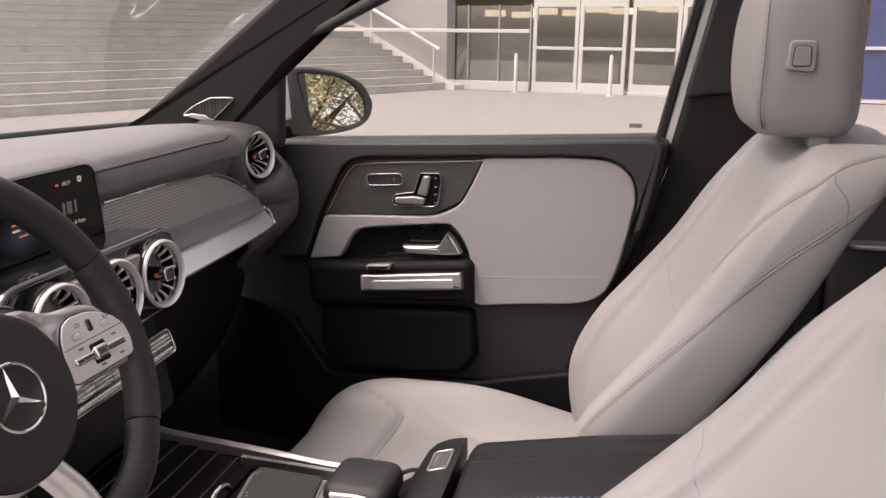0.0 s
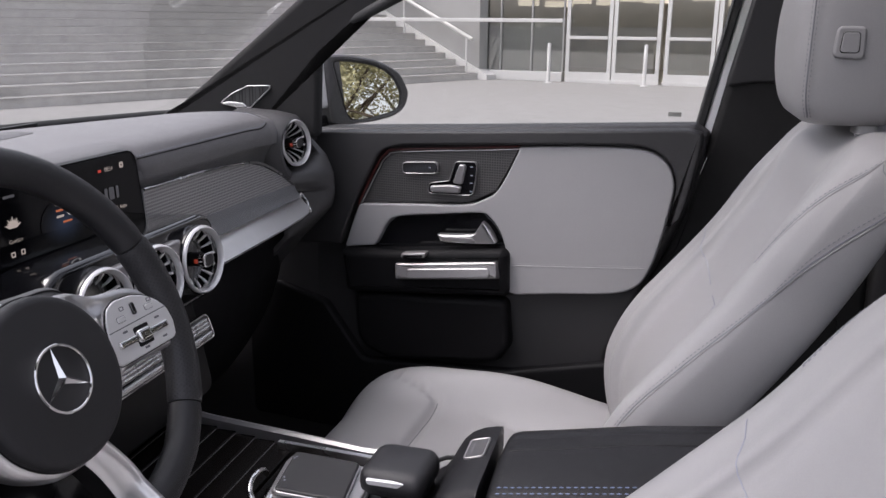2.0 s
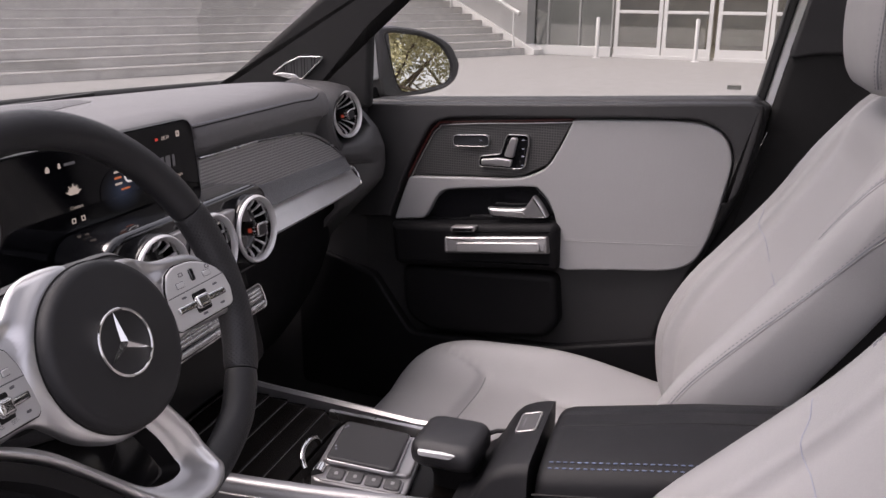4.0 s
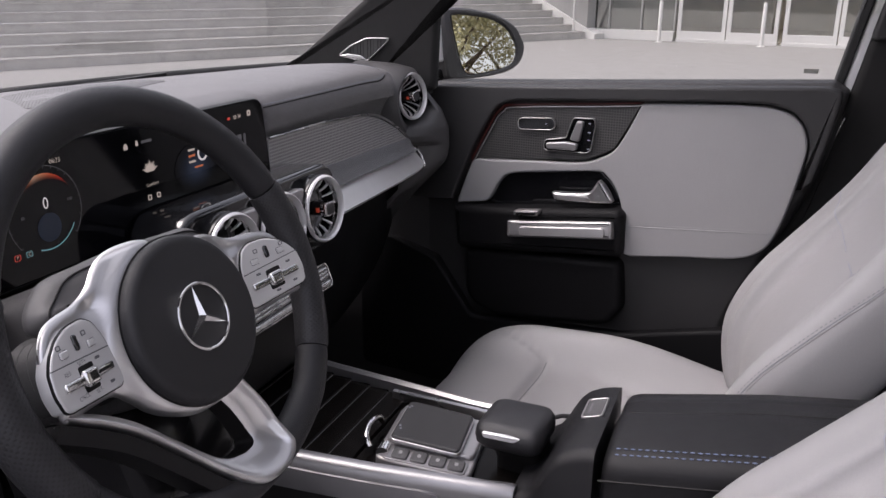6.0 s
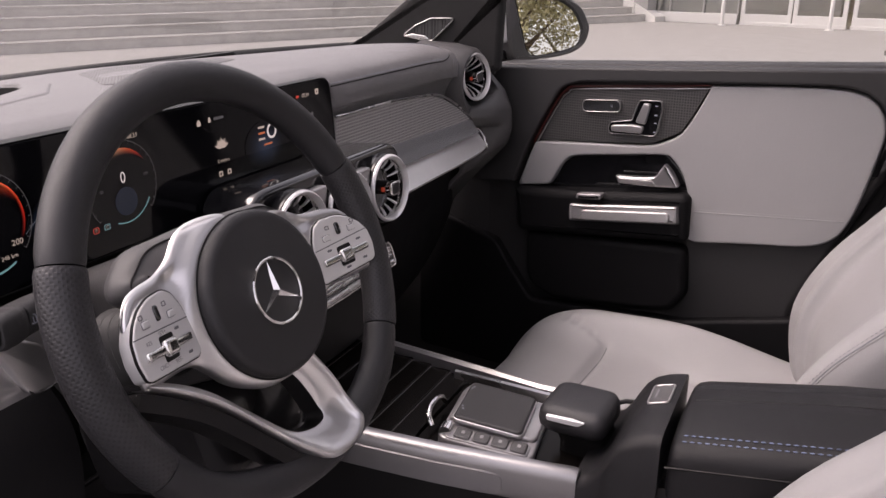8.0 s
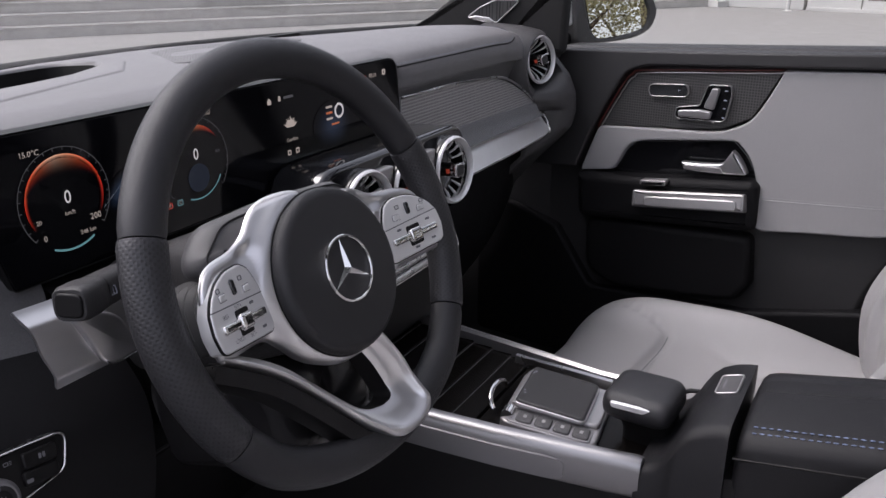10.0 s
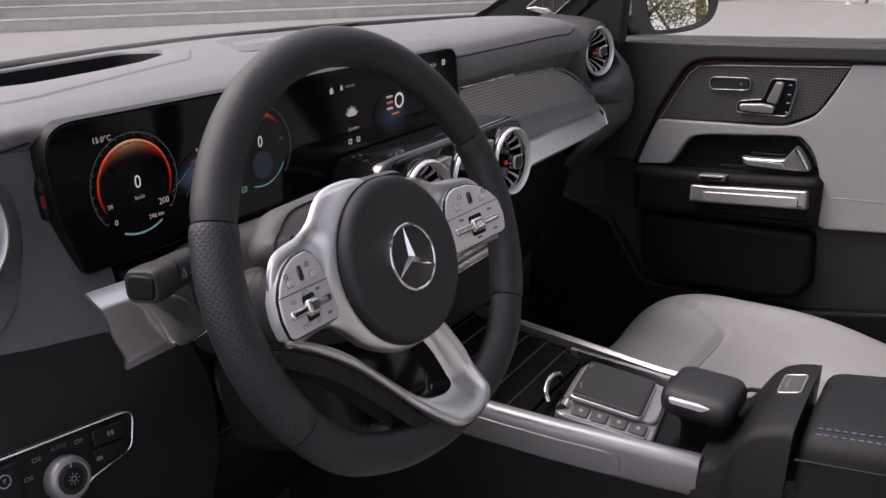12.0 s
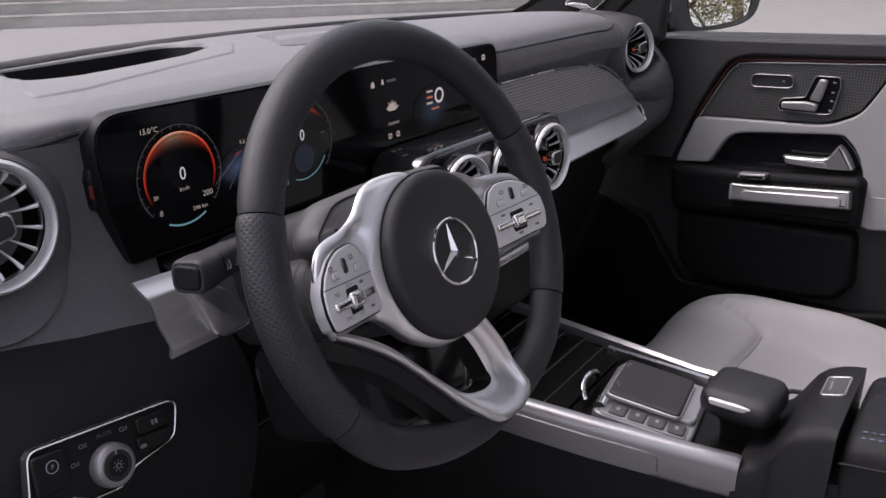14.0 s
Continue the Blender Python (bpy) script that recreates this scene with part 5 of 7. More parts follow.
panel_words("caption", "Comfort", -0.1205, 1.0965, 0.0058, LIT_CREAM)
for dx in (-0.007, 0.008):
    ring_plate("sign", rect(0.006, 0.006, 0.001, 2, -0.1205 + dx, 1.082), rect(0.0035, 0.0035, 0.0006, 2, -0.1205 + dx, 1.082), SF @ pose(0, 0, 0.0002), 0.0004, LIT_CREAM, display)
slab("home_sign", rounded([(-0.1585, 1.1415), (-0.1525, 1.1415), (-0.1525, 1.1455), (-0.1555, 1.1490), (-0.1585, 1.1455)], 0.0006, 2), SF @ pose(0, 0, 0.0002), 0.0004, LIT_CREAM, display)
slab("profile_sign", rounded([(-0.1400, 1.1430), (-0.1355, 1.1430), (-0.1365, 1.1490), (-0.1390, 1.1490)], 0.001, 2), SF @ pose(0, 0, 0.0002), 0.0004, LIT_CREAM, display)
slab("profile_bar", rect(0.017, 0.0030, 0.0008, 2, -0.122, 1.1460), SF @ pose(0, 0, 0.0002), 0.0004, LIT_DIM, display)
# plain shapes for the drive-mode tile
for sx, word in ((-0.315, "P"), (-0.301, "C")):
    ring_plate("gear_sign", rect(0.0070, 0.0058, 0.001, 2, sx, 1.0670), rect(0.0060, 0.0048, 0.0007, 2, sx, 1.0670), SF @ pose(0, 0, 0.0002), 0.0004, LIT_RED if word == "P" else LIT_TEAL, display)
    text("gear_letter", word, SF @ pose(sx, 1.0670, 0.0003), 0.0048, LIT_CREAM, display)
ring_plate("round_mark", circle(0.0095, 24, -0.026, 1.1150), circle(0.0068, 24, -0.026, 1.1150), SF @ pose(0, 0, 0.0002), 0.0004, LIT, display)
for k, mat in enumerate((LIT_CREAM, LIT_ORANGE, LIT_CREAM)):
    slab("bar_mark", rect(0.0125, 0.0026, 0.0008, 2, -0.0465, 1.1222 - 0.0072 * k), SF @ pose(0, 0, 0.0002), 0.0004, mat, display)
slab("red_mark", rect(0.016, 0.0022, 0.001, 2, -0.035, 1.1000), SF @ pose(0, 0, 0.0002), 0.0004, LIT_ORANGE, display)
panel_words("clock", "08:34", 0.052, 1.1480, 0.0075, LIT_CREAM)
slab("red_mark", rect(0.006, 0.0035, 0.001, 2, 0.034, 1.1480), SF @ pose(0, 0, 0.0002), 0.0004, LIT_RED, display)
ring_plate("chat_sign", rect(0.0075, 0.0075, 0.0015, 2, 0.079, 1.1495), rect(0.003, 0.003, 0.0005, 2, 0.079, 1.1495), SF @ pose(0, 0, 0.0002), 0.0004, LIT_CREAM, display)
panel_words("caption", "& Apps", 0.070, 1.0960, 0.0075, LIT_CREAM)
for k, (dx, w) in enumerate(((-0.012, 0.006), (-0.001, 0.010), (0.011, 0.005))):
    slab("phone_sign", rect(w, 0.016, 0.002, 3, 0.054 + dx, 1.1165), SF @ pose(0, 0, 0.0002), 0.0004, LIT_DIM, display)

# ---- round air vents ----
VENT_RED = glowing("vent_glow", (1.0, 0.12, 0.05), 0.16)


def air_vent(at, normal, r=0.047, turn=0.0, ring_light=None):
    """A round turbine-like vent: rings, twelve blades and a knob."""
    v = thing("air_vent", "round black air vent with silver rings and blades", "air vent", "round air vents")
    m = basis(at, normal) @ Matrix.Rotation(radians(turn), 4, "Z")

    def lathe(name, prof, mat, label="", n=40):
        rings = [[m @ Vector((q * math.cos(a), q * math.sin(a), z)) for a in (2 * math.pi * k / n for k in range(n))] for q, z in prof]
        return loft(name, rings, mat, v, label, caps=False)

    lathe("drum", [(r * 0.995, -0.055), (r * 0.995, -0.0105)], GLOSS, "gloss black drum")
    lathe("outer_ring", [(r * 0.995, -0.0110), (r * 1.00, -0.0085), (r * 0.994, -0.005), (r * 0.982, -0.0040), (r * 0.972, -0.006)], LACQUER, "gloss black edge")
    lathe("wide_ring", [(r * 0.975, -0.009), (r * 0.970, -0.003), (r * 0.955, -0.0008), (r * 0.915, 0.0005), (r * 0.875, -0.002), (r * 0.858, -0.006), (r * 0.85, -0.012)], SATIN, "broad satin ring")
    lathe("inner_ring", [(r * 0.845, -0.012), (r * 0.835, -0.0075), (r * 0.815, -0.007), (r * 0.80, -0.010), (r * 0.799, -0.013)], CHROME, "thin chrome inner ring")
    lathe("vent_wall", [(r * 0.800, -0.0125), (r * 0.795, -0.030)], VENT_DARK)
    lathe("bowl", [(r * 0.80, -0.022), (r * 0.6, -0.042), (r * 0.2, -0.046), (0.0005, -0.046)], VENT_DARK)
    lathe("stem", [(r * 0.20, -0.045), (r * 0.20, -0.004), (0.0005, -0.003)], HARD, "", 20)
    verts, faces = [], []
    for k in range(11):
        a = radians(165 + 3 * k)
        for q, z in ((r * 0.22, -0.005), (r * 0.262, -0.007), (r * 0.262, -0.010)):
            verts.append(m @ Vector((q * math.cos(a), q * math.sin(a), z)))
    for k in range(10):
        for j in range(2):
            faces.append((3 * k + j, 3 * k + j + 1, 3 * k + j + 4, 3 * k + j + 3))
    mesh("glow_strip", verts, faces, VENT_RED, v, "small orange-red light strip", thick=0.0006)
    if ring_light:
        lathe("light_ring", [(r * 0.62, -0.0395), (r * 0.30, -0.0420)], ring_light, "dim violet-blue light ring")
    k0 = rect(r * 0.46, r * 0.40, r * 0.15, 6)
    knob = slab("knob", k0, m @ pose(0, 0, 0.006), 0.010, CHROME, v, "rounded square knob", bevel=0.0012)
    slab("knob_face", inset(k0, 0.0022), m @ pose(0, 0, 0.0066), 0.004, SOFT, knob, "dark knob face", bevel=0.0006)
    first = None
    for k in range(15):
        a = 2 * math.pi * k / 15
        if first is None:
            prof = []
            for q, w, z in ((r * 0.36, 0.0004, -0.030), (r * 0.50, 0.0006, -0.022), (r * 0.66, 0.0010, -0.014), (r * 0.81, 0.0018, -0.010)):
                prof.append([Vector((q, -w, z - 0.004)), Vector((q, -w, z - 0.0008)), Vector((q, 0, z)), Vector((q, w, z - 0.0008)), Vector((q, w, z - 0.004))])
            first = loft("blade", prof, SATIN, v, "slim silver blade")
            first.matrix_basis = m
        else:
            b = new("blade", first.data)
            b.parent = v
            b.matrix_basis = m @ Matrix.Rotation(a, 4, "Z")
            b["label"] = "slim silver blade"
    return v


for x in (-0.104, 0.000, 0.104):
    air_vent((x, 0.786, 1.0215), (-0.06, -1, 0.08), 0.0475)
air_vent((0.632, 0.884, 1.105), (-0.22, -1, 0.10), 0.047, 12)
air_vent((-0.595, 0.884, 1.102), (0.04, -1, 0.10), 0.0525, 8, glowing("vent_violet_glow", (0.16, 0.18, 0.75), 0.22))

# centre stack round the vents, and the climate key strip under them
stack = thing("centre_stack", "gloss black centre stack with a silver key strip", "centre stack")
slab("vent_bezel", rect(0.345, 0.115, 0.04, 6, 0.0, 1.018), upright(0.806, 1.02, 0.08), 0.07, GLOSS, stack, bevel=0.008)
for x in (-0.052, 0.052):
    slab("chrome_bridge", rounded([(x - 0.018, 1.058), (x + 0.018, 1.058), (x + 0.006, 1.036), (x + 0.006, 1.005), (x - 0.006, 1.005), (x - 0.006, 1.036)], 0.004, 3), upright(0.796, 1.03, 0.08), 0.02, SILVER_DULL, stack, "satin silver bridge", bevel=0.003)
slab("lower_face", rounded([(-0.17, 0.80), (0.17, 0.80), (0.15, 0.965), (-0.15, 0.965)], 0.02, 4), upright(0.835, 0.90, 0.12), 0.05, HARD, stack, bevel=0.006)
sm = basis((0, 0.800, 0.918), (0, -1, 0.35))
so = rect(0.26, 0.036, 0.010, 5)
ring_plate("strip_rim", so, inset(so, 0.002), sm @ pose(0, 0, 0.001), 0.02, CHROME, stack, "chrome rim", bevel=0.0006)
slab("strip_bed", inset(so, 0.002), sm, 0.02, GLOSS, stack)
for k in range(7):
    key = slab("climate_key", rect(0.0325, 0.0165, 0.003, 3, -0.102 + 0.034 * k, 0.0045), sm @ pose(0, 0, 0.0035), 0.012, SILVER_DULL, stack, "ridged silver key", bevel=0.001)
    for h in (0.0005, 0.0055, 0.0105):
        slab("ridge", rect(0.0320, 0.0032, 0.001, 2, -0.102 + 0.034 * k, h), sm @ pose(0, 0, 0.0062), 0.004, SILVER, key, bevel=0.001)
slab("key_ledge", rect(0.24, 0.007, 0.002, 3, 0, -0.0105), sm @ pose(0, 0, 0.005), 0.01, SILVER, stack, "silver ledge", bevel=0.002)

# ---- steering wheel ----
LEAN = radians(21.0)
WM = basis((-0.367, 0.6576, 1.070), (-0.036, -math.cos(LEAN), math.sin(LEAN)))
wheel = thing("steering_wheel", "black leather flat-bottomed steering wheel with silver spokes", "steering wheel")


def rim_point(a, r=0.1665):
    """The rim's centre line: round, with a flattened bottom."""
    x, y = r * math.cos(a), r * math.sin(a)
    if y < -0.124:
        y = -0.124 + (y + 0.124) * 0.74
    return Vector((x, y, 0))


def rim_part(name, a0, a1, mat, label, thick=1.0, n=40):
    rings = []
    for k in range(n + 1):
        a = radians(a0 + (a1 - a0) * k / n)
        p = rim_point(a)
        t = (rim_point(a + 0.01) - rim_point(a - 0.01)).normalized()
        x = Vector((t.y, -t.x, 0))
        edge = 0.95 if k in (0, n) else 1.0
        rings.append([WM @ (p + x * (0.0162 * thick * edge) * math.cos(b) + Vector((0, 0, 1)) * (0.0146 * thick * edge) * math.sin(b)) for b in (2 * math.pi * j / 24 for j in range(24))])
    return unroll(loft(name, rings, mat, wheel, label, angle=60), 24, 0.0952, radians(a1 - a0) / n * 0.1665)


rim_part("rim_top", 23.6, 157.6, RIM, "smooth black leather", n=60)
rim_part("rim_grip", 158, 212, GRIP, "perforated black leather", 1.05)
rim_part("rim_bottom", 212.4, 326.6, RIM, "smooth black leather", n=60)
rim_part("rim_grip", 327, 383.2, GRIP, "perforated black leather", 1.05)
HC = (-0.0005, -0.0105)
half = [(0.0, 0.0590), (0.010, 0.0605), (0.023, 0.0635), (0.039, 0.0630), (0.052, 0.0592), (0.061, 0.0530), (0.0715, 0.0430), (0.0872, 0.0360), (0.111, 0.0332), (0.125, 0.0285), (0.135, 0.0172), (0.139, 0.0060), (0.1405, -0.014), (0.1390, -0.0318), (0.127, -0.0338), (0.0888, -0.0352), (0.0754, -0.0450), (0.0640, -0.0590), (0.0490, -0.0702), (0.0268, -0.0800), (0.0, -0.0822)]
spider = [np.array(p) for p in spline([(x, min(y, 0.046 + 0.2 * (y - 0.046))) for x, y in half] + [(-x, y) for x, y in reversed(half[1:-1])], 4)]


def hub_height(x, y):
    """The pads' wings turn towards the driver; the frame swells round the cover."""
    u = abs(x) - 0.080
    r = math.hypot(x - HC[0], y - HC[1])
    f = min(max((0.085 - r) / 0.016, 0.0), 1.0)
    dip = 0.0045 * math.exp(-((abs(x) - 0.0800) / 0.007) ** 2 - ((y - 0.0290) / 0.007) ** 2)
    return 0.13 * (u + math.sqrt(u * u + 0.00012)) + 0.0085 * f * f * (3 - 2 * f) - dip


rings = [[WM @ Vector((p[0], p[1], z + hub_height(*p))) for p in inset(spider, d)] for d, z in ((0.016, -0.018), (0.008, -0.0105), (0.003, -0.0072))]
for k in range(7):
    a = math.pi / 2 * k / 6
    rings.append([WM @ Vector((p[0], p[1], -0.0055 + 0.0055 * math.sin(a) + hub_height(*p))) for p in inset(spider, 0.0055 * (1 - math.cos(a)))])
brink = inset(spider, 0.0058)
for k in range(13):
    row = []
    for p in brink:
        a = math.atan2(p[1] - HC[1], p[0] - HC[0])
        q = p + (np.array((HC[0] + 0.066 * math.cos(a), HC[1] + 0.066 * math.sin(a))) - p) * k / 12
        row.append(WM @ Vector((q[0], q[1], hub_height(*q))))
    rings.append(row)
loft("silver_spider", rings, SPOKE, wheel, "satin silver spoke frame", angle=60)
slab("airbag_cover", circle(0.068, 56, *HC), WM @ pose(0, 0, 0.020), 0.03, COVER, wheel, "round black airbag cover", bevel=0.008, dome=0.003, steps=5)
slab("cover_gap", circle(0.0692, 56, *HC), WM @ pose(0, 0, 0.0095), 0.006, HARD, wheel, bevel=0.001)
bd = WM @ pose(HC[0], HC[1], 0.0224)
ring_plate("badge_ring", circle(0.0275, 40), circle(0.0250, 40), bd @ pose(0, 0, 0.003), 0.008, CHROME, wheel, "chrome badge ring", bevel=0.0007)
slab("badge_disc", circle(0.0252, 40), bd, 0.006, GLOSS, wheel, "gloss black badge")
for k in range(3):
    a = radians(90 + 120 * k)
    u, w = Vector((math.cos(a), math.sin(a), 0)), Vector((-math.sin(a), math.cos(a), 0))
    tip, c, l, r_ = u * 0.0250, Vector((0, 0, 0.0042)), (u * 0.5 + w * 0.87) * 0.0046, (u * 0.5 - w * 0.87) * 0.0046
    mesh("badge_arm", [bd @ p for p in (tip + Vector((0, 0, 0.0008)), c, l, r_)], [(0, 1, 2), (0, 3, 1), (0, 2, 3), (1, 3, 2)], CHROME, wheel, "chrome arm", angle=10)
for sd in (-1, 1):
    mir = WM @ Matrix.Diagonal((sd, 1, 1, 1)) @ pose(0.080, 0, 0.0025) @ Matrix.Rotation(radians(-14.6), 4, "Y") @ pose(-0.080, 0, 0)
    po = rounded([(0.0768, -0.0160), (0.0805, 0.0085), (0.0865, 0.0208), (0.0955, 0.0258), (0.1136, 0.0250), (0.1272, 0.0197), (0.1370, 0.0115), (0.1440, 0.0020), (0.1460, -0.0120), (0.1432, -0.0250), (0.1385, -0.0272), (0.0810, -0.0302), (0.0765, -0.0265)], [0.02, 0.03, 0.008, 0.012, 0.03, 0.03, 0.02, 0.012, 0.02, 0.006, 0.008, 0.005, 0.005], 4)
    pad = slab("switch_pad", po, mir @ pose(0, 0, 0.0035), 0.012, PAD, wheel, "silver switch pad", bevel=0.0015)
    ring_plate("pad_gap", inset(po, -0.0007), inset(po, 0.0003), mir @ pose(0, 0, 0.0024), 0.002, HARD, pad)
    slab("pad_groove", rounded([(0.0800, 0.0006), (0.1432, 0.0036), (0.1432, 0.0027), (0.0800, -0.0003)], 0.0003, 1), mir @ pose(0, 0, 0.0037), 0.001, SEAM_GREY, pad)
    slab("roller", rect(0.0052, 0.0115, 0.0024, 3, 0.1110, 0.0128), mir @ pose(0, 0, 0.0052), 0.012, GLOSS, pad, "black thumb roller", bevel=0.0018)
    for u, w in ((0.0960, 0.0080), (0.1262, 0.0092)):
        slab("key_gap", rect(0.0088, 0.0056, 0.0014, 3, u, w), mir @ pose(0, 0, 0.0038), 0.004, SEAM_GREY, pad)
        slab("key", rect(0.0080, 0.0048, 0.0012, 3, u, w), mir @ pose(0, 0, 0.0048), 0.01, PAD, pad, bevel=0.0008)
    lv = mir @ pose(0.1110, -0.0122, 0) @ Matrix.Rotation(radians(1.5), 4, "Z")
    slab("lever_gap", rect(0.0160, 0.0185, 0.002, 3), lv @ pose(0, 0, 0.0039), 0.004, HARD, pad, "dark slot")
    slab("lever", rect(0.054, 0.0068, 0.002, 3), lv @ pose(0, 0, 0.0062), 0.012, CHROME, pad, "bright rocker", bevel=0.002)
    slab("lever_middle", rect(0.0150, 0.0125, 0.003, 3), lv @ pose(0, 0, 0.0080), 0.012, CHROME, pad, bevel=0.003)
    for u, w in ((0.1000, 0.0165), (0.1290, 0.0148)):
        ring_plate("pad_sign", rect(0.0046, 0.0036, 0.0008, 2, u, w), rect(0.0032, 0.0022, 0.0005, 2, u, w), mir @ pose(0, 0, 0.0039), 0.0004, SEAM_GREY, pad)
    for u, w, word in (((0.1300, -0.0035, "RES"), (0.1130, -0.0010, "SET+"), (0.1060, -0.0238, "SET-"), (0.1230, -0.0224, "CNCL")) if sd < 0 else ()):
        text("pad_word", word, mir @ pose(u, w, 0.0039) @ Matrix.Diagonal((-1, 1, 1, 1)), 0.0042, SEAM_GREY, pad)
    for u, w in (((0.0960, -0.0030), (0.0900, -0.0232)) if sd < 0 else ((0.095, -0.0035), (0.110, -0.0238), (0.130, -0.0030), (0.131, -0.0215))):
        slab("pad_mark", rect(0.0050, 0.0020, 0.0008, 2, u, w), mir @ pose(0, 0, 0.0039), 0.0004, SEAM_GREY, pad)
SP = WM @ pose(0, 0, 0.0095)
edge = [(-0.1400, -0.0300), (-0.1110, -0.0485), (-0.0877, -0.0670), (-0.0655, -0.0905), (-0.0430, -0.1165), (-0.0276, -0.1345), (-0.0095, -0.1520)]


def even(line, n):
    """The line cut into n even steps."""
    ls = [0.0]
    for a, b in zip(line, line[1:]):
        ls.append(ls[-1] + float(np.linalg.norm(np.array(b) - np.array(a))))
    return [np.array([np.interp(ls[-1] * k / n, ls, [p[i] for p in line]) for i in range(2)]) for k in range(n + 1)]


def three(lines, n=26):
    """Three stretches, each smooth, joined end to end."""
    out = []
    for line in lines:
        out += even(spline(line, 6, False), n)[1 if out else 0:]
    return out


brow = three([edge, [(-0.0095, -0.1520), (0.0010, -0.1580), (0.0160, -0.1605), (0.0330, -0.1590), (0.0450, -0.1535)], [(0.0450, -0.1535), (0.0500, -0.1450), (0.0480, -0.1330), (0.0427, -0.1088), (0.0340, -0.0890), (0.0200, -0.0640)]])
ridge = three([[(-0.1330, -0.0290), (-0.1090, -0.0425), (-0.0860, -0.0600), (-0.0635, -0.0840), (-0.0400, -0.1105), (-0.0255, -0.1285), (-0.0100, -0.1435)], [(-0.0100, -0.1435), (0.0020, -0.1490), (0.0160, -0.1510), (0.0290, -0.1500), (0.0375, -0.1460)], [(0.0375, -0.1460), (0.0415, -0.1400), (0.0400, -0.1300), (0.0350, -0.1080), (0.0270, -0.0900), (0.0120, -0.0660)]])
brink = three([[(-0.1312, -0.0278), (-0.1068, -0.0405), (-0.0832, -0.0580), (-0.0603, -0.0820), (-0.0360, -0.1080), (-0.0185, -0.1235), (-0.0050, -0.1280)], [(-0.0050, -0.1280), (0.0010, -0.1292), (0.0070, -0.1292), (0.0120, -0.1285), (0.0150, -0.1270)], [(0.0150, -0.1270), (0.0168, -0.1240), (0.0160, -0.1180), (0.0120, -0.1050), (0.0060, -0.0900), (-0.0060, -0.0700)]])
rings = []
for a, r_, b in zip(brow, ridge, brink):
    sec = [(a, -0.010), (a, 0.0010), (a + (r_ - a) * 0.18, 0.0044), (a + (r_ - a) * 0.5, 0.0058), (a + (r_ - a) * 0.82, 0.0048), (r_, 0.0022), (r_ + (b - r_) * 0.2, -0.0010), (r_ + (b - r_) * 0.6, -0.0022), (r_ + (b - r_) * 0.92, -0.0028), (b, -0.0045)]
    rings.append([SP @ Vector((p[0], p[1], z + 0.0075 * min(max((-0.118 - p[1]) / 0.025, 0.0), 1.0))) for p, z in sec])
loft("lower_spoke", rings, SPOKE, wheel, "satin silver lower spoke", angle=60, caps=False, closed=False)
loft("spoke_wall", [[ring[-1] + (WM.to_3x3() @ Vector((0, 0, h))) for ring in rings] for h in (0.0006, -0.020)], HARD, wheel, "dark inner wall of the spoke", caps=False, closed=False)
path = spline(edge, 6, False)
tube("lower_spoke_edge", [SP @ Vector((p[0] - 0.0022, p[1] - 0.0026, -0.0035)) for p in path], 0.0007, CHROME, wheel, "fine bright line", n=6)
rings = []
for k, p in enumerate(path):
    t = path[min(k + 1, len(path) - 1)] - path[max(k - 1, 0)]
    t = t / np.linalg.norm(t)
    nrm = Vector((-t[1], t[0], 0))
    c = Vector((p[0], p[1], 0.0)) - nrm * 0.006
    rings.append([SP @ (c + q) for q in (nrm * 0.004 + Vector((0, 0, 0.001)), -nrm * 0.008 + Vector((0, 0, -0.001)), -nrm * 0.010 + Vector((0, 0, -0.022)), nrm * 0.004 + Vector((0, 0, -0.022)))])
loft("lower_spoke_back", rings, HARD, wheel, "black plastic spoke back", angle=30)

# ---- steering column ----
column = thing("steering_column", "black steering column cover", "steering column")
rings = []
for d, w, h in ((0.012, 0.050, 0.045), (0.03, 0.062, 0.056), (0.08, 0.066, 0.058), (0.16, 0.064, 0.056), (0.21, 0.060, 0.054)):
    o = rect(2 * w, 2 * h, 0.03, 6, 0, -0.006)
    rings.append([WM @ Vector((p[0], p[1], -d)) for p in o])
loft("column_cover", rings, SOFT, column)
rings = []
for d, w, top, foot in ((0.004, 0.080, 0.048, 0.022), (0.010, 0.092, 0.0555, 0.020), (0.022, 0.1005, 0.0590, 0.020), (0.036, 0.0960, 0.0590, 0.020), (0.058, 0.0740, 0.0570, 0.020), (0.085, 0.0560, 0.0540, 0.018), (0.140, 0.0480, 0.0480, 0.016)):
    sec = spline([(-w + 0.012, foot - 0.004), (-w + 0.001, foot + 0.004), (-w, foot + 0.014), (-w + 0.008, top - 0.014), (-w + 0.026, top - 0.0025), (-w + 0.060, top), (0.0, top + 0.0015), (w - 0.060, top), (w - 0.026, top - 0.0025), (w - 0.008, top - 0.014), (w, foot + 0.014), (w - 0.001, foot + 0.004), (w - 0.012, foot - 0.004)], 5, False)
    rings.append([WM @ Vector((p[0], p[1], -d - 0.012)) for p in sec])
loft("upper_shroud", rings, SHROUD, column, "grey grained upper shroud", caps=False, closed=False, angle=60)
tube("shroud_joint", [v + Vector((0, 0, 0.0003)) for v in rings[1]], 0.0008, HARD, column, "thin dark joint", n=5)
low = []
for d, w, h in ((0.040, 0.040, 0.030), (0.046, 0.054, 0.044), (0.060, 0.060, 0.050), (0.12, 0.062, 0.052), (0.20, 0.060, 0.050)):
    low.append([WM @ Vector((p[0], p[1], -d)) for p in rect(2 * w, 2 * h, 0.6 * h, 7, 0.0, -0.108)])
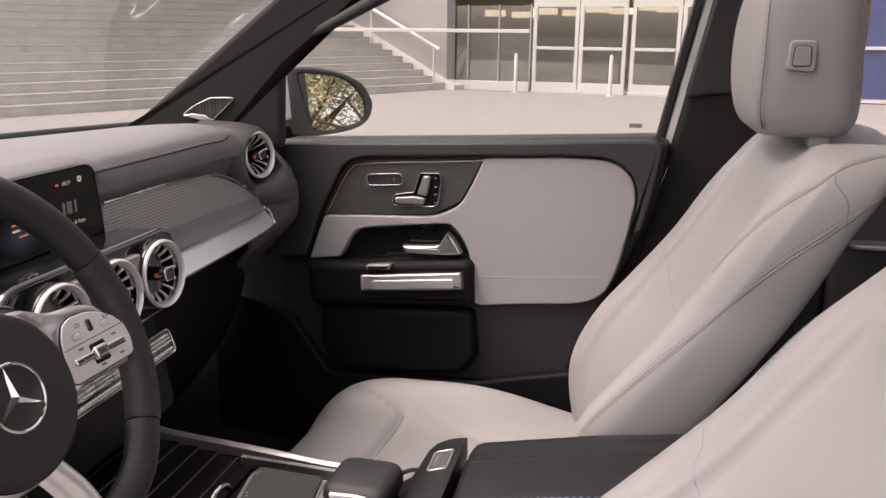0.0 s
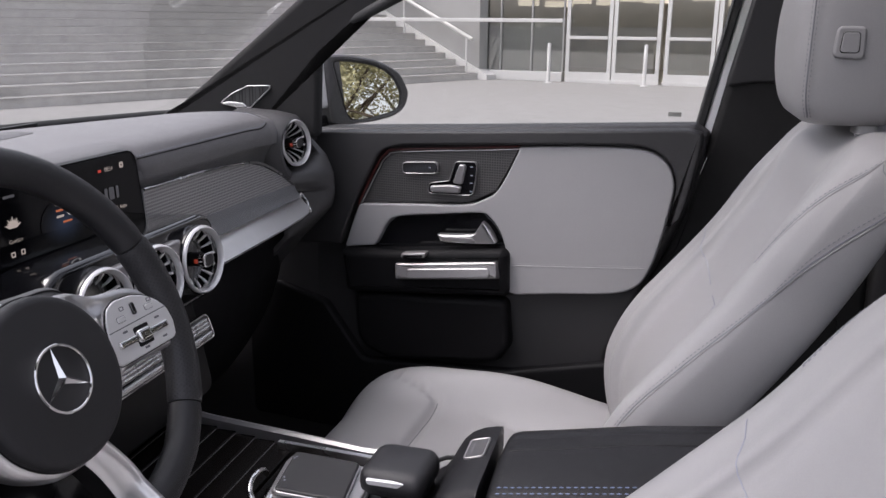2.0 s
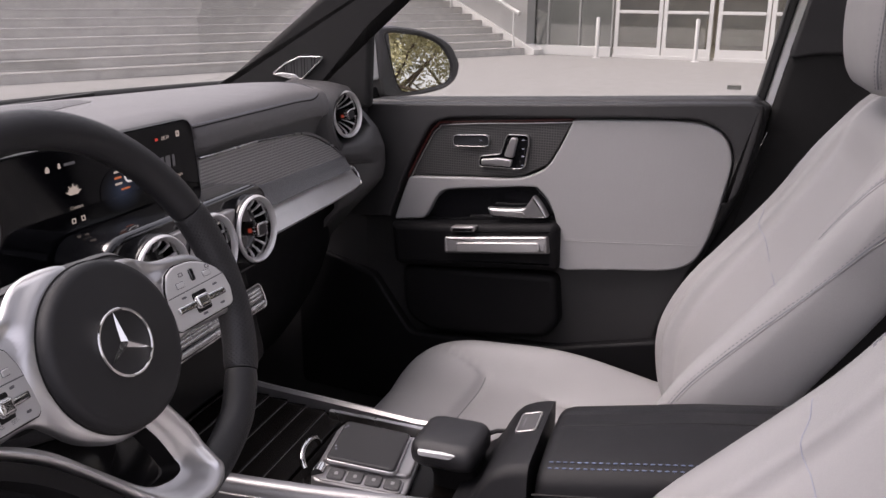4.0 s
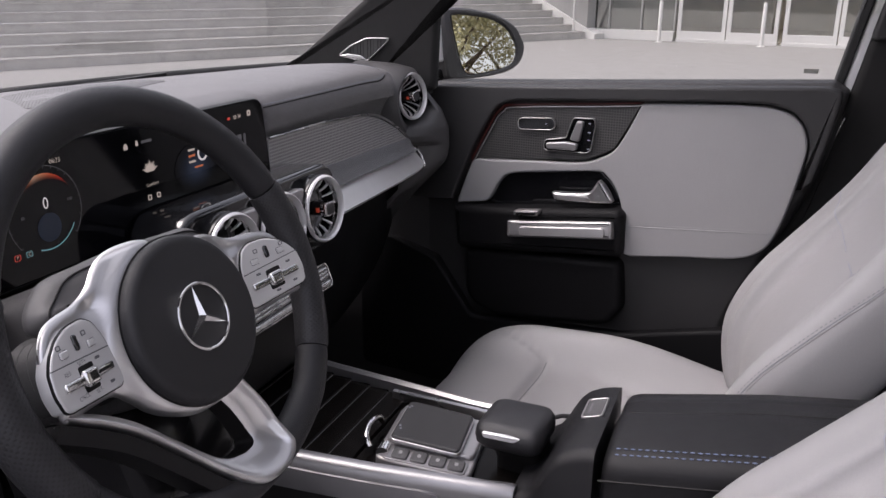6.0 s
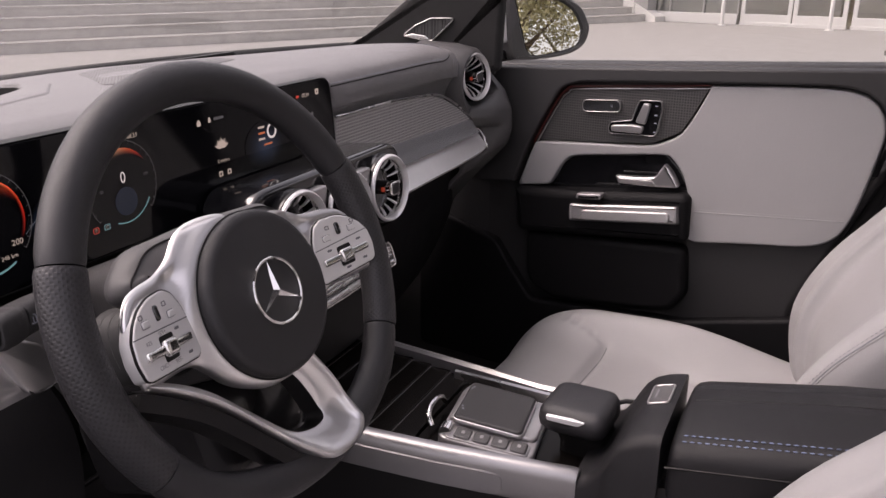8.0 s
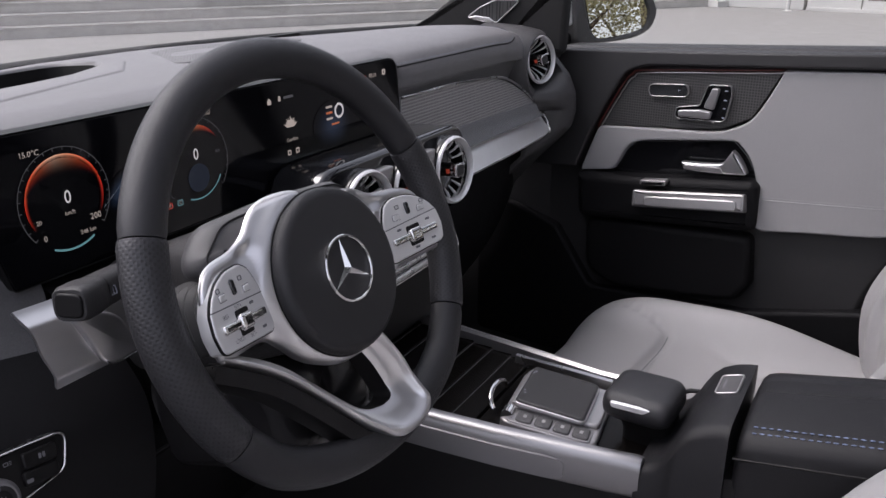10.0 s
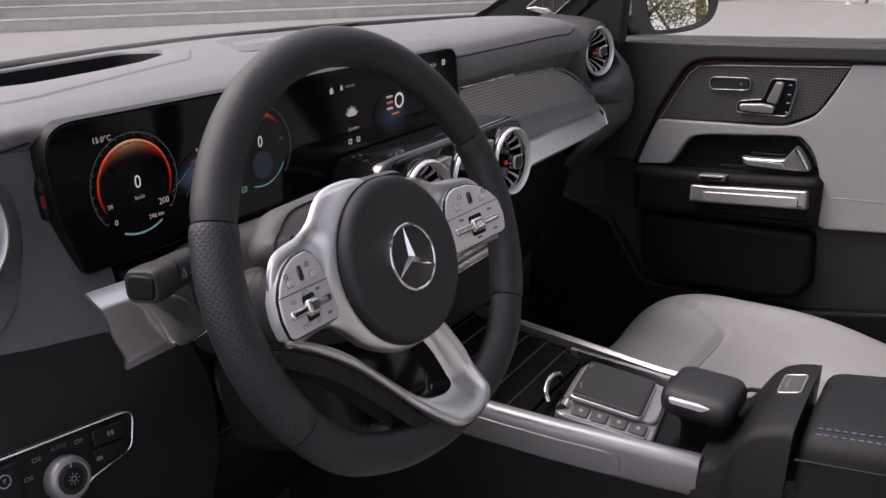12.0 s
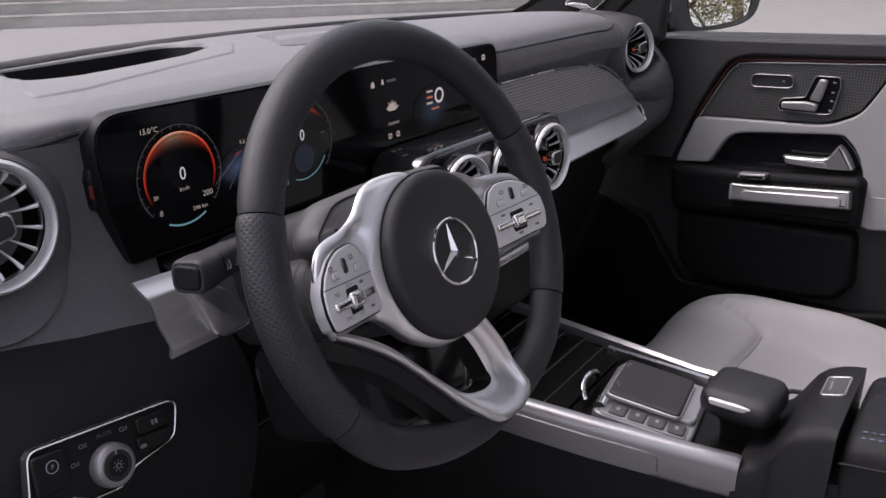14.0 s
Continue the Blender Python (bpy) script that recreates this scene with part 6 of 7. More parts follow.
loft("lower_shroud", low, LACQUER, column, "glossy black lower shroud", angle=60)
boot = []
for k in range(11):
    d, w = 0.020 + 0.006 * k, 0.094 + (0.004 if k % 2 else 0.0)
    boot.append([WM @ Vector((p[0], p[1], -d - 0.012)) for p in rect(2 * w, 0.062, 0.028, 6, 0, -0.014)])
loft("ribbed_boot", boot, RUBBER, column, "black ribbed boot", angle=20)
stalk = thing("indicator_stalk", "black control stalk with a flat end key", "stalk")
end = Vector((-0.5335, 0.752, 1.0735))
root = Vector((-0.445, 0.783, 1.064))
ax = (end - root).normalized()
up = Vector((0, 0.1, 1))
sx = up.cross(ax).normalized()
sy = ax.cross(sx)
rings = []
for f, a, b in ((-0.35, 0.0095, 0.0105), (0.0, 0.0108, 0.0115), (0.40, 0.0128, 0.0142), (0.66, 0.0134, 0.0142), (0.70, 0.0140, 0.0136), (0.76, 0.0158, 0.0145), (0.85, 0.0165, 0.0148), (0.95, 0.0163, 0.0146), (0.99, 0.0150, 0.0134), (1.0, 0.0142, 0.0126)):
    p = root + (end - root) * f
    rings.append([p + sx * q[0] + sy * q[1] for q in rect(1.78 * a, 1.78 * b, 0.65 * b, 5)])
loft("stalk_body", rings, SOFT, stalk)
slab("end_key", rect(0.0212, 0.0178, 0.0056, 5), basis(end + ax * 0.002, ax), 0.004, HARD, stalk, bevel=0.0015)
ring_plate("wiper_ring", rect(0.0245, 0.0245, 0.0085, 5), rect(0.012, 0.012, 0.004, 5), basis(root + (end - root) * 0.68, ax), 0.0016, HARD, stalk, bevel=0.0003)
for k in range(3):
    f = 0.27 + 0.15 * k
    sm_ = basis(root + (end - root) * f - sy * 0.0002 + Vector((0, -0.0128, 0.0020)), (0, -1, 0.30), (0, 0.30, 1))
    ring_plate("stalk_mark", rect(0.0058, 0.0070, 0.0014, 3), rect(0.0044, 0.0056, 0.0010, 3), sm_, 0.0006, SEAM, stalk)
    slab("mark_bar", rect(0.0006, 0.0050, 0.0002, 1), sm_, 0.0006, SEAM, stalk)

# ---- light switch panel ----
lights = thing("light_switch_panel", "black light switch panel with a bright rim and a round knob", "switch panel")
LM = basis((-0.5855, 0.8110, 0.9258), (0.03, -1, 0.30)) @ Matrix.Rotation(radians(-8), 4, "Z")
lo_ = rounded([(-0.062, -0.020), (-0.028, -0.0195), (-0.014, -0.0265), (0.010, -0.0268), (0.027, -0.0150), (0.066, -0.0045), (0.0745, 0.0268), (-0.056, 0.0262)], [0.010, 0.008, 0.014, 0.014, 0.012, 0.012, 0.009, 0.010], 5)
ring_plate("panel_rim", lo_, inset(lo_, 0.0016), LM @ pose(0, 0, 0.0015), 0.01, SILVER, lights, "bright rim", bevel=0.0006)
slab("panel_face", inset(lo_, 0.0018), LM, 0.012, HARD, lights, bevel=0.001)
slab("parking_brake_key", rect(0.027, 0.030, 0.004, 3, -0.042, 0.006), LM @ pose(0, 0, 0.004), 0.008, HARD, lights, bevel=0.002)
ring_plate("key_sign", circle(0.0050, 20, -0.041, 0.0105), circle(0.0042, 20, -0.041, 0.0105), LM @ pose(0, 0, 0.0044), 0.0004, SEAM, lights)
text("letter", "P", LM @ pose(-0.041, 0.0105, 0.0046), 0.0050, SEAM, lights)
slab("fog_key", rect(0.030, 0.013, 0.003, 3, 0.047, 0.0145), LM @ pose(0, 0, 0.0035), 0.008, HARD, lights, bevel=0.0015)
slab("height_key", rect(0.030, 0.012, 0.003, 3, 0.045, 0.0005), LM @ pose(0, 0, 0.0035), 0.008, HARD, lights, bevel=0.0015)
for dx in (-0.0012, 0.0022):
    slab("fog_sign", rect(0.0022, 0.0042, 0.0008, 2, 0.047 + dx, 0.0148), LM @ pose(0, 0, 0.0039), 0.0004, SEAM_GREY, lights)
slab("height_sign", rect(0.0055, 0.003, 0.001, 2, 0.034, -0.001), LM @ pose(0, 0, 0.0039), 0.0004, SEAM_GREY, lights)
kn = LM @ pose(0.005, -0.0055, 0)
rings = [[kn @ Vector((q * math.cos(a) * (1 + (0.02 if k % 2 else 0)), q * math.sin(a) * (1 + (0.02 if k % 2 else 0)), z)) for k, a in ((k, 2 * math.pi * k / 72) for k in range(72))] for q, z in ((0.0170, -0.004), (0.0170, 0.003), (0.0168, 0.0075), (0.0158, 0.0098), (0.0134, 0.0112))]
knob = loft("knob", rings, KNURL, lights, "ribbed silver knob", angle=30)
slab("knob_face", circle(0.0133, 36), kn @ pose(0, 0, 0.0114), 0.006, COVER, knob, "black knob face", bevel=0.002)
slab("knob_button", circle(0.0088, 30), kn @ pose(0, 0, 0.0120), 0.004, HARD, knob, bevel=0.001)
for k in range(8):
    a = 2 * math.pi * k / 8
    slab("lamp_ray", rect(0.0013, 0.0005, 0.0001, 1, 0.0038, 0), kn @ pose(0, 0, 0.0124) @ Matrix.Rotation(a, 4, "Z"), 0.0003, SEAM, knob)
ring_plate("lamp_sign", circle(0.0022, 16), circle(0.0016, 16), kn @ pose(0, 0, 0.0124), 0.0003, SEAM, knob)
slab("knob_pointer", rect(0.0010, 0.004, 0.0003, 1, 0.0, 0.0108), kn @ pose(0, 0, 0.0118), 0.0004, SEAM, knob)
text("mode_word", "AUTO", LM @ pose(0.0045, 0.0188, 0.0008), 0.0046, SEAM_GREY, lights)
for x, z in ((-0.015, 0.0160), (0.020, 0.0175), (-0.0235, 0.0045)):
    ring_plate("mode_sign", rect(0.0042, 0.0032, 0.0012, 3, x, z), rect(0.0030, 0.0020, 0.0008, 3, x, z), LM @ pose(0, 0, 0.0008), 0.0004, SEAM_GREY, lights)
    for dz in (-0.0012, 0.0, 0.0012):
        slab("sign_ray", rect(0.0020, 0.0005, 0.0001, 1, x + 0.0038, z + dz), LM @ pose(0, 0, 0.0008), 0.0004, SEAM_GREY, lights)


# ---- centre console ----
console = thing("centre_console", "black centre console with silver side trims and a roller lid", "console")
base = []
for y, x0, x1, zt in ((1.00, -0.150, 0.110, 0.80), (0.80, -0.140, 0.100, 0.770), (0.62, -0.128, 0.078, 0.762), (0.45, -0.110, 0.066, 0.760), (0.36, -0.112, 0.075, 0.80), (0.10, -0.112, 0.095, 0.81), (-0.25, -0.112, 0.11, 0.81)):
    base.append([(x0 + 0.004, y, 0.36), (x0, y, 0.45), (x0 + 0.002, y, zt - 0.03), (x0 + 0.008, y, zt), (x1 - 0.008, y, zt), (x1 - 0.002, y, zt - 0.03), (x1, y, 0.45), (x1 - 0.004, y, 0.36)])
loft("console_body", base, HARD, console, angle=30)
# silver side trims, driver's and passenger's edge
rings = []
for y, x, z in ((0.76, -0.1585, 0.806), (0.676, -0.1485, 0.802), (0.605, -0.1405, 0.8000), (0.543, -0.1315, 0.7990), (0.483, -0.1240, 0.7990), (0.452, -0.1185, 0.7985), (0.447, -0.1180, 0.797)):
    rings.append([(x + 0.020, y, z - 0.008), (x + 0.016, y, z), (x + 0.010, y, z + 0.0005), (x + 0.005, y, z - 0.0012), (x + 0.0015, y, z - 0.0060), (x, y, z - 0.013), (x - 0.001, y, z - 0.024), (x + 0.001, y, z - 0.042), (x + 0.004, y, z - 0.047), (x + 0.018, y, z - 0.045)])
loft("side_trim", rings, TRIM, console, "brushed silver side trim", angle=50)
rings = []
for y, x, z, q in ((0.76, -0.1585, 0.806, 1.0), (0.676, -0.1485, 0.802, 1.0), (0.605, -0.1405, 0.8000, 1.0), (0.548, -0.1325, 0.7990, 1.0), (0.535, -0.1305, 0.799, 0.93), (0.529, -0.1298, 0.799, 0.78), (0.5265, -0.1294, 0.799, 0.5)):
    rings.append([(x + 0.004, y, z - 0.029 + 0.0150 * q), (x - 0.0028, y, z - 0.029 + 0.0138 * q), (x - 0.0034, y, z - 0.029), (x - 0.0022, y, z - 0.029 - 0.0135 * q), (x + 0.005, y, z - 0.029 - 0.0150 * q)])
loft("trim_inlay", rings, TRIM, console, "flat satin inlay", angle=40)
rings = []
for y, x, z in ((0.90, 0.108, 0.80), (0.79, 0.099, 0.79), (0.66, 0.084, 0.789), (0.55, 0.064, 0.792), (0.47, 0.050, 0.80)):
    rings.append([(x, y, z - 0.02), (x - 0.004, y, z - 0.001), (x, y, z + 0.003), (x + 0.004, y, z + 0.0025), (x + 0.0075, y, z - 0.004), (x + 0.0075, y, z - 0.02)])
loft("side_trim", rings, SILVER_DULL, console, "slim satin silver trim", angle=40)
rings = []
for y, x, z in ((0.67, 0.062, 0.787), (0.60, 0.055, 0.789), (0.53, 0.044, 0.793)):
    rings.append([(x - 0.004, y, z - 0.01), (x - 0.003, y, z + 0.002), (x + 0.004, y, z + 0.002), (x + 0.005, y, z - 0.01)])
loft("inner_strip", rings, SILVER, console, "short satin strip", angle=40)
# gloss deck and the slats of the roller lid
mesh("gloss_deck", [(-0.128, 0.65, 0.7755), (0.070, 0.65, 0.7755), (0.050, 0.44, 0.779), (-0.095, 0.44, 0.779)], [(0, 1, 2, 3)], DECK, console, "dark lacquered deck", thick=-0.01)
for k in range(7):
    y = 0.652 + 0.031 * k
    f = (y - 0.65) / 0.15
    x0, x1, z = -0.126 - 0.014 * f, 0.072 + 0.020 * f, 0.7770 + 0.005 * f
    slab("lid_slat", rounded([(x0, y), (x1, y), (x1, y + 0.0295), (x0, y + 0.0295)], 0.002, 2), pose(0, 0, z + 0.002), 0.010, DECK, console, "gloss black roller slat", bevel=0.0011)
    tube("slat_joint", [(x0, y + 0.0302, z + 0.0012), (x1, y + 0.0302, z + 0.0012)], 0.0007, MIDGREY, console, "thin dull joint", n=5)
tube("lid_pull", spline([(-0.072, 0.640, 0.784), (-0.068, 0.646, 0.793), (-0.055, 0.650, 0.799), (-0.038, 0.651, 0.800), (-0.022, 0.650, 0.795), (-0.016, 0.648, 0.786)], 6, False), 0.0038, CHROME, console, "chrome pull loop", n=8)

# touch pad unit
pad = thing("touchpad", "black touch pad with a silver cradle and a row of keys", "touch pad")
TM = basis((-0.024, 0.577, 0.7935), (0.0, -0.10, 1), (-0.15, 1, 0))
co = rounded([(-0.080, -0.062), (0.044, -0.064), (0.046, 0.050), (-0.078, 0.052)], 0.014, 6)
slab("cradle", co, TM @ pose(0, 0, -0.001), 0.012, SILVER_DULL, pad, "silver cradle", bevel=0.003)
slab("key_bed", rect(0.027, 0.098, 0.006, 4, -0.0635, -0.006), TM @ pose(0, 0, 0.0006), 0.010, SILVER_DULL, pad, bevel=0.001)
for k in range(4):
    slab("pad_key", rect(0.0225, 0.0195, 0.005, 4, -0.0635, -0.043 + 0.0222 * k), TM @ pose(0, 0, 0.0030), 0.008, MIDGREY, pad, "small dark key", bevel=0.002)
    slab("key_mark", rect(0.006, 0.004, 0.001, 2, -0.0635, -0.043 + 0.0222 * k), TM @ pose(0, 0, 0.0033), 0.0004, LEATHER, pad)
tube("volume_roller", [TM @ Vector((-0.071, 0.044, 0.002)), TM @ Vector((-0.056, 0.044, 0.002))], 0.007, CHROME, pad, "ribbed chrome roller", n=16)
ro = rounded([(-0.0535, -0.043), (0.034, -0.045), (0.038, 0.040), (-0.0500, 0.042)], 0.008, 5)
tray = rounded([(-0.046, -0.060), (0.040, -0.062), (0.043, 0.046), (-0.044, 0.048)], 0.010, 5)
slab("pad_tray", tray, TM @ pose(0, 0, 0.0045), 0.012, SILVER_DULL, pad, "satin silver tray", bevel=0.003)
slab("pad_lip", inset(ro, -0.0008), TM @ pose(0, 0, 0.0098), 0.004, SPOKE, pad, "bright thin lip", bevel=0.0012)
slab("pad_face", inset(ro, 0.0005), TM @ pose(0, 0, 0.0130), 0.006, SOFT, pad, "matt black touch face", bevel=0.003)
for x, y in ((-0.030, 0.034), (-0.024, 0.036), (0.020, 0.036), (0.024, 0.034)):
    slab("pad_dot", circle(0.0014, 10, x, y), TM @ pose(0, 0, 0.0133), 0.0004, SEAM, pad)

# leather palm rest behind the pad
rest = thing("palm_rest", "black leather palm rest with a silver inlay", "palm rest")
rings = []
for z, sx_, sy_, dx, dy in ((0.765, 0.028, 0.030, 0.012, -0.010), (0.800, 0.027, 0.028, 0.012, -0.008), (0.816, 0.030, 0.030, 0.010, -0.004), (0.8225, 0.038, 0.036, 0.004, 0.0), (0.829, 0.0415, 0.0395, 0.001, 0.0), (0.838, 0.0425, 0.0405, 0.0, 0.0), (0.846, 0.0415, 0.0395, 0.0, 0.0), (0.8515, 0.038, 0.036, 0.001, 0.0), (0.8545, 0.030, 0.028, 0.002, 0.0)):
    rings.append([(-0.038 + dx + 0.94 * p[0] + 0.10 * p[1], 0.468 + dy + p[1] - 0.05 * p[0], z - 0.0085 - 0.04 * p[1]) for p in rect(2 * sx_, 2 * sy_, 0.020 * sx_ / 0.042, 6)])
loft("rest_body", rings[2:], RIM, rest)
loft("rest_neck", rings[:3], HARD, rest, "black neck under the rest")
slab("rest_inlay", rounded([(-0.027, -0.0020), (0.022, -0.0040), (0.031, 0.0005), (0.024, 0.0040), (-0.029, 0.0050)], [0.004, 0.006, 0.004, 0.006, 0.004], 4), basis((-0.0795, 0.467, 0.8350), (-1, -0.06, -0.10)), 0.004, SATIN, rest, "satin silver inlay", bevel=0.0015)
tube("stowage_rim", [(0.010 + 0.040 * math.cos(a), 0.425 + 0.03 * math.sin(a), 0.795 + 0.012 * math.cos(a)) for a in (2 * math.pi * k / 20 for k in range(20))], 0.003, SOFT, rest, "dark stowage rim", closed=True, n=6)

# armrest
arm = thing("armrest", "black leather armrest with blue double stitching", "armrest")


def arm_z(y):
    return 0.856 + 0.16 * (0.36 - y) - 0.10 * max(0.20 - y, 0) ** 1.2


rings = []
for y, e in ((0.357, 0.0), (0.355, 0.5), (0.350, 0.85), (0.340, 1.0), (0.28, 1.0), (0.20, 1.0), (0.12, 1.0), (0.0, 1.0), (-0.12, 1.0), (-0.25, 1.0)):
    x0, x1 = -0.112 + 0.01 * (1 - e), 0.058 + 0.06 * (0.36 - y) - 0.01 * (1 - e)
    z1 = arm_z(y) - 0.012 * (1 - e)
    rings.append([(x0 + 0.004, y, 0.77), (x0, y, z1 - 0.035), (x0, y, z1 - 0.018), (x0 + 0.006, y, z1 - 0.005), (x0 + 0.022, y, z1), ((x0 + x1) / 2, y, z1 + 0.004), (x1 - 0.040, y, z1), (x1 - 0.036, y, z1 - 0.0015), (x1 - 0.032, y, z1 - 0.0003), (x1 - 0.010, y, z1 - 0.004), (x1, y, z1 - 0.016), (x1, y, 0.77)])
loft("armrest_pad", rings, ARMSKIN, arm, "black leather pad", angle=70)
for off, dz in ((0.013, -0.0018), (0.0215, 0.0006)):
    stitches("blue_stitching", [(-0.112 + off, y, arm_z(y) + dz) for y in np.linspace(0.345, -0.2, 30)], SEAM_BLUE, arm, 0.0048, 0.0026, 0.0008)
tube("pad_seam", [(0.058 + 0.06 * (0.36 - y) - 0.072, y, arm_z(y) + 0.0022) for y in np.linspace(0.345, -0.2, 24)], 0.0011, HARD, arm, "dark seam along the pad", n=6)
tube("pad_split", [(-0.1115, 0.358, 0.830), (-0.1115, 0.20, 0.853), (-0.1115, -0.2, 0.888)], 0.0014, HARD, arm, "dark joint line", n=6)
fr = []
for y, z, x0, x1 in ((0.452, 0.790, -0.118, 0.050), (0.441, 0.7945, -0.118, 0.052), (0.431, 0.801, -0.117, 0.053), (0.424, 0.811, -0.116, 0.054), (0.417, 0.825, -0.115, 0.055), (0.409, 0.839, -0.114, 0.056), (0.399, 0.849, -0.113, 0.057), (0.385, 0.8555, -0.112, 0.058), (0.372, 0.859, -0.112, 0.058), (0.364, 0.860, -0.112, 0.058)):
    fr.append([(x0, y, 0.74), (x0, y, z - 0.012), (x0 + 0.005, y, z - 0.003), (x0 + 0.014, y, z), (x1 - 0.012, y, z), (x1 - 0.004, y, z - 0.004), (x1, y, z - 0.014), (x1, y, 0.74)])
loft("armrest_front", fr, ARMSKIN, arm, "black front ramp", angle=50)
BM = basis((-0.008, 0.3835, 0.8565), (0, 0.30, 1), (0, 1, -0.3))
bo = rect(0.047, 0.026, 0.006, 5)
ring_plate("button_rim", bo, inset(bo, 0.0022), BM @ pose(0, 0, 0.0012), 0.006, SILVER_DULL, arm, "satin silver rim", bevel=0.0006)
slab("button", inset(bo, 0.002), BM @ pose(0, 0, 0.0008), 0.006, MIDGREY, arm, bevel=0.001)
slab("button_mark", rect(0.022, 0.0022, 0.0008, 2, 0.0, 0.005), BM @ pose(0, 0, 0.0011), 0.0006, SEAM_GREY, arm)

# ---- seats ----
BACK = [(0.600, 0.235, 0.215, 0.035), (0.660, 0.262, 0.235, 0.045), (0.740, 0.272, 0.245, 0.055), (0.80, 0.258, 0.248, 0.060), (0.863, 0.225, 0.248, 0.060), (0.92, 0.181, 0.246, 0.056), (0.974, 0.139, 0.242, 0.050), (1.02, 0.106, 0.236, 0.042), (1.068, 0.076, 0.234, 0.040), (1.11, 0.050, 0.230, 0.034), (1.148, 0.022, 0.223, 0.011), (1.175, 0.002, 0.213, 0.006), (1.195, -0.016, 0.196, 0.008), (1.207, -0.032, 0.170, 0.004), (1.213, -0.048, 0.125, 0.001)]


def back_ring(z, yf, w, hollow):
    """One level of the backrest: bolsters proud of the middle, a rounded rear."""
    lean = (z - 0.6) / 0.61
    hollow *= 0.74
    thick = 0.185 - 0.065 * lean
    yb = yf - thick
    pts = [(0.0, yb), (0.55 * w, yb + 0.002), (0.90 * w, yb + 0.010), (0.985 * w, yb + 0.032), (1.0 * w, yf - 0.070 * (1 - 0.4 * lean)), (0.985 * w, yf - 0.030), (0.935 * w, yf - 0.006), (0.86 * w, yf), (0.77 * w, yf - 0.010 * (1 - lean) - 0.1 * hollow), (0.680 * w, yf - 0.32 * hollow), (0.615 * w, yf - 0.87 * hollow), (0.28 * w, yf - hollow), (0.0, yf - 1.02 * hollow)]
    full = pts + [(-x, y) for x, y in reversed(pts[1:-1])]
    dish = 0.016 * max((z - 1.175) / 0.038, 0)
    return [(p[0], p[1], z - dish * max(1 - (p[0] / 0.14) ** 2, 0)) for p in spline(full, 3)]


def seat(at, label, recline=Matrix()):
    """A front seat: cushion, backrest and headrest, with its seams. recline tips all but the cushion and its base."""
    s = thing("car_seat", label, "seat", "front seats", at=at)
    rows = spline(BACK, 3, False)
    loft("backrest", [back_ring(*r) for r in rows], LEATHER, s, angle=70)
    # seams of the backrest on both bolsters
    def on_back(z, p, sd, lift):
        ring = back_ring(z, *lerp_row(rows, z))
        a, f = int(p * 3), p * 3 - int(p * 3)
        q = Vector(ring[a]).lerp(Vector(ring[a + 1]), f)
        t = Vector(ring[a + 1]) - Vector(ring[a])
        nrm = Vector((t.y, -t.x, 0)).normalized()
        q += nrm * lift
        return Vector((q.x * sd, q.y, q.z))

    for sd in (-1, 1):
        for line in (((0.80, 5.75), (0.85, 5.7), (0.897, 5.54), (0.941, 5.34), (0.988, 4.95), (1.032, 4.35), (1.087, 3.72), (1.111, 3.42), (1.130, 3.15), (1.147, 2.90), (1.155, 2.6)), ((1.056, 6.75), (1.080, 6.55), (1.105, 6.26), (1.145, 5.75), (1.178, 4.84), (1.190, 4.2), (1.200, 3.6), (1.206, 3.1))):
            keys = spline(line, 7, False)
            tube("seam_groove", [on_back(k[0], k[1], sd, 0.0001) for k in keys], 0.0010, SEAM_SEAT, s, n=5)
            tube("seam_piping", [on_back(k[0], k[1] - 0.10, sd, -0.0009) for k in keys], 0.0018, LEATHER, s, n=6)
            stitches("seam_stitching", [on_back(k[0], k[1] + 0.17, sd, 0.0001) for k in keys], SEAM_SEAT, s, 0.0036, 0.0026, 0.0006)
        tube("side_seam", [on_back(k[0], k[1], sd, 0.0001) for k in spline(((1.182, 4.25), (1.161, 3.56), (1.139, 3.2), (1.120, 2.95)), 5, False)], 0.0008, SEAM_SEAT, s, n=5)
        tube("panel_seam", [on_back(k[0], k[1], sd, 0.0001) for k in spline(((0.955, 11.6), (0.961, 10.0), (0.975, 9.1), (0.986, 8.4), (1.002, 7.2)), 6, False)], 0.0007, SEAM, s, n=5)

    # cushion: a soft top with bolsters, a cross seam and a rounded nose
    def cushion(u, v):
        x = -0.262 + 0.524 * u
        y = 0.165 + 0.645 * v
        a = abs(x) / 0.262
        z = 0.602 + 0.038 * v
        fade = min(max((0.585 - y) / 0.14, 0.0), 1.0)
        fade = fade * fade * (3 - 2 * fade)
        z += (0.020 + 0.046 * math.exp(-((y - 0.455) / 0.20) ** 2)) * math.exp(-((a - 0.84) / 0.19) ** 2)
        groove = min(max(0.72 - 1.15 * (0.58 - y), 0.46), 0.74)
        z -= 0.009 * fade * math.exp(-((a - groove) / 0.05) ** 2)
        z -= 0.009 * math.exp(-((y - 0.567 - 0.02 * (1 - a) - 1.1 * max(a - 0.62, 0) ** 1.3) / 0.0085) ** 2) * min(max((0.95 - a) / 0.25, 0.0), 1.0)
        z += 0.010 * math.exp(-((y - 0.63) / 0.075) ** 2)
        z -= 0.07 * max((a - 0.90) / 0.10, 0) ** 1.8
        nose = max((v - 0.745) / 0.255, 0)
        z -= 0.105 * nose ** 3.0 + 0.004 * a * a * nose
        y -= 0.014 * nose * nose
        shrink = 1 - 0.055 * (max(v - 0.70, 0) / 0.30) ** 2 * a
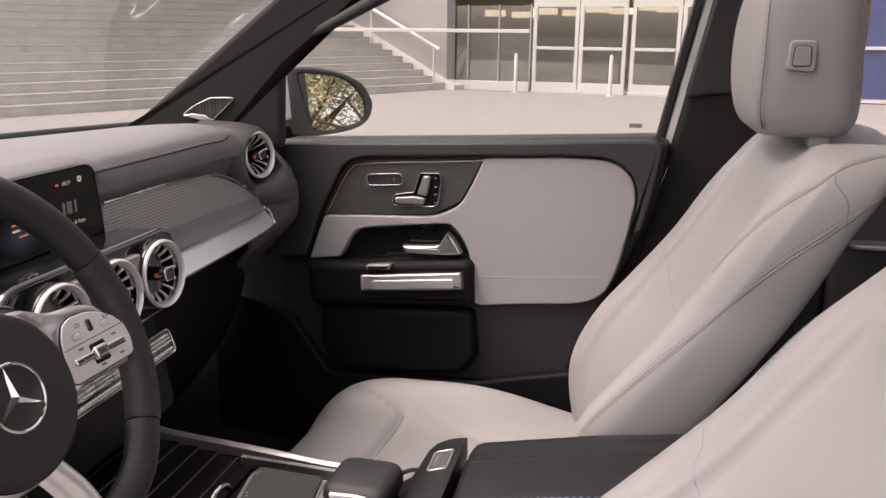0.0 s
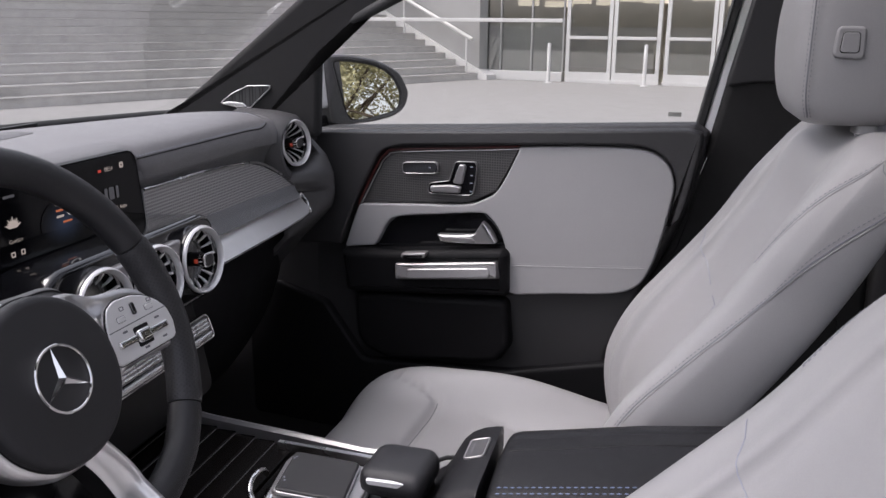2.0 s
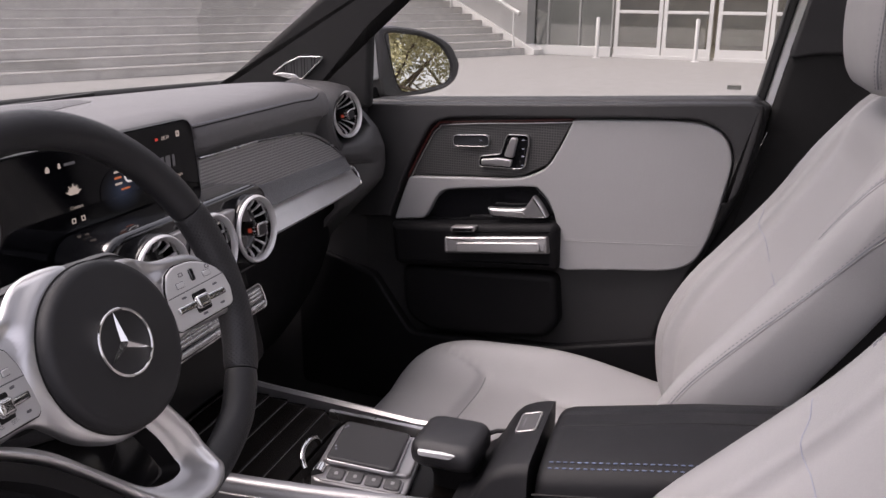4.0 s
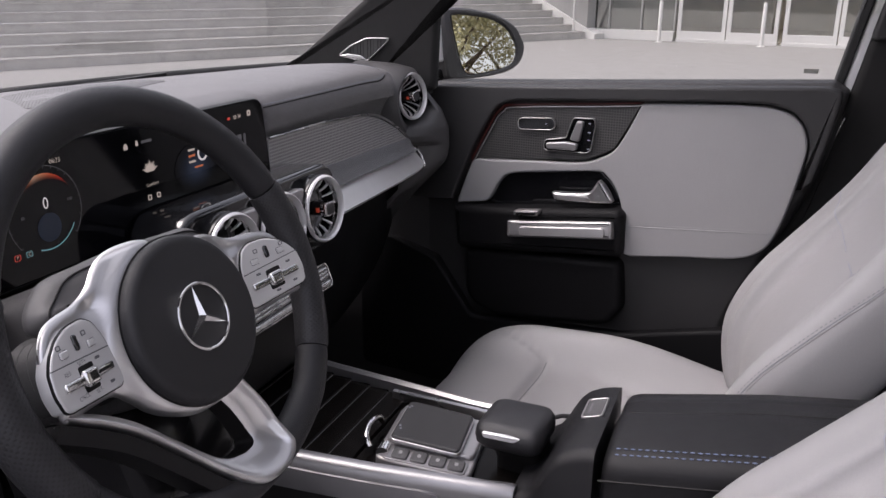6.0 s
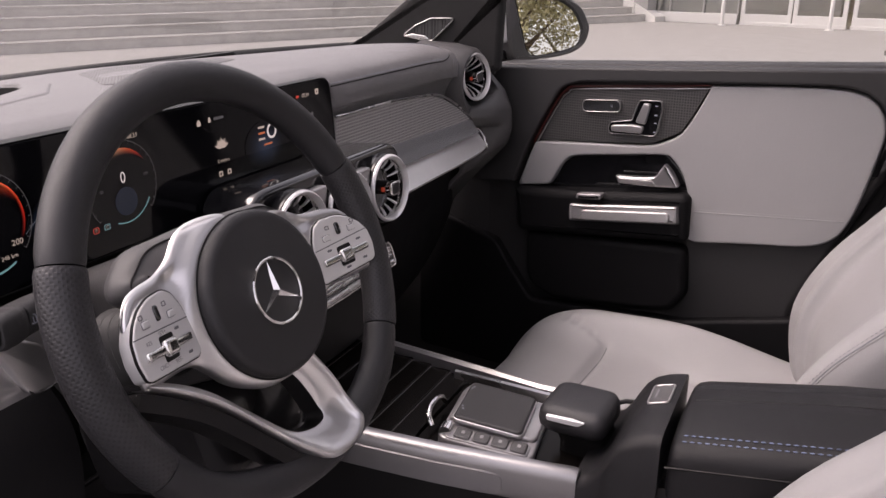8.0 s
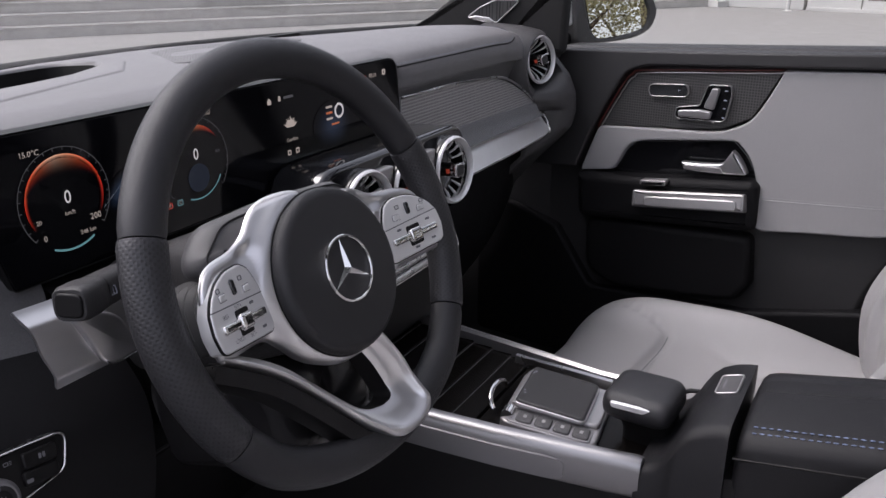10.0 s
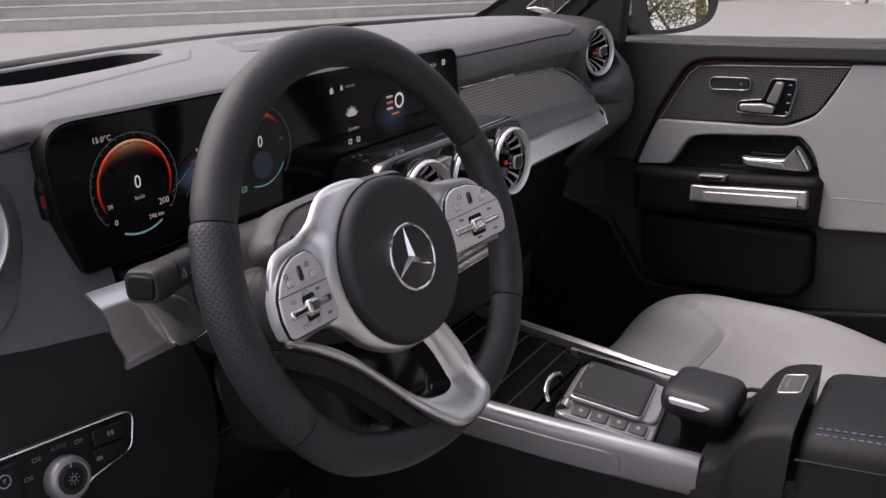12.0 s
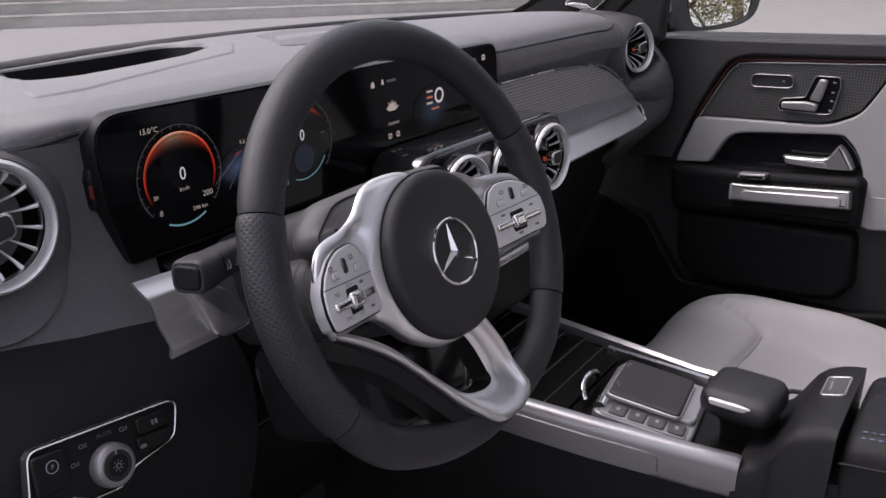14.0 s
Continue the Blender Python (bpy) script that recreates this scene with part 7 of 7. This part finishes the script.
        return (x * shrink, y - 0.025 * a * a * max(v - 0.6, 0) / 0.4, z)

    surface("cushion", cushion, 64, 150, LEATHER, s, angle=80)
    tube("cross_seam", [cushion(0.5 + 0.5 * f, (0.567 + 0.02 * (1 - abs(f)) - 0.165) / 0.645) for f in np.linspace(-0.62, 0.62, 41)], 0.0014, SEAM_GREY, s, n=5)
    out = rounded([(-0.262, 0.15), (0.262, 0.15), (0.252, 0.62), (0.20, 0.735), (-0.20, 0.735), (-0.252, 0.62)], [0.03, 0.03, 0.2, 0.08, 0.08, 0.2], 5)
    slab("cushion_base", out, pose(0, 0, 0.60), 0.14, LEATHER, s, bevel=0.02)
    slab("seat_base", inset(out, 0.03), pose(0, 0, 0.465), 0.105, HARD, s, "black plastic seat base", bevel=0.01)

    # headrest: a rounded leather block on two chrome posts, a key in its side
    rings = []
    for z, sx_, sy_, dy, r in spline(((1.2055, 0.070, 0.034, -0.013, 0.028), (1.207, 0.088, 0.044, -0.014, 0.034), (1.212, 0.1035, 0.054, -0.015, 0.04), (1.221, 0.1135, 0.060, -0.015, 0.042), (1.237, 0.1200, 0.065, -0.014, 0.043), (1.27, 0.1235, 0.068, -0.011, 0.045), (1.31, 0.1245, 0.068, -0.009, 0.046), (1.35, 0.1235, 0.066, -0.009, 0.046), (1.385, 0.119, 0.061, -0.010, 0.045), (1.41, 0.108, 0.053, -0.012, 0.042), (1.424, 0.090, 0.040, -0.014, 0.033), (1.429, 0.062, 0.022, -0.016, 0.02)), 4, False):
        z = 1.429 - (1.429 - z) * 0.98
        rings.append([(p[0], p[1] * 1.02 + dy - 0.008, z) for p in rect(2 * sx_, 2 * sy_, r, 7)])
    loft("headrest", rings, LEATHER, s, angle=70)
    for sd in (-1, 1):
        tube("headrest_post", [(0.075 * sd, -0.045, 1.16), (0.075 * sd, -0.038, 1.225)], 0.0065, CHROME, s, "chrome post", n=12)
        slab("post_collar", rect(0.040, 0.026, 0.008, 4, 0.075 * sd, -0.045), pose(0, 0, 1.214), 0.012, LEATHER, s, bevel=0.003)
        path = []
        for z in np.linspace(1.222, 1.420, 34):
            f = min((z - 1.214) / 0.05, (1.43 - z) / 0.05, 1.0)
            wv = 0.1245 - 0.026 * (1 - f) ** 2
            path.append(((wv - 0.0035) * sd, 0.036 - 0.012 * (1 - f) ** 2, z))
        tube("headrest_seam", path, 0.0010, SEAM_SEAT, s, n=5)
        for dy_ in (-0.0032, 0.0032):
            stitches("headrest_stitching", [(p[0] + 0.0022 * sd - (0.002 * sd if dy_ > 0 else 0), p[1] + dy_, p[2]) for p in path], SEAM_SEAT, s, 0.0036, 0.0026, 0.0006)
        hm = basis((0.1245 * sd, -0.006, 1.314), (sd, 0, 0.0))
        ko = rounded([(-0.018, -0.018), (0.018, -0.020), (0.017, 0.019), (-0.015, 0.019)], 0.008, 6)
        slab("key_surround", ko, hm @ pose(0, 0, 0.004), 0.012, LEATHER, s, bevel=0.003)
        kk = rounded([(-0.0115, -0.0125), (0.0115, -0.0125), (0.0105, 0.0125), (-0.009, 0.0125)], 0.005, 6)
        ring_plate("key_gap", kk, inset(kk, 0.0011), hm @ pose(0, 0, 0.0043), 0.002, HARD, s)
        slab("headrest_key", inset(kk, 0.0008), hm @ pose(0, 0, 0.0048), 0.004, LEATHER, s, bevel=0.001)
    for ob in s.children:
        if not ob.name.startswith(("cushion", "cross_seam", "seat_base")):
            ob.matrix_basis = recline @ ob.matrix_basis


seat((0.372, 0.0, 0.0), "light grey leather passenger seat with grey stitching")
seat((-0.372, -0.008, 0.0), "light grey leather driver's seat with grey stitching", pose(0, 0.09, 0, 4.8))

# lift each thing's origin to its base
for ob in list(scene.objects):
    if ob.type == "EMPTY" and ob.parent is None and ob.children and ob.location.length < 1e-6:
        pts = [c.matrix_basis @ Vector(b) for c in ob.children_recursive if c.type == "MESH" for b in c.bound_box]
        lo = [min(p[i] for p in pts) for i in range(3)]
        hi = [max(p[i] for p in pts) for i in range(3)]
        o = Vector(((lo[0] + hi[0]) / 2, (lo[1] + hi[1]) / 2, lo[2]))
        ob.location = o
        for c in ob.children:
            c.matrix_parent_inverse = Matrix.Translation(-o)
